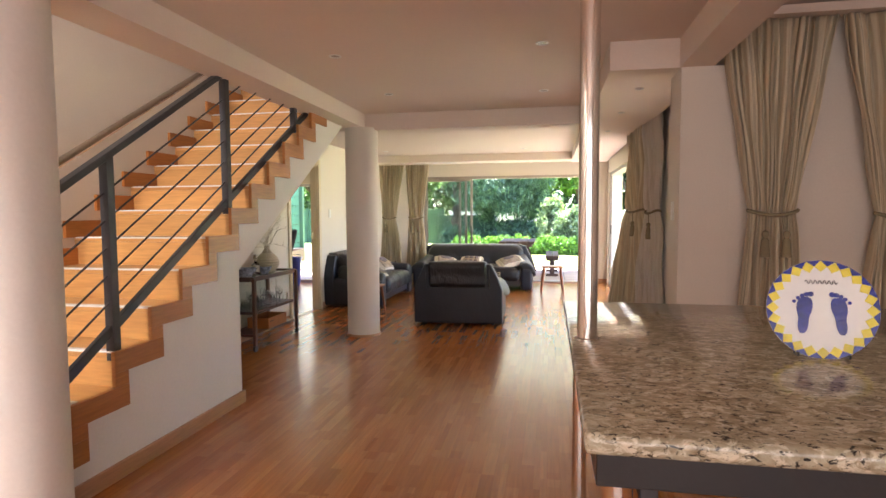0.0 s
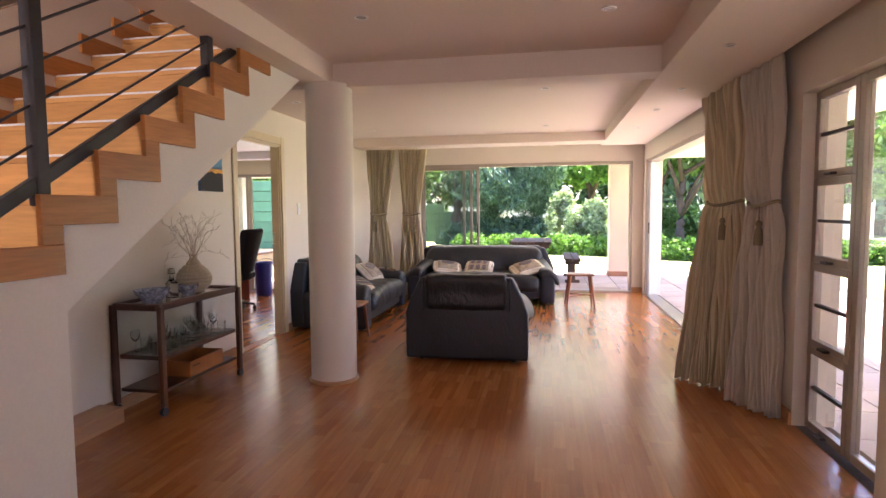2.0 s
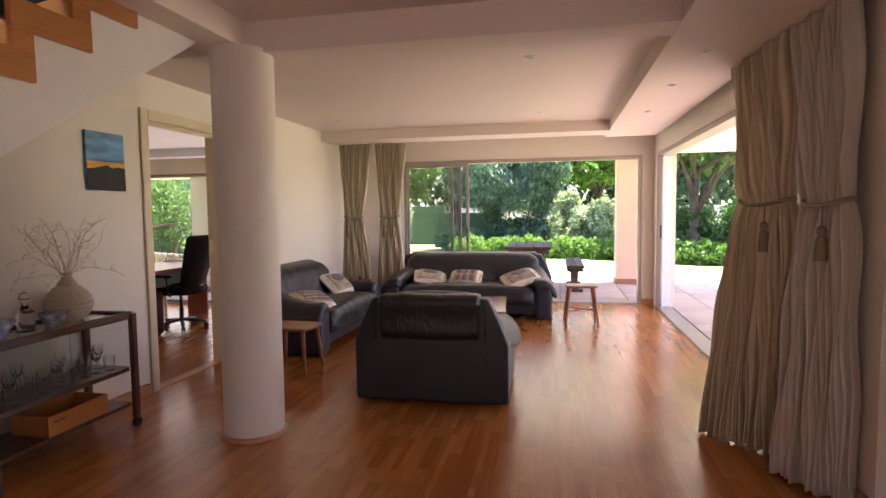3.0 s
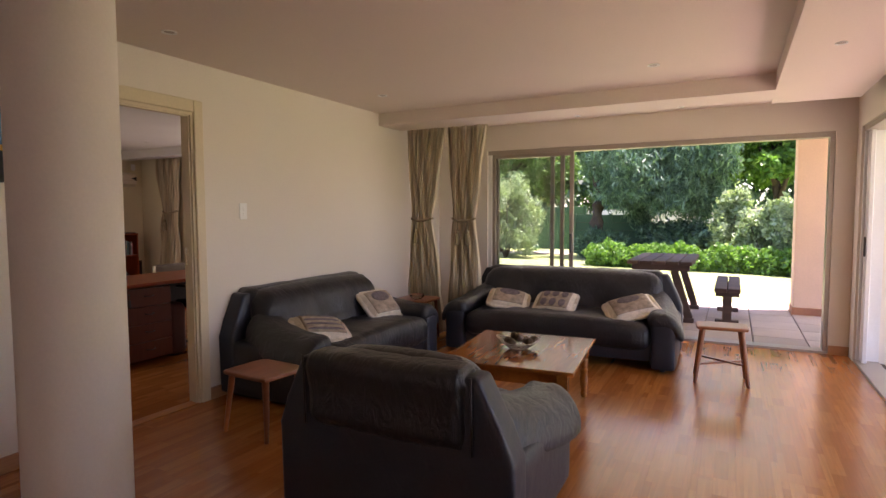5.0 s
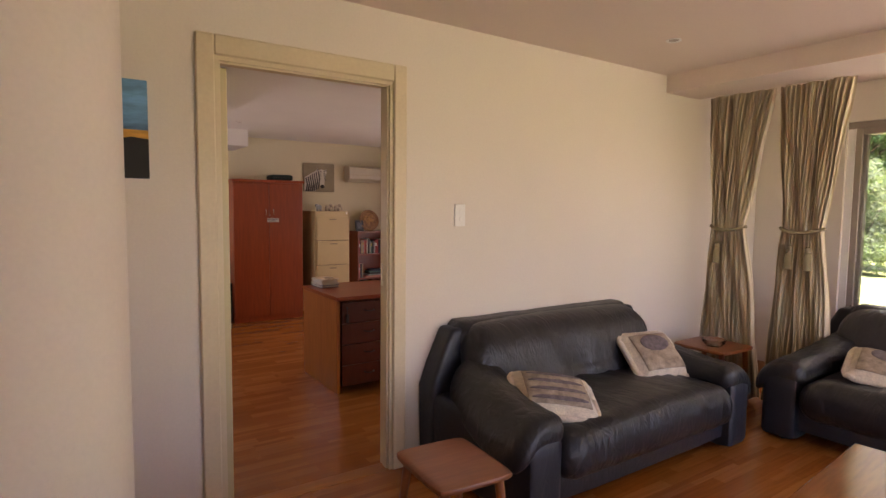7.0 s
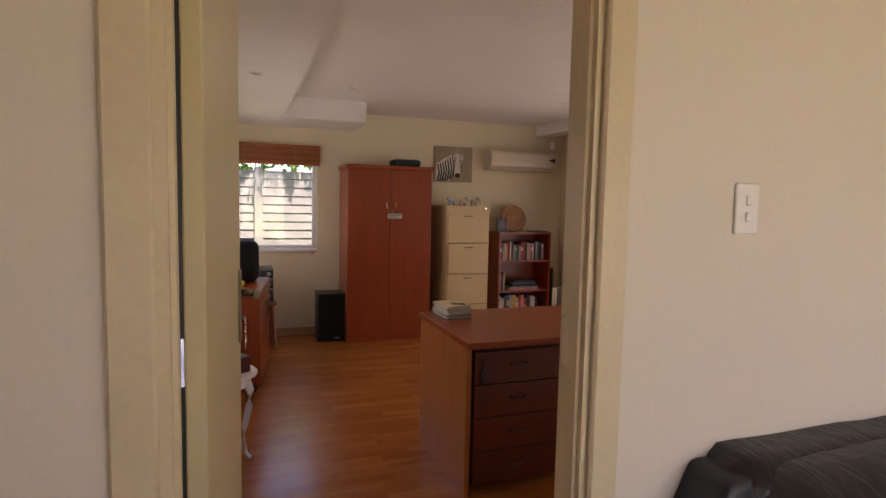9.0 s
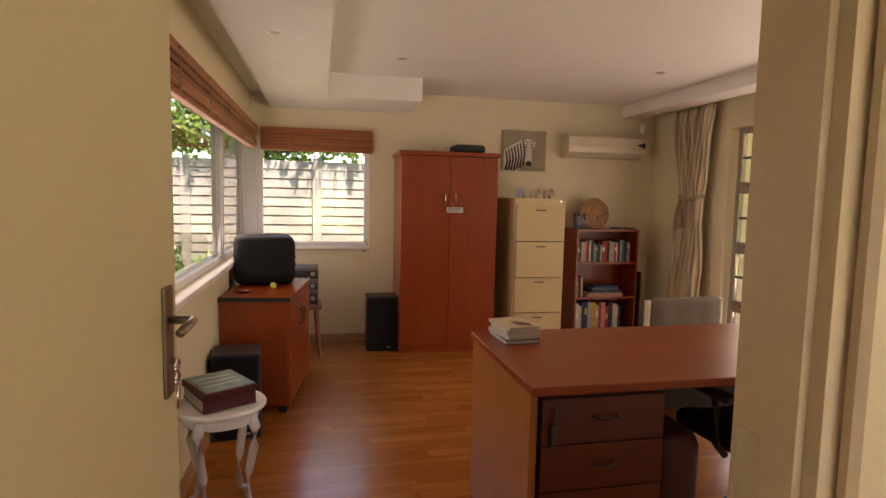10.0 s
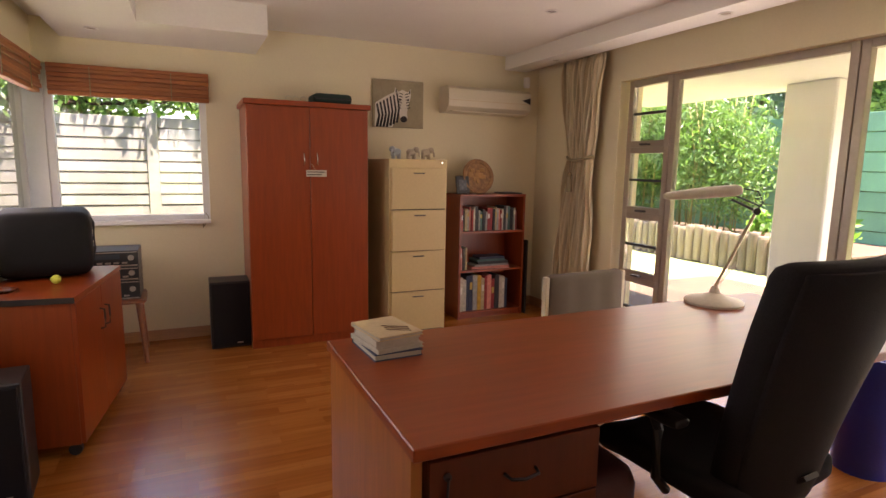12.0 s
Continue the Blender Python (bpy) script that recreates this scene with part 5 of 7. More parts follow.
bpy.data.objects["worktop"].data.transform(Matrix.Diagonal((0.65, 1, 1, 1)))
pole = thing("chrome_pole", "shiny chrome pole from the counter to the ceiling", "pole", (0.385, 1.10, 1.02))
bm = bmesh.new()
lathe(bm, [(0.0255, 0.0), (0.0255, CE - 1.02)], 24)
part("tube", bm, CHROME, pole, smooth="auto")
bm = bmesh.new()
lathe(bm, [(0.033, 0.0), (0.033, 0.006), (0.0265, 0.008)], 24)
part("collar", bm, CHROME, pole, smooth="auto")

plate = thing("keepsake_plate", "white plate with blue footprints and a yellow zigzag rim", "plate")
plate.matrix_basis = pose(0.90, 1.02, 1.128, 78, 0, -8)
bm = bmesh.new()
lathe(bm, [(0.0, -0.006), (0.06, -0.008), (0.112, -0.002), (0.113, 0.002), (0.075, 0.0), (0.0, 0.0)], 48)
part("dish", bm, CERAMIC, plate, smooth="auto")
for k in range(24):
    bm = bmesh.new()
    a0, a1, am = (2 * math.pi * (k + s) / 24 for s in (0, 1, 0.5))
    ring = [(r * math.cos(a), r * math.sin(a)) for r, a in ((0.113, a0), (0.113, a1), (0.099, am))]
    lo = [bm.verts.new((x, y, 0.0022)) for x, y in ring]
    hi = [bm.verts.new((x, y, 0.0036)) for x, y in ring]
    bm.faces.new(hi)
    for i in range(3):
        bm.faces.new((lo[i], lo[(i + 1) % 3], hi[(i + 1) % 3], hi[i]))
    part("blue_point", bm, COBALT, plate, "cobalt blue rim points")
for k in range(24):
    bm = bmesh.new()
    a0, a1, am = (2 * math.pi * (k + s) / 24 for s in (-0.5, 0.5, 0))
    ring = [(r * math.cos(a), r * math.sin(a)) for r, a in ((0.099, a0), (0.112, am), (0.099, a1), (0.086, am))]
    lo = [bm.verts.new((x, y, 0.0012)) for x, y in ring]
    hi = [bm.verts.new((x, y, 0.0030)) for x, y in ring]
    bm.faces.new(hi)
    for i in range(4):
        bm.faces.new((lo[i], lo[(i + 1) % 4], hi[(i + 1) % 4], hi[i]))
    part("yellow_point", bm, YELLOWGLAZE, plate, "yellow zigzag rim")
for sgn in (-1, 1):
    bm = bmesh.new()
    ring = []
    for k in range(28):
        a = 2 * math.pi * k / 28
        y = 0.042 * math.sin(a)
        w = 0.0155 + 0.0045 * (y / 0.042) - 0.004 * math.exp(-((y + 0.006) / 0.014) ** 2)
        ring.append((sgn * 0.036 + w * math.copysign(abs(math.cos(a)) ** 0.6, math.cos(a)) - sgn * 0.004 * (y / 0.042), y - 0.015))
    vs = [bm.verts.new((x, y, 0.0022)) for x, y in ring]
    bm.faces.new(vs)
    for k in range(5):
        lathe(bm, [(0.006 - 0.0005 * k, 0.001), (0.006 - 0.0005 * k, 0.0023), (0, 0.0023)], 10, (sgn * (0.021 + 0.0085 * k), 0.034 - 0.0022 * k * k * 0.5, 0))
    part("footprint", bm, COBALT, plate, "blue painted footprint")
bm = bmesh.new()
pts = [(-0.032 + 0.0016 * k, 0.062 + 0.005 * math.sin(k * 1.1), 0.002) for k in range(41)]
tube(bm, pts, 0.0008, 5)
part("script", bm, BLACK, plate, "thin handwritten line")
bm = bmesh.new()
tube(bm, [(-0.05, -0.104, -0.03), (-0.05, -0.108, 0.008), (-0.05, -0.10, 0.012)], 0.002, 6)
tube(bm, [(0.05, -0.104, -0.03), (0.05, -0.108, 0.008), (0.05, -0.10, 0.012)], 0.002, 6)
tube(bm, [(-0.05, -0.104, -0.03), (0, 0.03, -0.02), (0.05, -0.104, -0.03)], 0.002, 6)
part("stand", bm, STEEL, plate, "thin wire stand")


# ---- fittings ----
def switch(m, label):
    s = thing("light_switch", label, "light switch")
    s.matrix_basis = m
    bm = bmesh.new()
    box(bm, -0.036, -0.062, 0, 0.036, 0.062, 0.009, 0.003)
    part("plate", bm, WHITEPAINT, s)
    for y in (-0.02, 0.02):
        bm = bmesh.new()
        box(bm, -0.008, y - 0.012, 0.009, 0.008, y + 0.012, 0.014, 0.002)
        part("rocker", bm, WHITEPAINT, s)


def facing(x, y, z, rz):
    return Matrix.Translation((x, y, z)) @ Euler((radians(90), 0, radians(rz))).to_matrix().to_4x4()


switch(facing(XL, 7.43, 1.355, 90), "white double light switch on the cream wall")
switch(facing(1.09, 3.52, 1.36, -90), "white light switch on the wall pier")


def downlight(x, y, z, r=0.042):
    d = thing("downlight", "small recessed ceiling downlight with a pale ring", "downlight", (x, y, z), group="ceiling downlights")
    bm = bmesh.new()
    lathe(bm, [(r * 0.72, 0.0), (r * 0.72, -0.004), (r, -0.006), (r, 0.0)], 20)
    part("ring", bm, WHITEPAINT, d, smooth="auto")
    bm = bmesh.new()
    lathe(bm, [(0.0, -0.0015), (r * 0.70, -0.0015), (r * 0.70, 0.0)], 16)
    part("lamp", bm, surface("lamp_face", (0.35, 0.30, 0.26), 0.3) if "lamp_face" not in bpy.data.materials else bpy.data.materials["lamp_face"], d)


for x, y in ((0.235, 3.29), (0.232, 4.69), (-1.16, 3.30), (-1.145, 4.55), (-0.12, 6.41), (-0.125, 8.61), (-2.37, 8.55), (-2.48, 6.53)):
    downlight(x, y, CE2 if y > 5.6 else CE)
for x, y in ((0.925, 3.93), (0.92, 4.91), (0.916, 6.07), (0.90, 6.97), (0.90, 8.1), (-0.93, 9.69), (-0.03, 9.68)):
    downlight(x, y, SOF, 0.03)
for x, y, z in ((-6.35, 7.10, OCE), (-6.22, 8.95, OCE), (-7.25, 6.36, OSOF), (-5.3, 6.36, OSOF), (-7.0, 9.55, 2.135), (-5.45, 9.55, 2.135)):
    downlight(x, y, z, 0.038)

# painting beside the office door
pic = thing("canvas_painting", "small canvas painting of a sunset sky over dark hills", "painting", (XL, 5.73, 1.69))
SKYPAINT = surface("painted_sky", (0.10, 0.26, 0.44), 0.6, var=0.6, vscale=7, grain=0.1, stretch=(1, 0.5, 2.2))
boxes("canvas", [(0, -0.16, -0.19, 0.022, 0.16, 0.195)], SKYPAINT, pic, bevel=0.002)
boxes("sunset_band", [(0.021, -0.16, -0.055, 0.0235, 0.16, 0.0)], surface("painted_orange", (0.62, 0.30, 0.04), 0.6, var=0.35, vscale=12, stretch=(1, 0.6, 3)), pic)
bm = bmesh.new()
prism(bm, [(-0.16, -0.19), (0.16, -0.19), (0.16, -0.035), (0.10, -0.028), (0.05, -0.038), (0.0, -0.02), (-0.05, -0.033), (-0.11, -0.045), (-0.16, -0.05)], "x", 0.0215, 0.0245)
part("hill_line", bm, surface("painted_hills", (0.015, 0.013, 0.014), 0.7, var=0.2), pic)


# ---- office ----
def book(parent, x, y, z, t, h, d, mat, lean=0.0):
    """A book standing with its spine to +x."""
    bm = bmesh.new()
    box(bm, -d, -t / 2, 0, 0, t / 2, h, 0.0015)
    bmesh.ops.transform(bm, matrix=pose(0, 0, 0, lean, 0, 0), verts=bm.verts)
    ob = part("book", bm, mat)
    ob.matrix_basis = pose(x, y, z)
    return ob


# cherry darkened in its colour for the shade under the desktop
CHERRY_SHADED = wood("cherry_board_shaded", (0.13, 0.024, 0.009), (0.09, 0.015, 0.006), 0.3, 3.5, "z", 0.04, coat=0.2, contrast=0.6)
desk = thing("desk", "cherry-veneer office desk with a drawer pedestal", "desk", (-4.512, 8.21, 0))
boxes("desktop", [(-0.375, -0.985, 0.702, 0.375, 0.985, 0.732)], CHERRYTOP, desk, "smooth reddish desktop", bevel=0.003)
boxes("side_panel", [(-0.345, -0.98, 0, 0.35, -0.955, 0.702)], BEECHBOARD, desk, "lighter orange end panel", bevel=0.001)
boxes("side_panel", [(-0.345, 0.955, 0, -0.05, 0.98, 0.702)], CHERRY, desk, bevel=0.001)
boxes("modesty_panel", [(-0.30, -0.955, 0.30, -0.28, 0.955, 0.702)], CHERRY, desk)
ped = new("pedestal")
ped.parent = desk
boxes("carcass", [(-0.25, -0.94, 0.05, 0.335, -0.50, 0.69)], CHERRY_SHADED, ped, bevel=0.001)
for k in range(4):
    z0 = 0.055 + k * 0.158
    boxes("drawer", [(0.335, -0.94, z0, 0.353, -0.50, z0 + 0.153)], CHERRY_SHADED, ped, bevel=0.0015)
    bm = bmesh.new()
    tube(bm, [(0.353, -0.76, z0 + 0.09), (0.375, -0.755, z0 + 0.088), (0.378, -0.72, z0 + 0.083), (0.375, -0.685, z0 + 0.088), (0.353, -0.68, z0 + 0.09)], 0.004, 6)
    part("handle", bm, STEEL, ped, smooth=True)
bm = bmesh.new()
lathe(bm, [(0.009, 0), (0.009, 0.006), (0.0, 0.006)], 10, m=pose(0.353, -0.90, 0.645, 0, 90, 0))
rod(bm, (0.362, -0.90, 0.645), (0.366, -0.905, 0.60), 0.003, seg=6)
box(bm, 0.360, -0.915, 0.535, 0.372, -0.892, 0.60, 0.003)
part("key", bm, STEEL, desk, "key and tag in the lock")
bm = bmesh.new()
puffy(bm, (0.10, -0.37, 0.30), (0.42, 0.20, 0.50), 0.06, 8)
cs = part("suitcase", bm, surface("maroon_case", (0.06, 0.012, 0.012), 0.5, var=0.2), smooth="auto")
cs.data.transform(Matrix.Translation((-4.53, 8.20, -0.05)))
tagged(cs, "dark maroon case standing under the desk", "suitcase")
SHEETBLACK = surface("perforated_black", (0.02, 0.02, 0.024), 0.5)
boxes("cable_panel", [(-0.27, -0.40, 0.36, -0.262, 0.955, 0.66)], SHEETBLACK, desk, "dark perforated metal panel")


def stack(x, y, z, turn, sizes, mats, label):
    zz = z
    for k, ((w, d, h), m) in enumerate(zip(sizes, mats)):
        b = thing("book", label, "book", group="stacked books")
        b.matrix_basis = pose(x, y, zz, 0, 0, turn + (k * 17 % 11 - 5))
        boxes("cover", [(-w / 2, -d / 2, 0, w / 2, d / 2, 0.003), (-w / 2, -d / 2, h - 0.003, w / 2, d / 2, h), (-w / 2, -d / 2, 0.003, -w / 2 + 0.003, d / 2, h - 0.003)], m, b)
        boxes("page_block", [(-w / 2 + 0.003, -d / 2 + 0.003, 0.003, w / 2 - 0.003, d / 2 - 0.003, h - 0.003)], PAPER, b)
        zz += h + 0.0006
    return zz


CREAMCARD = surface("cream_card", (0.62, 0.50, 0.32), 0.6)
NAVYCARD = surface("navy_card", (0.03, 0.05, 0.12), 0.5)
GREENCARD = surface("green_card", (0.05, 0.12, 0.07), 0.4, var=0.5, vscale=14)
REDCARD = surface("red_card", (0.25, 0.02, 0.025), 0.45, var=0.1)
MAROON = surface("maroon_card", (0.09, 0.015, 0.018), 0.45, var=0.1)
zt2 = stack(-4.745, 7.375, 0.732, 8, [(0.20, 0.15, 0.02), (0.19, 0.15, 0.014), (0.18, 0.14, 0.022), (0.19, 0.145, 0.012)], [NAVYCARD, PAPER, PAPER, CREAMCARD], "stacked notebook with worn cover on the desk")
bm = bmesh.new()
for k in range(3):
    tube(bm, [(-4.75 + 0.02 * k + 0.004 * j, 7.36 + 0.008 * j + 0.004 * math.sin(j * 1.7 + k), zt2 + 0.001) for j in range(10)], 0.0012, 4)
ob = part("cover_scribble", bm, MAROON, bpy.data.objects["book.003"])
ob.matrix_parent_inverse = bpy.data.objects["book.003"].matrix_basis.inverted()


def desk_lamp():
    l = thing("desk_lamp", "cream adjustable desk lamp with a sprung arm", "desk lamp", (-4.80, 8.85, 0.732))
    bm = bmesh.new()
    lathe(bm, [(0.0, 0.0), (0.115, 0.0), (0.118, 0.010), (0.11, 0.018), (0.05, 0.034), (0.022, 0.046), (0.012, 0.075), (0.0, 0.075)], 40)
    part("base", bm, LAMPCREAM, l, "round cream weighted foot", smooth="auto")
    top = Vector((0.085, 0.095, 0.395))
    for o in (-0.009, 0.009):
        bm = bmesh.new()
        rod(bm, (o, -o, 0.07), top + Vector((o, -o, 0)), 0.0045, seg=8)
        part("arm", bm, CHROME, l, smooth="auto")
    for o in (-0.016, 0.016):
        bm = bmesh.new()
        tube(bm, [(o + 0.003 + 0.0012 * k + 0.005 * math.cos(1.6 * k), -o + 0.0013 * k + 0.005 * math.sin(1.6 * k), 0.075 + 0.0026 * k) for k in range(40)], 0.0015, 4)
        part("spring", bm, CHROME, l, smooth=True)
    bm = bmesh.new()
    lathe(bm, [(0.0, -0.018), (0.014, -0.018), (0.014, 0.018), (0.0, 0.018)], 14, m=Matrix.Translation(top) @ pose(0, 0, 0, 90, 0, 45))
    rod(bm, top, (0.02, 0.025, 0.44), 0.005, seg=8)
    rod(bm, top + Vector((0.01, 0.01, 0.02)), (0.03, 0.035, 0.455), 0.004, seg=8)
    part("elbow", bm, STEEL, l, "dark elbow joint", smooth="auto")
    bm = bmesh.new()
    tube(bm, [top + Vector((0.0, 0.0, 0.0)), (0.10, 0.11, 0.43), (0.085, 0.095, 0.475), (0.03, 0.035, 0.49), (-0.01, -0.01, 0.475)], 0.003, 6)
    part("cable", bm, BLACK, l, smooth=True)
    bm = bmesh.new()
    puffy(bm, (0, 0, 0), (0.30, 0.085, 0.045), 0.02, 10, lambda co, p: Vector((co.x, co.y * (1 - 0.25 * max(-p.x, 0)), co.z * (1 - 0.35 * max(-p.x, 0)))), m=Matrix.Translation((-0.055, -0.06, 0.462)) @ pose(0, 0, 0, 0, -7, 48))
    part("shade", bm, LAMPCREAM, l, "long flat cream lamp head", smooth=True)


desk_lamp()


def office_chair():
    c = thing("office_chair", "black swivel office chair with a high curved back", "office chair", (-4.26, 8.24, 0), 4)
    bm = bmesh.new()

    def bk(co, p):
        t = (co.z + 0.33) / 0.66
        w = 0.70 + 0.30 * min(max(t * 1.35, 0), 1) ** 0.8
        return Vector((co.x + 0.10 * t + 0.05 * (p.y ** 2) * -1 - 0.03 * math.cos(2.5 * t), co.y * w, co.z))

    puffy(bm, (0.22, 0, 0.755), (0.09, 0.52, 0.68), 0.04, 14, bk)
    part("backrest", bm, BLACKCLOTH, c, smooth=True)
    bm = bmesh.new()
    puffy(bm, (0.262, 0, 0.75), (0.02, 0.49, 0.65), 0.01, 12, bk)
    part("back_shell", bm, BLACKCLOTH, c, "smooth black back cover", smooth=True)
    bm = bmesh.new()
    puffy(bm, (-0.02, 0, 0.445), (0.48, 0.48, 0.09), 0.04, 12, lambda co, p: Vector((co.x, co.y, co.z + 0.02 * p.y ** 2 - 0.03 * max(-p.x - 0.6, 0))))
    part("seat", bm, BLACKCLOTH, c, smooth=True)
    bm = bmesh.new()
    bar(bm, (0.12, 0, 0.39), (0.27, 0, 0.52), 0.06, 0.012)
    part("spine", bm, STEEL, c)
    for sy in (-1, 1):
        bm = bmesh.new()
        tube(bm, [(0.02, sy * 0.23, 0.41), (0.02, sy * 0.275, 0.46), (0.02, sy * 0.28, 0.60), (0.0, sy * 0.275, 0.63)], 0.014, 8)
        puffy(bm, (-0.03, sy * 0.27, 0.64), (0.24, 0.06, 0.03), 0.014, 6)
        part("armrest", bm, BLACK, c, smooth="auto")
    bm = bmesh.new()
    lathe(bm, [(0.026, 0.09), (0.026, 0.24), (0.018, 0.24), (0.018, 0.40), (0.0, 0.40)], 16)
    part("gas_lift", bm, STEEL, c, smooth="auto")
    for k in range(5):
        a = 2 * math.pi * k / 5 + 0.3
        e = Vector((0.27 * math.cos(a), 0.27 * math.sin(a), 0.075))
        bm = bmesh.new()
        bar(bm, (0, 0, 0.105), e, 0.04, 0.03, 0.006)
        lg = part("base_leg", bm, BLACK, c)
        bm = bmesh.new()
        for o in (-0.014, 0.014):
            q = Vector((-math.sin(a), math.cos(a), 0)) * o
            rod(bm, e + q * 0.5 - Vector((0, 0, 0.047)), e + q * 1.5 - Vector((0, 0, 0.047)), 0.028, seg=14)
        rod(bm, e - Vector((0, 0, 0.047)), e, 0.007, seg=8)
        part("castor", bm, BLACK, c, smooth="auto")


office_chair()

# visitor chair behind the desk
vc = thing("visitor_chair", "grey upholstered visitor chair with a pale side frame", "chair", (-5.28, 8.75, 0), 4)
bm = bmesh.new()


def quilt(co, p):
    return Vector((co.x - 0.012 * abs(math.sin(co.y * 20)) - 0.05 * co.z, co.y, co.z))


puffy(bm, (-0.20, 0, 0.58), (0.06, 0.50, 0.34), 0.025, 14, quilt)
part("backrest", bm, GREYCLOTH, vc, "channelled grey cloth", smooth=True)
bm = bmesh.new()
puffy(bm, (0.02, 0, 0.42), (0.46, 0.50, 0.08), 0.035, 8)
part("seat", bm, GREYCLOTH, vc, smooth=True)
for sy in (-1, 1):
    boxes("side_frame", [(-0.235, sy * 0.262 - 0.012, 0.02, -0.20, sy * 0.262 + 0.012, 0.74)], ACWHITE, vc, bevel=0.004)
    boxes("leg", [(0.19, sy * 0.262 - 0.012, 0.0, 0.225, sy * 0.262 + 0.012, 0.42)], ACWHITE, vc, bevel=0.004)
    boxes("foot_rail", [(-0.235, sy * 0.262 - 0.012, 0.0, 0.19, sy * 0.262 + 0.012, 0.02)], ACWHITE, vc)

# wardrobe
wr = thing("wardrobe", "tall red-brown wooden two-door cupboard", "cupboard", (-7.34, 7.625, 0))
boxes("carcass", [(-0.24, -0.415, 0.0, 0.20, 0.415, 1.67)], CHERRY, wr, bevel=0.001)
boxes("top_board", [(-0.25, -0.43, 1.67, 0.245, 0.43, 1.705)], CHERRY, wr, bevel=0.003)
boxes("plinth", [(0.20, -0.413, 0.0, 0.205, 0.413, 0.06)], CHERRY, wr)
for sy in (-1, 1):
    y0, y1 = (0.002, 0.413) if sy > 0 else (-0.413, -0.002)
    dr = boxes("door", [(0.20, y0, 0.062, 0.222, y1, 1.668)], CHERRY, wr, bevel=0.0015)
    bm = bmesh.new()
    yy = sy * 0.045
    tube(bm, [(0.222, yy, 1.36), (0.248, yy, 1.355), (0.252, yy, 1.32), (0.248, yy, 1.285), (0.222, yy, 1.28)], 0.005, 7)
    part("handle", bm, CHROME, dr, smooth=True)
bm = bmesh.new()
box(bm, 0.253, -0.035, 1.20, 0.258, 0.105, 1.245, 0.001)
tag = part("paper_label", bm, PAPER, wr, "white paper label hung on the handles")
for k, z in enumerate((1.232, 1.214)):
    boxes("text_line", [(0.2582, -0.028, z - 0.003, 0.2588, 0.09 - 0.02 * k, z + 0.003)], BLACK, tag)
bm = bmesh.new()
rod(bm, (0.25, 0.0, 1.29), (0.255, 0.03, 1.245), 0.0015, seg=5)
part("string", bm, PAPER, wr)
bg = thing("green_case", "dark green zipped case on top of the cupboard", "case", (-7.26, 7.80, 1.705))
bm = bmesh.new()
puffy(bm, (0, 0, 0.035), (0.22, 0.27, 0.07), 0.025, 8)
part("body", bm, surface("dark_green_cloth", (0.012, 0.035, 0.03), 0.8), bg, smooth=True)
boxes("strap", [(0.108, -0.13, 0.03, 0.114, 0.13, 0.04)], BLACK, bg)
gl = thing("spectacles_tray", "small clear plastic holder on the cupboard", "holder", (-7.2, 7.55, 1.705))
bm = bmesh.new()
for k in range(3):
    tube(bm, [(0, -0.05 + 0.05 * k + 0.02 * math.cos(a), 0.022 + 0.02 * math.sin(a)) for a in np.linspace(0, 6.28, 13)], 0.003, 5)
part("loops", bm, ACWHITE, gl, smooth=True)

# filing cabinet
fc = thing("filing_cabinet", "cream four-drawer steel filing cabinet", "filing cabinet", (-7.32, 8.415, 0))
boxes("body", [(-0.27, -0.232, 0.0, 0.25, 0.232, 1.335)], FILING, fc, bevel=0.003)
for k in range(4):
    z0, out = 0.03 + k * 0.312, 0.012 + (0.02 if k == 2 else 0)
    dr = boxes("drawer", [(0.25, -0.215, z0, 0.25 + out, 0.215, z0 + 0.304)], FILING, fc, bevel=0.002)
    boxes("pull", [(0.25 + out, -0.045, z0 + 0.262, 0.25 + out + 0.010, 0.045, z0 + 0.270)], STEEL, dr, bevel=0.002)
    # black strip paints the shade between the drawers
    boxes("drawer_gap", [(0.25, -0.218, z0 - 0.007, 0.2515, 0.218, z0 - 0.001)], BLACK, fc)
bm = bmesh.new()
lathe(bm, [(0.008, 0), (0.008, 0.004), (0, 0.004)], 10, m=pose(0.25, 0.19, 1.31, 0, 90, 0))
part("lock", bm, CHROME, fc)
for k, (dy, col) in enumerate(((-0.15, "blue"), (-0.03, "cream"), (0.09, "cream"))):
    e = thing("elephant_ornament", "small pale ceramic elephant on the filing cabinet", "ornament", (-7.15, 8.415 + dy, 1.335), group="elephant ornaments")
    bm = bmesh.new()
    puffy(bm, (0, 0, 0.05), (0.05, 0.075, 0.055), 0.026, 8)
    puffy(bm, (0.012, 0.036 - 0.07 * (k == 0), 0.07), (0.045, 0.045, 0.045), 0.021, 6)
    for sx in (-1, 1):
        for sy in (-1, 1):
            rod(bm, (sx * 0.014, sy * 0.022, 0.0), (sx * 0.014, sy * 0.022, 0.04), 0.010, seg=8)
    tube(bm, [(0.03, 0.04 - 0.08 * (k == 0), 0.07), (0.04, 0.05 - 0.1 * (k == 0), 0.045), (0.042, 0.05 - 0.1 * (k == 0), 0.02)], 0.007, 6)
    part("figure", bm, surface("pale_blue_glaze", (0.36, 0.40, 0.42), 0.3) if k == 0 else STONEWARE, e, smooth=True)

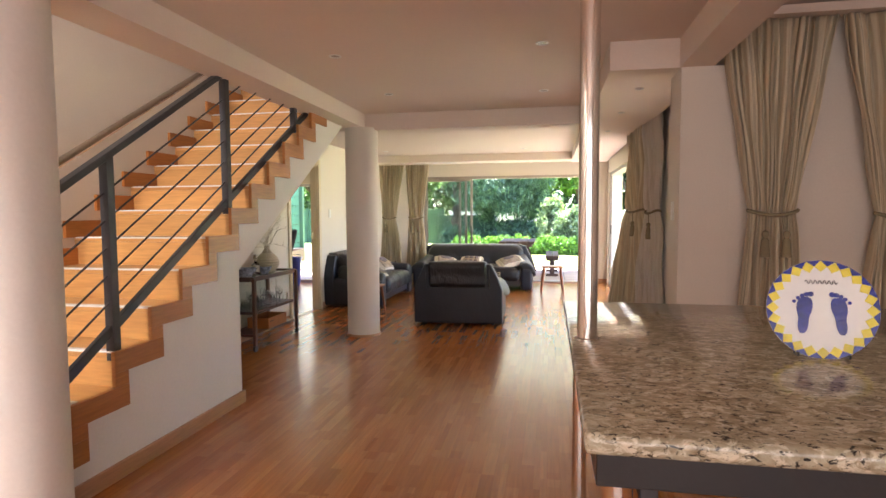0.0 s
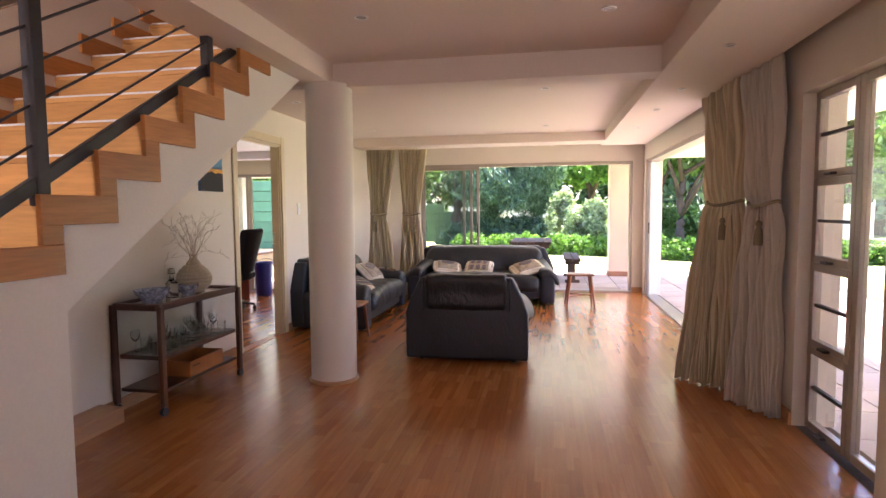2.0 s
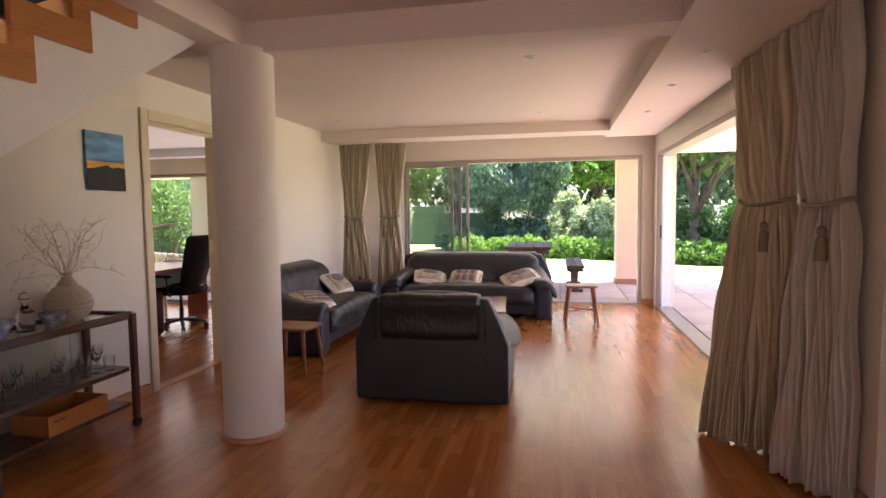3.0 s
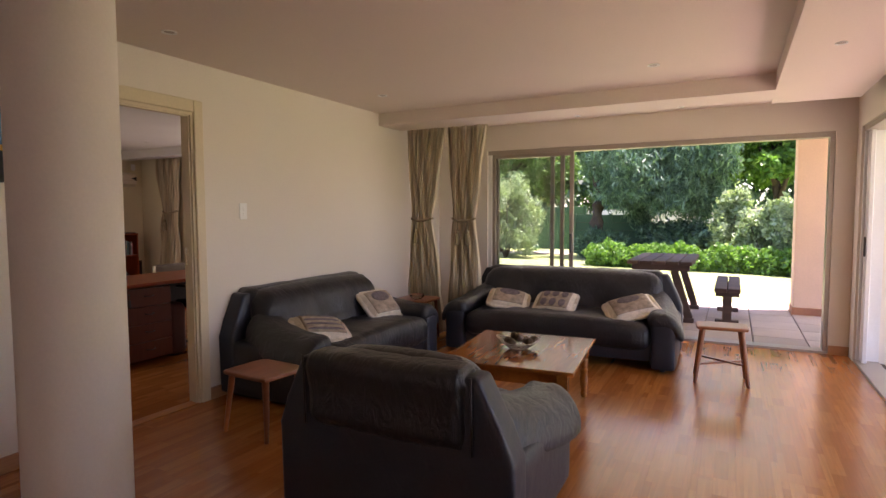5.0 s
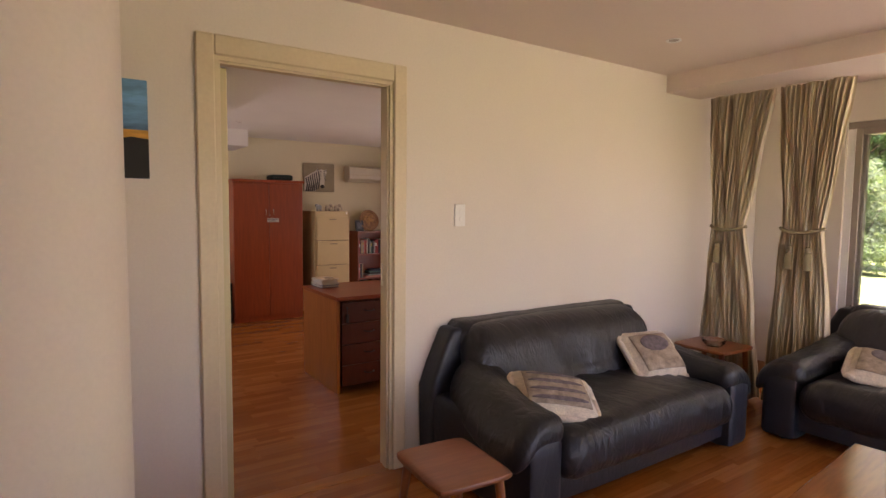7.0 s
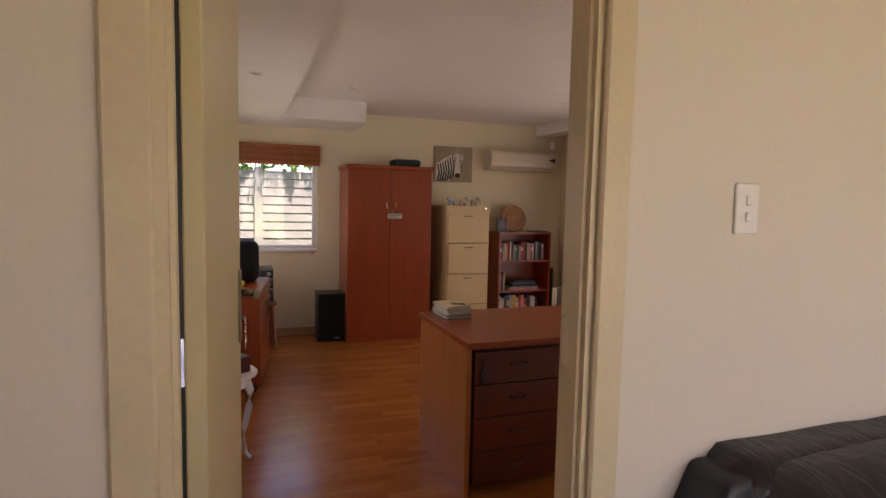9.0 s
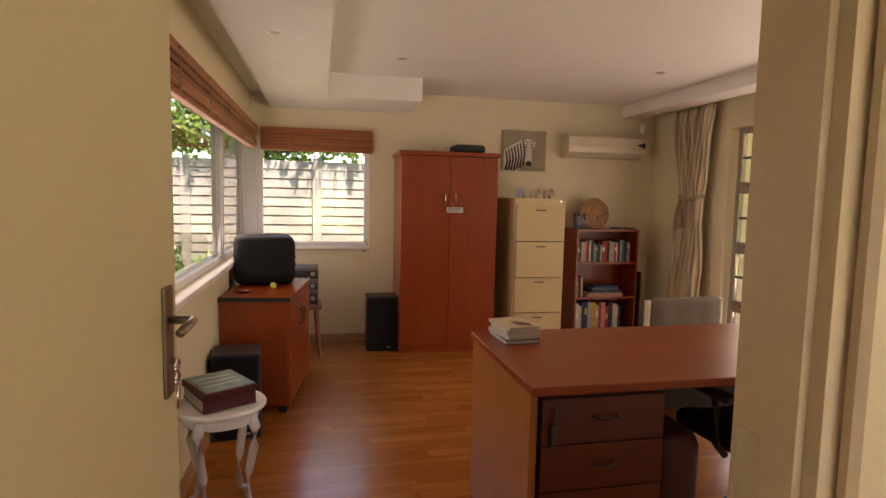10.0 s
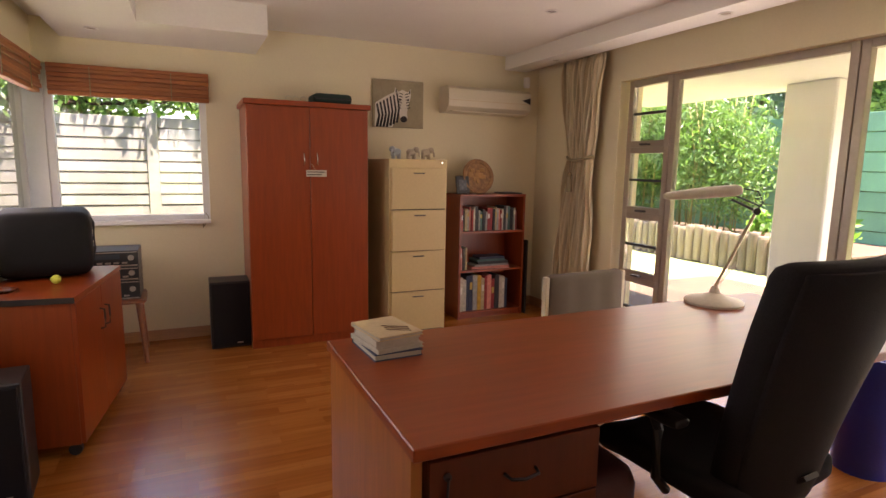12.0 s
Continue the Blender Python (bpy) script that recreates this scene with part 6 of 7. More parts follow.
# bookshelf
bs = thing("bookcase", "low red-brown bookcase half full of books", "bookcase", (-7.42, 9.19, 0))
for r in ((-0.17, -0.315, 0, 0.13, -0.297, 1.04), (-0.17, 0.297, 0, 0.13, 0.315, 1.04)):
    boxes("side", [r], CHERRY, bs, bevel=0.001)
boxes("top", [(-0.17, -0.315, 1.04, 0.135, 0.315, 1.06)], CHERRY, bs, bevel=0.001)
boxes("back", [(-0.17, -0.297, 0.0, -0.16, 0.297, 1.04)], CHERRY, bs)
SHELVES = (0.06, 0.42, 0.75)
for z in SHELVES:
    boxes("shelf", [(-0.16, -0.297, z - 0.018, 0.125, 0.297, z)], CHERRY, bs, bevel=0.001)
boxes("plinth", [(0.09, -0.297, 0.0, 0.105, 0.297, 0.042)], CHERRY, bs)
SPINES = [surface("book_spine", c, 0.5, var=0.15, vscale=30, grain=0.1) for c in ((0.50, 0.47, 0.40), (0.30, 0.31, 0.30), (0.02, 0.03, 0.07), (0.03, 0.03, 0.035), (0.52, 0.30, 0.03), (0.30, 0.03, 0.03), (0.60, 0.22, 0.18), (0.10, 0.05, 0.04), (0.42, 0.34, 0.20), (0.05, 0.13, 0.12))]
LABELS = [surface("spine_label", c, 0.5) for c in ((0.7, 0.68, 0.6), (0.5, 0.36, 0.08))]
rng = random.Random(12)


def shelf_row(z, y0, y1, hmin, hmax, order):
    y, k = y0, 0
    while y < y1:
        t = rng.uniform(0.016, 0.03) if hmax < 0.25 else rng.uniform(0.026, 0.045)
        if y + t > y1:
            break
        h = rng.uniform(hmin, hmax)
        b = book(None, -7.32 + rng.uniform(-0.015, 0.0), y + t / 2, z, t - 0.0015, h, 0.16, SPINES[order[k % len(order)]])
        tagged(b, "upright book with a coloured spine in the bookcase", "book", "shelved books")
        lz = rng.uniform(0.45, 0.7) * h
        if k % 3 == 0:
            boxes("spine_label", [(0.0, -t * 0.33, lz, 0.0008, t * 0.33, lz + h * 0.2)], LABELS[k % 2], b)
        y += t
        k += 1


shelf_row(SHELVES[2], 8.90, 9.47, 0.16, 0.21, [5, 3, 8, 1, 6, 5, 0, 3, 1, 9, 3, 1, 5])
shelf_row(SHELVES[1], 8.90, 8.99, 0.17, 0.24, [6, 3, 8])
shelf_row(SHELVES[0], 8.90, 9.40, 0.26, 0.31, [0, 0, 2, 2, 1, 4, 8, 5, 6, 5, 3])
zz = SHELVES[1]
for k, (w, d, h, c) in enumerate(((0.17, 0.36, 0.022, 6), (0.16, 0.34, 0.016, 1), (0.16, 0.30, 0.025, 3), (0.15, 0.28, 0.018, 9), (0.15, 0.24, 0.02, 2))):
    b = boxes("book", [(-w, -d / 2, 0, 0, d / 2, h)], SPINES[c], bevel=0.0015)
    b.matrix_basis = pose(-7.325, 9.20 + 0.012 * (k % 3), zz, 0, 0, (k * 7) % 9 - 4)
    tagged(b, "flat-lying book in a pile in the bookcase", "book", "shelved books")
    zz += h + 0.0005
cp = thing("carved_plate", "round carved brown wooden plate on the bookcase", "plate")
cp.matrix_basis = pose(-7.42, 9.10, 1.06 + 0.145, 0, 78, 0)
bm = bmesh.new()
lathe(bm, [(0.0, 0.0), (0.145, 0.0), (0.15, 0.01), (0.145, 0.018), (0.118, 0.016), (0.112, 0.010), (0.0, 0.010)], 40)
part("disc", bm, TERRA, cp, smooth="auto")
rng2 = random.Random(3)
relief = surface("plate_relief", (0.42, 0.22, 0.07), 0.45, var=0.2)
for k in range(12):
    a, r = rng2.uniform(0, 6.28), rng2.uniform(0.015, 0.08)
    bm = bmesh.new()
    puffy(bm, (r * math.cos(a), r * math.sin(a), 0.012), (rng2.uniform(0.02, 0.05), rng2.uniform(0.02, 0.05), 0.008), 0.004, 5)
    part("relief", bm, relief, cp, smooth=True)
pf = thing("photo_frame", "small dark framed photograph on the bookcase", "photo frame", (-7.38, 8.945, 1.06))
pf.matrix_basis = pose(-7.38, 8.945, 1.06, 0, -12, 0)
boxes("frame", [(-0.008, -0.06, 0.0, 0.008, 0.06, 0.15)], BLACK, pf, bevel=0.002)
boxes("photo", [(0.008, -0.035, 0.03, 0.0095, 0.035, 0.12)], surface("photo_grey", (0.10, 0.11, 0.13), 0.3, var=0.5, vscale=40), pf)
fl = boxes("folder", [(-0.10, -0.09, 0, 0.08, 0.09, 0.012)], BLACK, bevel=0.003)
fl.matrix_basis = pose(-7.40, 9.40, 1.06)
tagged(fl, "flat black folder on top of the bookcase", "folder")

# air conditioner
ac = thing("air_conditioner", "cream wall-mounted air conditioner with a dark corner sticker", "air conditioner", (XO, 9.205, 1.838))
bm = bmesh.new()
prism(bm, [(0.0, -0.105), (0.0, 0.105), (0.15, 0.105), (0.185, 0.08), (0.195, 0.0), (0.185, -0.06), (0.13, -0.10)], "y", -0.395, 0.395)
part("body", bm, ACWHITE, ac)
boxes("louvre", [(0.12, -0.36, -0.101, 0.185, 0.36, -0.094)], ACWHITE, ac)
boxes("seam", [(0.19, -0.39, -0.012, 0.1965, 0.39, -0.009)], FILING, ac)
bm = bmesh.new()
prism(bm, [(0.30, 0.02), (0.385, 0.045), (0.385, -0.01)], "x", 0.194, 0.1975)
part("sticker", bm, BLACK, ac)

# zebra picture
zb = thing("zebra_canvas", "square canvas print of a zebra's head", "picture", (XO, 8.437, 1.78))
boxes("canvas", [(0, -0.217, -0.187, 0.025, 0.217, 0.187)], surface("canvas_olive", (0.34, 0.29, 0.19), 0.8, var=0.15, vscale=6), zb, bevel=0.002)
ZW, ZB = surface("zebra_white", (0.72, 0.68, 0.60), 0.8), surface("zebra_black", (0.02, 0.018, 0.018), 0.8)
bm = bmesh.new()
prism(bm, [(-0.203, -0.185), (-0.198, 0.0), (-0.115, 0.055), (-0.04, 0.092), (-0.028, 0.13), (-0.006, 0.097), (0.03, 0.115), (0.078, 0.097), (0.103, 0.125), (0.106, 0.068), (0.09, 0.01), (0.073, -0.062), (0.078, -0.11), (0.05, -0.145), (0.017, -0.125), (0.008, -0.075), (-0.022, -0.13), (-0.055, -0.185)], "x", 0.0245, 0.0265)
part("head", bm, ZW, zb)
for k in range(7):
    t = k / 6
    x0, zt3 = -0.192 + 0.17 * t, -0.01 + 0.095 * t
    zb3 = -0.185 + 0.085 * max(t - 0.55, 0)
    bm = bmesh.new()
    w = 0.014 - 0.003 * t
    prism(bm, [(x0, zt3), (x0 + w, zt3 + 0.008), (x0 + w + 0.022, (zt3 + zb3) / 2), (x0 + w + 0.006, zb3), (x0 - 0.004, zb3), (x0 + 0.018, (zt3 + zb3) / 2)], "x", 0.0262, 0.0275)
    part("stripe", bm, ZB, zb)
for k in range(6):
    z = 0.082 - 0.022 * k
    for sx in (-1, 1):
        bm = bmesh.new()
        x0 = 0.045 + sx * (0.010 + 0.003 * k)
        prism(bm, [(x0, z), (x0 + sx * 0.030, z + 0.010), (x0 + sx * 0.030, z + 0.002), (x0, z - 0.007)], "x", 0.0262, 0.0275)
        part("stripe", bm, ZB, zb)
for x0, z0, rx2, rz2 in ((0.045, -0.118, 0.030, 0.026), (0.012, 0.035, 0.010, 0.007), (0.082, 0.035, 0.008, 0.006), (-0.022, 0.103, 0.006, 0.016), (0.095, 0.10, 0.005, 0.016)):
    bm = bmesh.new()
    prism(bm, [(x0 + rx2 * math.cos(a), z0 + rz2 * math.sin(a)) for a in np.linspace(0, 5.8, 13)], "x", 0.0264, 0.028)
    part("marking", bm, ZB, zb)

# cabinet, television, radio
cb = thing("low_cabinet", "red-brown low cabinet on castors below the window", "cabinet", (-6.31, 6.23, 0), -7)
boxes("carcass", [(-0.39, -0.20, 0.055, 0.38, 0.19, 0.69)], CHERRY, cb, bevel=0.001)
boxes("top", [(-0.40, -0.205, 0.69, 0.39, 0.21, 0.715)], CHERRYTOP, cb, "red-brown top with a dark edge", bevel=0.001)
boxes("top_edge", [(0.39, -0.205, 0.69, 0.394, 0.21, 0.715)], BLACK, cb)
for x0, x1 in ((-0.388, -0.006), (-0.002, 0.378)):
    dr = boxes("door", [(x0, 0.19, 0.06, x1, 0.208, 0.685)], CHERRY, cb, bevel=0.001)
    bm = bmesh.new()
    xx = x1 - 0.04 if x0 < -0.1 else x0 + 0.04
    tube(bm, [(xx, 0.208, 0.58), (xx, 0.228, 0.575), (xx, 0.23, 0.53), (xx, 0.228, 0.485), (xx, 0.208, 0.48)], 0.005, 6)
    part("handle", bm, STEEL, dr, smooth=True)
for x in (-0.36, 0.35):
    for y in (-0.17, 0.16):
        bm = bmesh.new()
        rod(bm, (x - 0.012, y, 0.027), (x + 0.012, y, 0.027), 0.027, seg=14)
        rod(bm, (x, y, 0.03), (x, y, 0.056), 0.008, seg=8)
        part("castor", bm, BLACK, cb, smooth="auto")
TVBLACK = surface("matt_black_plastic", (0.006, 0.006, 0.007), 0.55, var=0.15, grain=0.06, bump=0.03)
TVBLACK.node_tree.nodes["Principled BSDF"].inputs["Specular IOR Level"].default_value = 0.2
tv = thing("television", "small old black television seen from its back", "television", (-6.50, 6.19, 0.715), 8)
bm = bmesh.new()
puffy(bm, (0, 0, 0.165), (0.34, 0.40, 0.325), 0.055, 10, lambda co, p: Vector((co.x, co.y * (1 - 0.05 * max(p.x, 0)), co.z * (1 - 0.05 * max(p.x, 0)))))
part("case", bm, TVBLACK, tv, smooth=True)
bm = bmesh.new()
tube(bm, [(-0.13, 0.19, 0.04), (-0.13, 0.206, 0.10), (-0.13, 0.206, 0.24), (-0.13, 0.17, 0.32), (-0.13, -0.17, 0.32)], 0.008, 8)
part("rim", bm, BLACK, tv, "rounded rim round the screen", smooth=True)
for z in (0.12, 0.17):
    boxes("side_grille", [(-0.05, 0.197, z, 0.06, 0.203, z + 0.02)], STEEL, tv)
bm = bmesh.new()
bmesh.ops.create_icosphere(bm, subdivisions=2, radius=0.022)
ball = part("tennis_ball", bm, surface("ball_felt", (0.55, 0.60, 0.08), 0.9), smooth=True)
ball.matrix_basis = pose(-6.23, 6.27, 0.737)
tagged(ball, "small yellow-green ball on the cabinet", "ball")
bm = bmesh.new()
lathe(bm, [(0.0, 0), (0.04, 0), (0.055, 0.012), (0.05, 0.012), (0.038, 0.004), (0, 0.004)], 20)
ash = part("trinket_dish", bm, CRYSTAL, smooth="auto")
ash.matrix_basis = pose(-6.10, 6.10, 0.715)
tagged(ash, "small glass trinket dish on the cabinet", "dish")

stool((-7.27, 6.40, 0), 3, 0.42, (0.38, 0.34), STOOLWOOD, "wooden stool carrying a stereo in the office corner", "stereo_stool", False, 0.03)
hf = thing("stereo", "stacked black stereo unit on a stool", "stereo", (-7.27, 6.39, 0.42))
for k, (h, z) in enumerate(((0.12, 0.0), (0.085, 0.122), (0.10, 0.21))):
    u = boxes("unit", [(-0.15, -0.15, z, 0.14, 0.15, z + h)], BLACK, hf, bevel=0.004)
    for j in range(5):
        boxes("button", [(0.14, -0.12 + 0.045 * j, z + 0.02, 0.145, -0.09 + 0.045 * j, z + 0.03)], ALU, u)
    boxes("trim_strip", [(0.14, -0.145, z + 0.004, 0.1415, 0.145, z + 0.012), (0.14, -0.145, z + h - 0.012, 0.1415, 0.145, z + h - 0.006)], ALU, u, "thin silver trim lines")
    boxes("display", [(0.14, -0.12, z + h * 0.5, 0.1425, 0.05, z + h * 0.8)], surface("display_grey", (0.06, 0.08, 0.10), 0.2), u)
    bm = bmesh.new()
    lathe(bm, [(0.018, 0), (0.016, 0.014), (0, 0.014)], 14, m=pose(0.14, 0.11, z + h * 0.55, 0, 90, 0))
    part("knob", bm, ALU, u, smooth="auto")


def speaker(x, y, w, d, h, turn, label):
    s = thing("loudspeaker", label, "loudspeaker", (x, y, 0), turn, group="loudspeakers")
    boxes("cabinet", [(-d / 2, -w / 2, 0, d / 2, w / 2, h)], BLACK, s, bevel=0.004)
    boxes("grille", [(d / 2, -w / 2 + 0.012, 0.015, d / 2 + 0.010, w / 2 - 0.012, h - 0.012)], BLACKCLOTH, s, "black cloth grille", bevel=0.004)
    boxes("badge", [(d / 2 + 0.010, 0.03, 0.03, d / 2 + 0.012, 0.07, 0.04)], ALU, s)


speaker(-7.34, 7.085, 0.27, 0.22, 0.47, 0, "black loudspeaker standing beside the cupboard")
speaker(-5.70, 6.12, 0.25, 0.22, 0.47, 5, "black loudspeaker standing beside the low cabinet")


def white_table():
    t = thing("white_side_table", "small round white table with curved cabriole legs", "side table", (-4.92, 6.17, 0), 20)
    bm = bmesh.new()
    lathe(bm, [(0.0, 0.435), (0.165, 0.435), (0.178, 0.442), (0.18, 0.452), (0.172, 0.46), (0.0, 0.46)], 36)
    part("top", bm, WHITEPAINT, t, smooth="auto")
    bm = bmesh.new()
    lathe(bm, [(0.145, 0.39), (0.15, 0.435), (0.135, 0.435), (0.13, 0.39)], 36)
    part("apron", bm, WHITEPAINT, t, smooth="auto")
    for k in range(4):
        a = math.pi / 4 + k * math.pi / 2
        c, s = math.cos(a), math.sin(a)
        bm = bmesh.new()
        pts = [(0.13, 0.43), (0.155, 0.37), (0.15, 0.29), (0.125, 0.18), (0.115, 0.09), (0.13, 0.03), (0.155, 0.012)]
        tube(bm, [(r * c, r * s, z) for r, z in pts], lambda u: 0.024 - 0.016 * u if u < 0.85 else 0.012, 10)
        part("leg", bm, WHITEPAINT, t, smooth=True)


white_table()
stack(-4.93, 6.16, 0.46, 208, [(0.22, 0.17, 0.005), (0.25, 0.21, 0.05)], [PAPER, MAROON], "large book piled on the white table")

bk = thing("picture_book", "green picture book lying on the maroon book", "book", group="stacked books")
bk.matrix_basis = pose(-4.93, 6.16, 0.5165, 0, 0, 33)
boxes("cover", [(-0.125, -0.105, 0, 0.125, 0.105, 0.028)], MAROON, bk, bevel=0.002)
boxes("cover_picture", [(-0.12, -0.10, 0.028, 0.12, 0.10, 0.0295)], GREENCARD, bk, "dark green printed cover")
for k in range(3):
    boxes("cover_line", [(-0.06 + 0.05 * k, -0.08, 0.0295, -0.053 + 0.05 * k, 0.07, 0.0302)], PAPER, bk)

# blue bin
bn = thing("waste_bin", "bright blue plastic bin beside the desk", "bin", (-4.50, 9.50, 0))
bm = bmesh.new()
lathe(bm, [(0.0, 0.0), (0.115, 0.0), (0.145, 0.50), (0.155, 0.50), (0.155, 0.53), (0.14, 0.53), (0.11, 0.012), (0.0, 0.012)], 28)
part("tub", bm, BLUEPLASTIC, bn, smooth="auto")
bm = bmesh.new()
tube(bm, [(0.152 * math.cos(a), 0.152 * math.sin(a), 0.52 + 0.05 * math.sin(a)) for a in np.linspace(0, 3.14, 13)], 0.004, 6)
part("handle", bm, BLACK, bn, smooth=True)


# roman blinds over the corner window
def blind(axis, a, b, fixed, label):
    bl = thing("roman_blind", label, "blind", group="bamboo blinds")
    mat = BLINDWOOD if axis == "x" else BLINDWOOD_Y
    for k in range(7):
        d = 0.012 + 0.006 * (k % 3)
        z = 1.895 - 0.028 * k
        lo, hi = fixed, fixed + d + (0.05 if k in (0, 1) else 0.035)
        r = (a, lo, z - 0.027, b, hi, z) if axis == "x" else (lo, a, z - 0.027, hi, b, z)
        boxes("fold", [r], mat, bl, bevel=0.004)
    for k in range(1 + int(abs(b - a) / 0.6)):
        q = a + (b - a) * (k + 0.5) / (1 + int(abs(b - a) / 0.6))
        bm = bmesh.new()
        p = (q, fixed + 0.066) if axis == "x" else (fixed + 0.066, q)
        rod(bm, (p[0], p[1], 1.70), (p[0], p[1], 1.88), 0.003, seg=6)
        part("cord", bm, CORD, bl)
    return bl


blind("x", -7.52, -4.60, YO0, "rolled-up reddish bamboo blind above the long window")
blind("y", 6.06, 7.01, XO, "rolled-up reddish bamboo blind above the corner window")
bm = bmesh.new()
tube(bm, [(XO + 0.012, 6.955 + 0.02 * math.sin(k * 0.5), 0.92 - 0.012 * k + (0.03 * max(k - 9, 0))) for k in range(13)], 0.003, 6)
cord = part("blind_cord", bm, CORD, smooth=True)
tagged(cord, "loose brown blind cord hanging below the window", "cord")
bm = bmesh.new()
tube(bm, [(-4.76, 5.99, 0.90), (-4.76, 6.0, 0.80), (-4.75, 6.0, 0.70), (-4.71, 6.0, 0.66), (-4.67, 6.0, 0.70), (-4.66, 6.0, 0.86)], 0.004, 6)
cord2 = part("blind_cord", bm, CORD, smooth=True)
tagged(cord2, "pale blind cord looped at the long window", "cord")
sen = thing("alarm_sensor", "small white alarm sensor high in the office corner", "sensor", (-7.52, 9.62, 2.03), -20)
bm = bmesh.new()
puffy(bm, (0, 0, 0), (0.05, 0.055, 0.09), 0.012, 5)
part("housing", bm, WHITEPAINT, sen, smooth="auto")
nb = thing("wire_pad", "tall black spiral-bound pad beside the bookcase", "pad", (-7.40, 9.535, 0))
boxes("cover", [(-0.10, -0.008, 0, 0.12, 0.008, 0.66)], BLACK, nb, bevel=0.002)
bm = bmesh.new()
for k in range(30):
    tube(bm, [(0.12 + 0.009 * math.cos(a), 0.009 * math.sin(a), 0.03 + 0.021 * k) for a in np.linspace(0, 6.28, 7)], 0.0015, 4)
part("spiral", bm, BLACK, nb)

# ---- garden ----
def leaf_cloud(name, blobs, count, size, mat, parent, seed, droop=0.3, shell=0.55, narrow=0.45):
    """Many small leaves, spread through uneven clumps."""
    g = np.random.default_rng(seed)
    vol = np.array([b[3] * b[4] * b[5] for b in blobs]) ** 0.7
    pick = g.choice(len(blobs), count, p=vol / vol.sum())
    b = np.array(blobs)[pick]
    d = g.normal(size=(count, 3))
    d /= np.linalg.norm(d, axis=1)[:, None]
    r = shell + (1 - shell) * g.random(count) ** 0.6
    lump = 1 + 0.22 * np.sin(5 * d[:, 0] + pick) * np.sin(6 * d[:, 2] + 2 * pick) + 0.12 * np.sin(13 * d[:, 1] + pick)
    c = b[:, :3] + d * b[:, 3:] * (r * lump)[:, None]
    a = g.normal(size=(count, 3))
    a[:, 2] -= droop
    a /= np.linalg.norm(a, axis=1)[:, None]
    w = np.cross(a, g.normal(size=(count, 3)))
    w /= np.linalg.norm(w, axis=1)[:, None]
    s = size * (0.6 + 0.8 * g.random(count))[:, None]
    n = np.cross(a, w)
    p0, p1, p2, p3 = c - a * s * 0.5, c + w * s * narrow * 0.5 + n * s * 0.08, c + a * s * 0.5, c - w * s * narrow * 0.5 + n * s * 0.08
    v = np.stack([p0, p1, p2, p3], 1).reshape(-1, 3)
    me = bpy.data.meshes.new(name)
    me.vertices.add(4 * count)
    me.vertices.foreach_set("co", v.ravel())
    me.loops.add(4 * count)
    me.loops.foreach_set("vertex_index", np.arange(4 * count))
    me.polygons.add(count)
    me.polygons.foreach_set("loop_start", np.arange(0, 4 * count, 4))
    me.polygons.foreach_set("loop_total", np.full(count, 4))
    me.update(calc_edges=True)
    me.materials.append(mat)
    ob = new(name, me)
    ob.parent = parent
    return ob


def clumps(c, r, n, k, seed):
    rng = random.Random(seed)
    out = []
    for _ in range(n):
        a, e, t = rng.uniform(0, 6.28), rng.uniform(-0.9, 1.3), rng.uniform(0.35, 0.85)
        out.append((c[0] + r[0] * t * math.cos(a) * math.cos(e), c[1] + r[1] * t * math.sin(a) * math.cos(e), c[2] + r[2] * t * math.sin(e), r[0] * k * rng.uniform(0.7, 1.3), r[1] * k * rng.uniform(0.7, 1.3), r[2] * k * rng.uniform(0.7, 1.3)))
    return out


def tree(label, foot, h, r, crown_c, crown_r, n, size, mat, seed, forks=5, droop=0.5, narrow=0.4, k=0.36, blobs=26):
    t = thing("tree", label, "tree", (foot[0], foot[1], -0.09))
    rng = random.Random(seed)
    bm = bmesh.new()
    pts = [(0.05 * math.sin(2.1 * j), 0.05 * math.cos(1.7 * j), h * j / 8) for j in range(9)]
    tube(bm, pts, lambda u: r * (1.25 - 0.7 * u), 12)
    part("trunk", bm, BARK, t, "rough dark bark", smooth=True)
    for f in range(forks):
        a = 6.28 * f / forks + rng.uniform(-0.4, 0.4)
        bm = bmesh.new()
        p = Vector((0, 0, h * rng.uniform(0.45, 0.95)))
        e = Vector((crown_c[0] + crown_r[0] * 0.7 * math.cos(a), crown_c[1] + crown_r[1] * 0.7 * math.sin(a), crown_c[2] + crown_r[2] * rng.uniform(-0.2, 0.6)))
        tube(bm, [p, p.lerp(e, 0.35) + Vector((0, 0, 0.25)), p.lerp(e, 0.7) + Vector((0, 0, 0.2)), e], lambda u: r * (0.5 - 0.4 * u), 8)
        part("limb", bm, BARK, t, smooth=True)
    leaf_cloud("crown", clumps(crown_c, crown_r, blobs, k, seed), n, size, mat, t, seed, droop, 0.12, narrow)
    return t


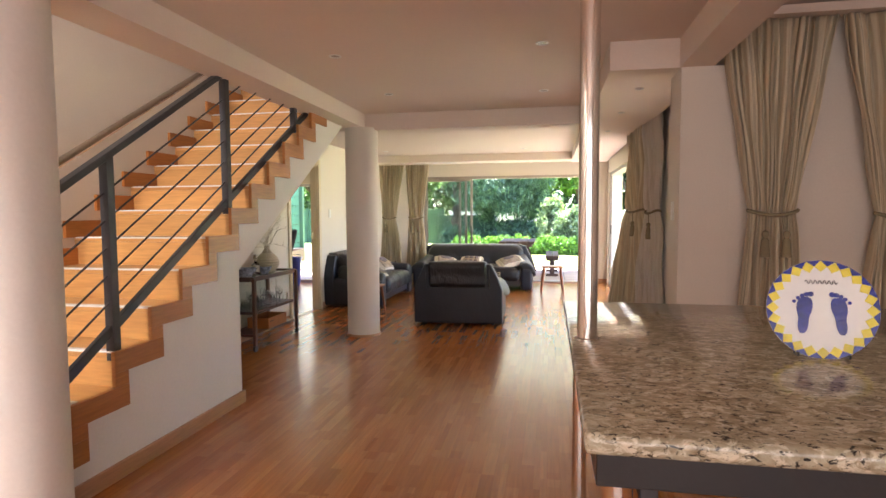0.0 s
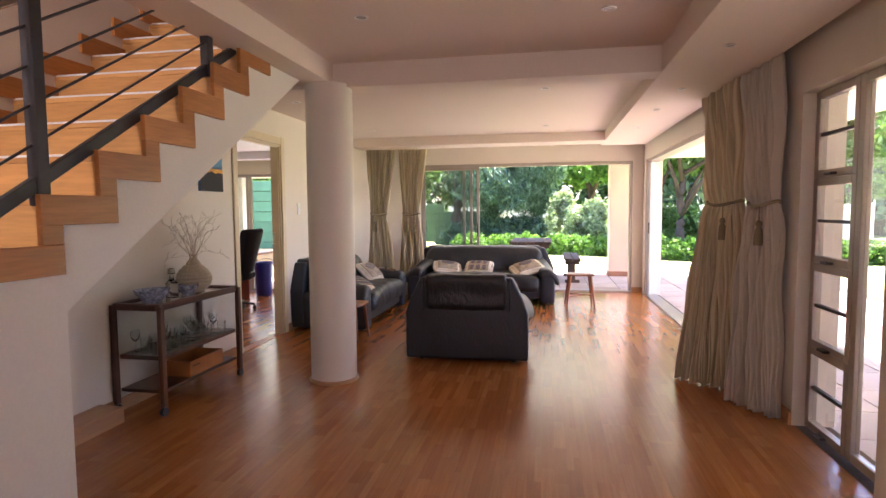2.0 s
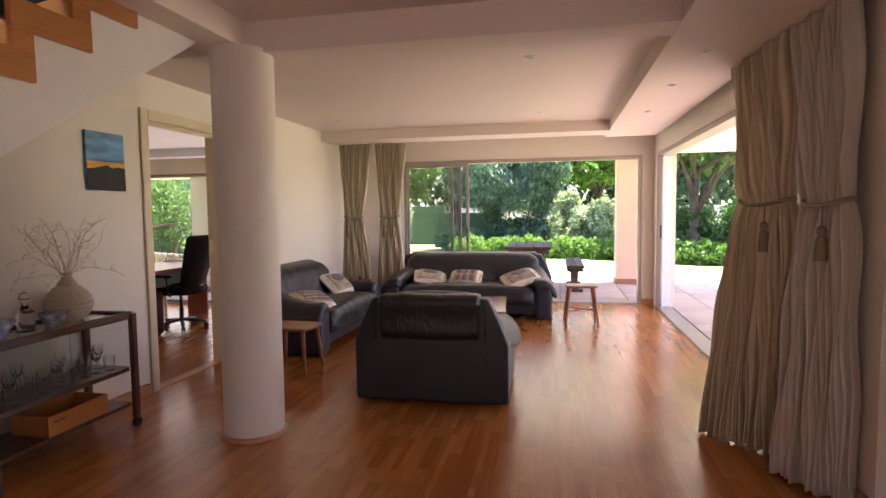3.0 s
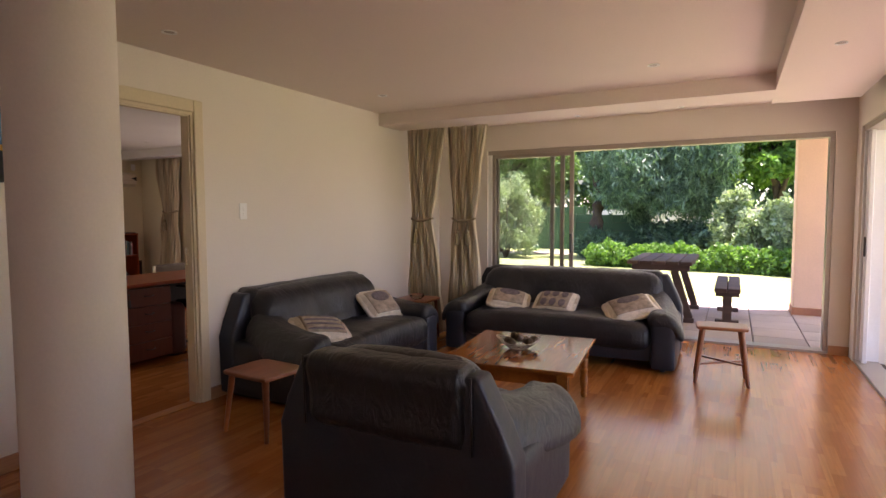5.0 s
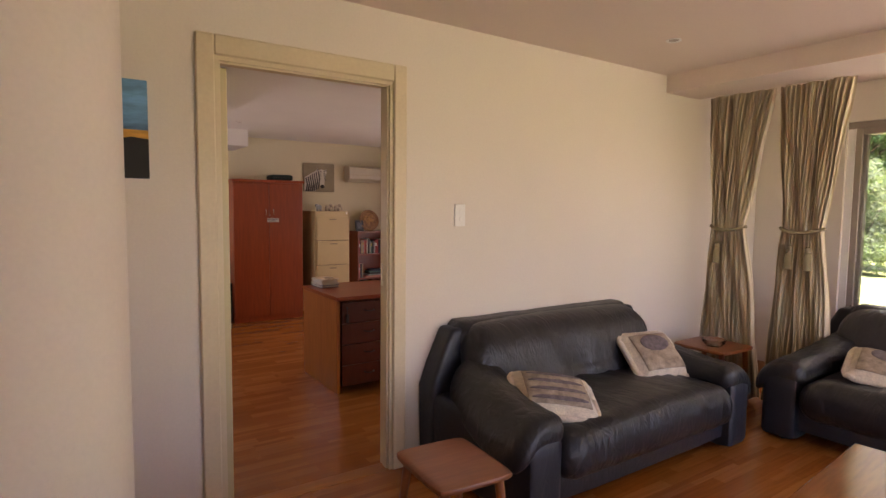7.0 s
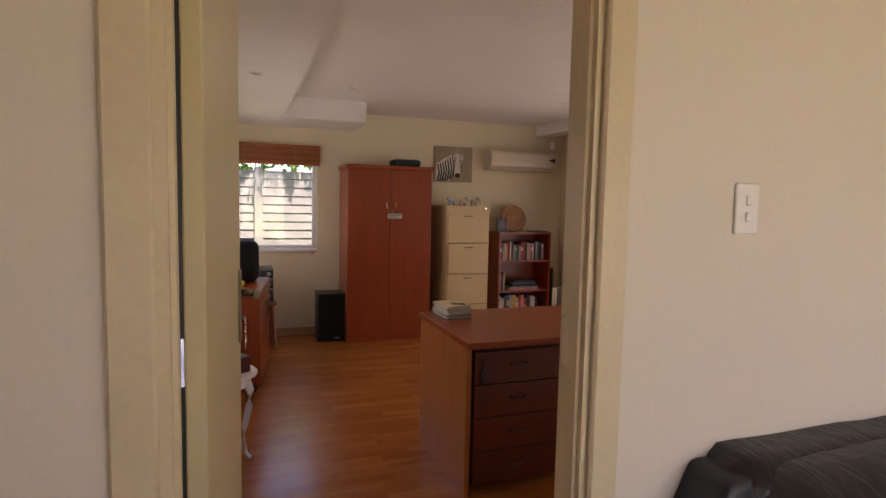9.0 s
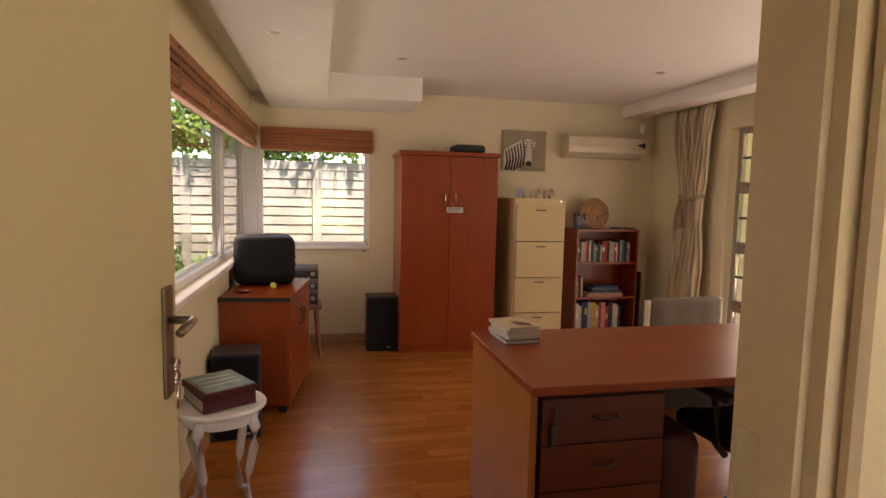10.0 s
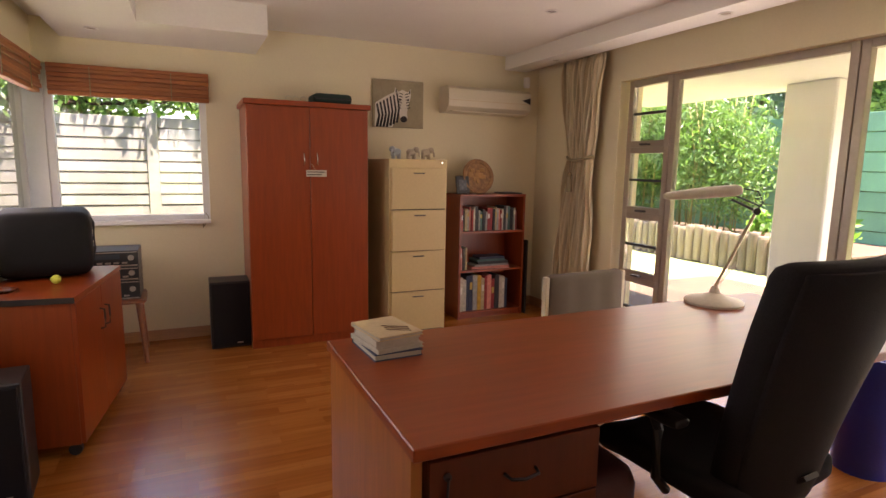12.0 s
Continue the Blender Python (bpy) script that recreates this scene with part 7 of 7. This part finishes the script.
def shrub(label, at, r, n, size, mat, seed, narrow=0.45, droop=0.2, name="shrub"):
    s = thing(name, label, "shrub", (at[0], at[1], -0.09))
    bm = bmesh.new()
    rng = random.Random(seed)
    for k in range(5):
        a = 1.26 * k
        tube(bm, [(0.03 * math.cos(a), 0.03 * math.sin(a), 0), (0.3 * r[0] * math.cos(a), 0.3 * r[1] * math.sin(a), r[2] * 0.7), (0.55 * r[0] * math.cos(a), 0.55 * r[1] * math.sin(a), r[2] * 1.3)], lambda u: 0.03 - 0.02 * u, 6)
    part("stems", bm, BARK, s, smooth=True)
    leaf_cloud("foliage", clumps((0, 0, r[2]), r, 14, 0.42, seed), n, size, mat, s, seed, droop, 0.25, narrow)
    return s


hedge = thing("hedge", "low clipped bright green hedge along the lawn", "hedge")
HEDGE = [(-2.9, 19.7), (-0.8, 19.35), (1.5, 18.95), (3.0, 17.7), (5.0, 17.1), (12.0, 16.3)]
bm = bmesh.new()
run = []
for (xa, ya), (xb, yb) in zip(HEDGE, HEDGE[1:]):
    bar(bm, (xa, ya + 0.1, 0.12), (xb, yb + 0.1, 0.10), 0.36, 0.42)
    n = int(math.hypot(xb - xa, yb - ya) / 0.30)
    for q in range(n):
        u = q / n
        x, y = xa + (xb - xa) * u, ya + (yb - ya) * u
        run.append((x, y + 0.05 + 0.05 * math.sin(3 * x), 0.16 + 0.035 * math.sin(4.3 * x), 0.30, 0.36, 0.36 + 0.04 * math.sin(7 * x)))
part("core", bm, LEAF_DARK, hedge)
leaf_cloud("leaves", run, 60000, 0.085, HEDGELEAF, hedge, 1, 0.0, 0.66, 0.6)

tree("tall dark feathery evergreen behind the hedge", (-3.5, 22.7), 4.4, 0.22, (1.7, 0.0, 3.0), (2.6, 1.6, 2.3), 90000, 0.24, LEAF_DARK, 3, 8, 1.3, 0.14, 0.27, 60)
tree("broad light green tree behind the shrubs", (1.6, 24.8), 3.6, 0.16, (-0.2, 0, 3.7), (2.4, 1.5, 2.4), 42000, 0.19, LEAF_LIGHT, 5, 6, 0.3, 0.5, 0.18, 70)
tree("dark garden tree with large drooping leaves", (3.9, 19.5), 2.6, 0.15, (0.8, -0.3, 3.5), (2.6, 1.7, 1.3), 7000, 0.34, LEAF_MID, 8, 6, 1.4, 0.42, 0.22, 50)
tree("slender garden tree with drooping leaves", (3.25, 19.8), 2.7, 0.12, (-0.2, 0.2, 3.7), (1.7, 1.4, 1.2), 4000, 0.32, LEAF_MID, 9, 4, 1.4, 0.42, 0.22, 40)
tree("green leafy tree beside the green fence", (-7.2, 23.2), 3.0, 0.12, (0.6, 0, 3.3), (2.6, 1.6, 2.2), 40000, 0.15, LEAF_MID, 10, 6, 0.4, 0.4, 0.18, 70)
tree("tall shade tree at the garden's end", (-11.5, 27.0), 4.5, 0.25, (0, 0, 4.4), (4.5, 2.5, 3.6), 30000, 0.26, LEAF_MID, 11, 6, 0.4, 0.4, 0.2, 60)
tree("tall shade tree at the garden's end", (-1.0, 29.0), 4.5, 0.25, (0, 0, 4.6), (5.5, 2.0, 2.8), 40000, 0.28, LEAF_DARK, 12, 6, 0.4, 0.3, 0.28, 50)
tree("tall shade tree at the garden's end", (9.5, 25.5), 4.5, 0.25, (0, 0, 4.2), (5.0, 2.5, 3.4), 30000, 0.24, LEAF_MID, 13, 6, 0.4, 0.4, 0.2, 60)
shrub("pale silvery flowering shrub behind the hedge", (1.15, 20.5), (0.85, 0.7, 0.85), 9000, 0.13, LEAF_PALE, 21)
shrub("pale silvery flowering shrub behind the hedge", (0.35, 21.4), (0.5, 0.4, 1.05), 4000, 0.13, LEAF_PALE, 22)
shrub("pale green willowy shrub beside the green fence", (-6.1, 21.2), (1.35, 0.9, 1.35), 19000, 0.13, LEAF_PALE, 27, 0.25, 0.6)
shrub("leafy green shrub below the trees", (3.9, 20.4), (1.3, 0.8, 0.75), 9000, 0.15, LEAF_MID, 23)
shrub("leafy green shrub below the trees", (6.4, 20.0), (1.7, 1.0, 0.85), 10000, 0.15, LEAF_LIGHT, 24)
shrub("dark spiky undergrowth round the tree's foot", (-3.3, 22.0), (0.8, 0.5, 0.42), 5000, 0.32, LEAF_DARK, 25, 0.12, -0.6)
shrub("dark green undergrowth along the fence", (-1.2, 22.9), (1.7, 0.5, 0.62), 8000, 0.18, LEAF_DARK, 26)
path = boxes("path", [(-7.6, 23.0, -0.3, -4.6, 24.2, -0.082)], PAVER, kind="structure", label="grey paved path across the lawn")


def panel_wall(name, label, x0, y0, x1, y1, height, rows, mat, post_every, post_mat):
    f = thing(name, label, "fence", kind="structure")
    a, b = Vector((x0, y0)), Vector((x1, y1))
    d = (b - a).normalized()
    n = max(1, round((b - a).length / post_every))
    step = (b - a).length / n
    ang = math.degrees(math.atan2(d.y, d.x))
    ph = height / rows
    me = {}
    for kind, dims in (("panel", (-step / 2 + 0.055, -0.025, 0.0, step / 2 - 0.055, 0.025, ph - 0.007)), ("post", (-0.06, -0.06, 0, 0.06, 0.06, height + 0.04))):
        bm = bmesh.new()
        box(bm, *dims, bevel=0.006)
        me[kind] = bpy.data.meshes.new(kind)
        bm.to_mesh(me[kind])
        bm.free()
        me[kind].materials.append(mat if kind == "panel" else post_mat)
    for i in range(n + 1):
        p = a + d * step * i
        o = new("post", me["post"])
        o.parent, o.matrix_basis = f, pose(p.x, p.y, -0.09, 0, 0, ang)
        if i < n:
            q = a + d * step * (i + 0.5)
            # dark sheet added behind the panels so their joints read as shaded grooves
            bm = bmesh.new()
            box(bm, -step / 2 + 0.05, 0.012, 0, step / 2 - 0.05, 0.03, height - 0.02)
            bk = part("backing", bm, SOIL, f)
            bk.matrix_basis = pose(q.x, q.y, -0.09, 0, 0, ang)
            for k in range(rows):
                o = new("panel", me["panel"])
                o.parent, o.matrix_basis = f, pose(q.x, q.y, -0.09 + k * ph, 0, 0, ang) @ pose(0, 0, 0, -4, 0, 0)
    return f


panel_wall("garden_fence", "green panel fence at the end of the lawn", -14.0, 26.0, -4.7, 26.0, 1.66, 6, surface("mid_green_fence", (0.045, 0.12, 0.065), 0.7, var=0.15, vscale=1.5, rand=0.08), 2.4, GREENWALL)
panel_wall("dark_fence", "low blackish green fence below the evergreen", -4.6, 24.0, -2.1, 24.0, 1.36, 5, GREENWALL, 1.25, GREENWALL)
panel_wall("dark_fence", "low blackish green fence below the evergreen", -2.0, 24.0, 0.6, 24.0, 1.06, 4, GREENWALL, 1.3, GREENWALL)
panel_wall("concrete_fence", "pale precast concrete panel fence outside the office", -10.5, -2.0, -10.5, 9.9, 1.88, 15, FENCEPANEL, 1.75, FENCEPANEL)
panel_wall("green_boundary_wall", "green painted panel wall behind the bamboo", -16.8, 15.7, -7.2, 15.7, 2.25, 8, surface("bright_green_wall", (0.10, 0.25, 0.14), 0.7, var=0.12, rand=0.06), 2.4, GREENWALL)

creeper = thing("creeper", "green creeper hanging over the concrete fence", "creeper")
leaf_cloud("foliage", [(-10.72 + 0.08 * math.sin(y * 3), y, 2.22 + 0.12 * math.sin(2 * y), 0.36, 0.5, 0.50) for y in np.arange(0.0, 9.8, 0.5)], 26000, 0.10, LEAF_MID, creeper, 31, 0.4, 0.5, 0.5)
bm = bmesh.new()
tube(bm, [(-10.62, y, 1.95 + 0.05 * math.sin(2 * y)) for y in np.arange(0.0, 9.8, 0.5)], 0.03, 6)
part("stem", bm, BARK, creeper, smooth=True)
shrub("pale leafy shrub outside the long office window", (-8.6, 4.2), (1.1, 0.9, 0.95), 14000, 0.09, LEAF_PALE, 33)
shrub("pale leafy shrub outside the long office window", (-9.4, 2.6), (1.2, 1.2, 1.1), 12000, 0.09, LEAF_PALE, 34)
for k, (x, y) in enumerate(((-9.7, 5.2), (-9.8, 5.9), (-9.7, 6.6), (-9.8, 7.3), (-7.6, 4.6), (-9.75, 8.2))):
    sp = thing("strap_plant", "strap-leaved garden plant at the fence's foot", "plant", (x, y, -0.09), group="strap-leaved plants")
    rng = random.Random(40 + k)
    for j in range(16):
        a, l = rng.uniform(0, 6.28), rng.uniform(0.45, 0.8)
        bm = bmesh.new()
        pr = None
        for i in range(6):
            u = i / 5
            rr, z, w = 0.35 * l * u ** 1.3, l * (u - 0.35 * u * u) + 0.25, 0.022 * (1 - u ** 2) + 0.002
            c, s = math.cos(a), math.sin(a)
            row = [bm.verts.new((rr * c - w * s * e, rr * s + w * c * e, z + 0.006 * abs(e))) for e in (-1, 0, 1)]
            if pr:
                for e in range(2):
                    bm.faces.new((pr[e], pr[e + 1], row[e + 1], row[e]))
            pr = row
        so = part("blade", bm, LEAF_LIGHT, sp, smooth=True)
    bm = bmesh.new()
    lathe(bm, [(0.03, 0.0), (0.025, 0.28), (0.0, 0.28)], 8)
    part("crown", bm, BARK, sp)

# log edging and bamboo outside the office
edging = thing("log_edging", "row of upright wooden logs holding a planting bed", "edging", (0, 0, 0), kind="structure")
rng = random.Random(6)
bm = bmesh.new()
lathe(bm, [(0.072, 0.0), (0.075, 0.50), (0.066, 0.53), (0.0, 0.535)], 12)
lme = bpy.data.meshes.new("log")
bm.to_mesh(lme)
bm.free()
lme.materials.append(LOGWOOD)
for k in range(52):
    o = new("log", lme)
    o.parent = edging
    o.matrix_basis = pose(-15.0 + 0.152 * k, 13.9 + rng.uniform(-0.015, 0.015), -0.09 + rng.uniform(-0.03, 0.03), 0, 0, rng.uniform(0, 360))
boxes("planting_bed", [(-15.1, 13.98, -0.09, -7.1, 15.6, 0.30)], SOIL, kind="structure", label="dark raised soil bed")
bam = thing("bamboo", "dense yellow-green bamboo clump behind the logs", "bamboo", (-11.0, 14.7, 0.30))
cane = surface("bamboo_cane", (0.28, 0.24, 0.07), 0.5, var=0.2)
for k in range(60):
    x, y = rng.uniform(-2.3, 1.5), rng.uniform(-0.45, 0.5)
    bm = bmesh.new()
    tube(bm, [(x, y, 0), (x + rng.uniform(-0.1, 0.1), y, 1.2), (x + rng.uniform(-0.3, 0.3), y - 0.1, 2.4)], 0.012, 6)
    part("cane", bm, cane, bam, smooth=True)
leaf_cloud("foliage", [(x, 0.1 * math.sin(4 * x), 1.45 + 0.3 * math.sin(3 * x), 0.55, 0.65, 1.05) for x in np.arange(-2.4, 1.7, 0.45)], 28000, 0.13, LEAF_MID, bam, 41, 0.8, 0.3, 0.2)
for k, x in enumerate((-8.5, -8.05, -7.75, -7.4)):
    pt = thing("potted_plant", "young pale green plant in a small pot on the bed", "plant", (x, 14.25, 0.30), group="potted plants")
    bm = bmesh.new()
    lathe(bm, [(0.0, 0), (0.05, 0), (0.07, 0.11), (0.062, 0.11), (0.045, 0.01), (0, 0.01)], 14)
    part("pot", bm, FOOT, pt, smooth="auto")
    leaf_cloud("leaves", [(0, 0, 0.28, 0.17, 0.17, 0.22)], 160, 0.12, LEAF_LIGHT, pt, 50 + k, -0.3, 0.2, 0.4)


# picnic table and benches on the patio
def picnic():
    t = thing("picnic_table", "heavy weathered wooden picnic table on the patio", "table", (-0.40, 12.40, -0.028))
    for k in range(5):
        boxes("plank", [(-0.38 + 0.153 * k, -0.75, 0.72, -0.235 + 0.153 * k, 0.75, 0.765)], WEATHERED, t, bevel=0.006)
    for y in (-0.55, 0.55):
        boxes("cleat", [(-0.34, y - 0.045, 0.64, 0.34, y + 0.045, 0.72)], WEATHERED, t, bevel=0.004)
        for s in (-1, 1):
            bm = bmesh.new()
            bar(bm, (s * 0.16, y, 0.64), (s * 0.34, y, 0.05), 0.075, 0.09, 0.004)
            part("leg", bm, WEATHERED, t)
        boxes("foot", [(-0.40, y - 0.045, 0.0, 0.40, y + 0.045, 0.05)], WEATHERED, t, bevel=0.004)
    boxes("stretcher", [(-0.04, -0.5, 0.25, 0.04, 0.5, 0.33)], WEATHERED, t, bevel=0.004)
    b = thing("patio_bench", "weathered wooden patio bench beside the table", "bench", (0.36, 12.45, -0.028))
    for k in range(2):
        boxes("plank", [(-0.14 + 0.145 * k, -0.75, 0.41, -0.005 + 0.145 * k, 0.75, 0.46)], WEATHERED, b, bevel=0.006)
    for y in (-0.5, 0.5):
        boxes("post", [(-0.05, y - 0.05, 0.05, 0.05, y + 0.05, 0.34)], WEATHERED, b, bevel=0.004)
        boxes("foot", [(-0.13, y - 0.05, 0.0, 0.13, y + 0.05, 0.05)], WEATHERED, b, bevel=0.004)
        boxes("cleat", [(-0.13, y - 0.05, 0.34, 0.13, y + 0.05, 0.41)], WEATHERED, b, bevel=0.004)


picnic()


# woodland beyond the garden
woods = thing("far_woods", "dense dark woodland beyond the garden fence", "woods", kind="stuff")
leaf_cloud("canopy", [(x, 33 + 1.5 * math.sin(x), 2.6 + 0.8 * math.sin(0.7 * x) + 2.6 * k, 2.6, 1.6, 2.3) for x in np.arange(-34, 36, 2.2) for k in range(3)], 60000, 0.5, LEAF_DARK, woods, 61, 0.3, 0.3, 0.5)
leaf_cloud("canopy_light", [(x, 31.4 + 1.0 * math.sin(2 * x), 3.0 + 1.6 * math.sin(1.3 * x), 1.6, 1.0, 1.3) for x in np.arange(-30, 30, 3.1)], 16000, 0.35, LEAF_MID, woods, 62, 0.3, 0.3, 0.5)
for x in (-26, -19, -12, -5, 2, 9, 16, 23):
    bm = bmesh.new()
    tube(bm, [(x, 32.5, -0.09), (x + 0.2, 32.6, 3), (x - 0.1, 32.7, 7)], lambda u: 0.3 - 0.2 * u, 8)
    part("trunk", bm, BARK, woods, smooth=True)
panel_wall("white_boundary_wall", "pale plastered wall glimpsed behind the trees", -4.6, 27.2, 13.0, 27.2, 1.55, 6, WHITEPAINT, 2.6, WHITEPAINT)

# ---- floor planks and patio slabs ----
def planks(parent, x0, x1, y0, y1, seed):
    rng = random.Random(seed)
    w, l = 0.2, 1.25
    me = None
    n = math.ceil((x1 - x0) / w)
    for i in range(n):
        xa, xb = x0 + i * w, min(x0 + (i + 1) * w, x1)
        y = y0 - rng.random() * l * 0.8
        while y < y1:
            ya, yb = max(y, y0), min(y + l, y1)
            if yb - ya > 0.02:
                key = (round(xb - xa, 3), round(yb - ya, 3))
                if key not in PLANKS:
                    hx, hy, c, g = key[0] / 2, key[1] / 2, 0.0002, 0.0001
                    v = [(sx * (hx - g), sy * (hy - g), -0.010) for sx, sy in ((-1, -1), (1, -1), (1, 1), (-1, 1))]
                    v += [(sx * (hx - g), sy * (hy - g), -c) for sx, sy in ((-1, -1), (1, -1), (1, 1), (-1, 1))]
                    v += [(sx * (hx - g - c), sy * (hy - g - c), 0) for sx, sy in ((-1, -1), (1, -1), (1, 1), (-1, 1))]
                    f = [(8, 9, 10, 11)]
                    for k in range(4):
                        j = (k + 1) % 4
                        f += [(k, j, 4 + j, 4 + k), (4 + k, 4 + j, 8 + j, 8 + k)]
                    me = bpy.data.meshes.new("plank")
                    me.from_pydata(v, [], f)
                    me.materials.append(LAM)
                    PLANKS[key] = me
                ob = new("plank", PLANKS[key])
                ob.parent = parent
                ob.location = ((xa + xb) / 2, (ya + yb) / 2, 0)
            y += l


PLANKS = {}
floor = thing("floor", "reddish-brown three-strip laminate floor", "floor", kind="structure")
planks(floor, -2.95, 1.40, -3.2, 10.62, 3)
kitchen_floor = thing("kitchen_floor", "reddish-brown three-strip laminate floor in the kitchen", "floor", kind="structure")
planks(kitchen_floor, 1.40, 3.6, -3.2, 3.36, 7)
office_floor = thing("office_floor", "reddish-brown three-strip laminate floor in the office", "floor", kind="structure")
planks(office_floor, -7.6, -2.95, 5.98, 9.80, 5)


def slabs(parent, x0, x1, y0, y1, size, seed):
    rng = random.Random(seed)
    h, g, c = size / 2, 0.005, 0.004
    v = [(sx * (h - g), sy * (h - g), -0.04) for sx, sy in ((-1, -1), (1, -1), (1, 1), (-1, 1))]
    v += [(sx * (h - g), sy * (h - g), -c) for sx, sy in ((-1, -1), (1, -1), (1, 1), (-1, 1))]
    v += [(sx * (h - g - c), sy * (h - g - c), 0) for sx, sy in ((-1, -1), (1, -1), (1, 1), (-1, 1))]
    f = [(8, 9, 10, 11)]
    for k in range(4):
        j = (k + 1) % 4
        f += [(k, j, 4 + j, 4 + k), (4 + k, 4 + j, 8 + j, 8 + k)]
    me = bpy.data.meshes.new("slab")
    me.from_pydata(v, [], f)
    me.materials.append(PAVER)
    for i in range(int((x1 - x0) / size + 0.01)):
        for j in range(int((y1 - y0) / size + 0.01)):
            ob = new("slab", me)
            ob.parent = parent
            ob.location = (x0 + (i + 0.5) * size, y0 + (j + 0.5) * size, -0.028 + rng.uniform(-0.001, 0.001))


patio = thing("patio_paving", "pale square paving slabs on the covered patio", "paving", kind="structure")
slabs(patio, 1.62, 4.62, 3.5, 13.5, 0.5, 1)
slabs(patio, -2.88, 1.62, 10.86, 13.86, 0.5, 2)
slabs(patio, -7.2, -3.2, 10.04, 12.04, 0.5, 4)
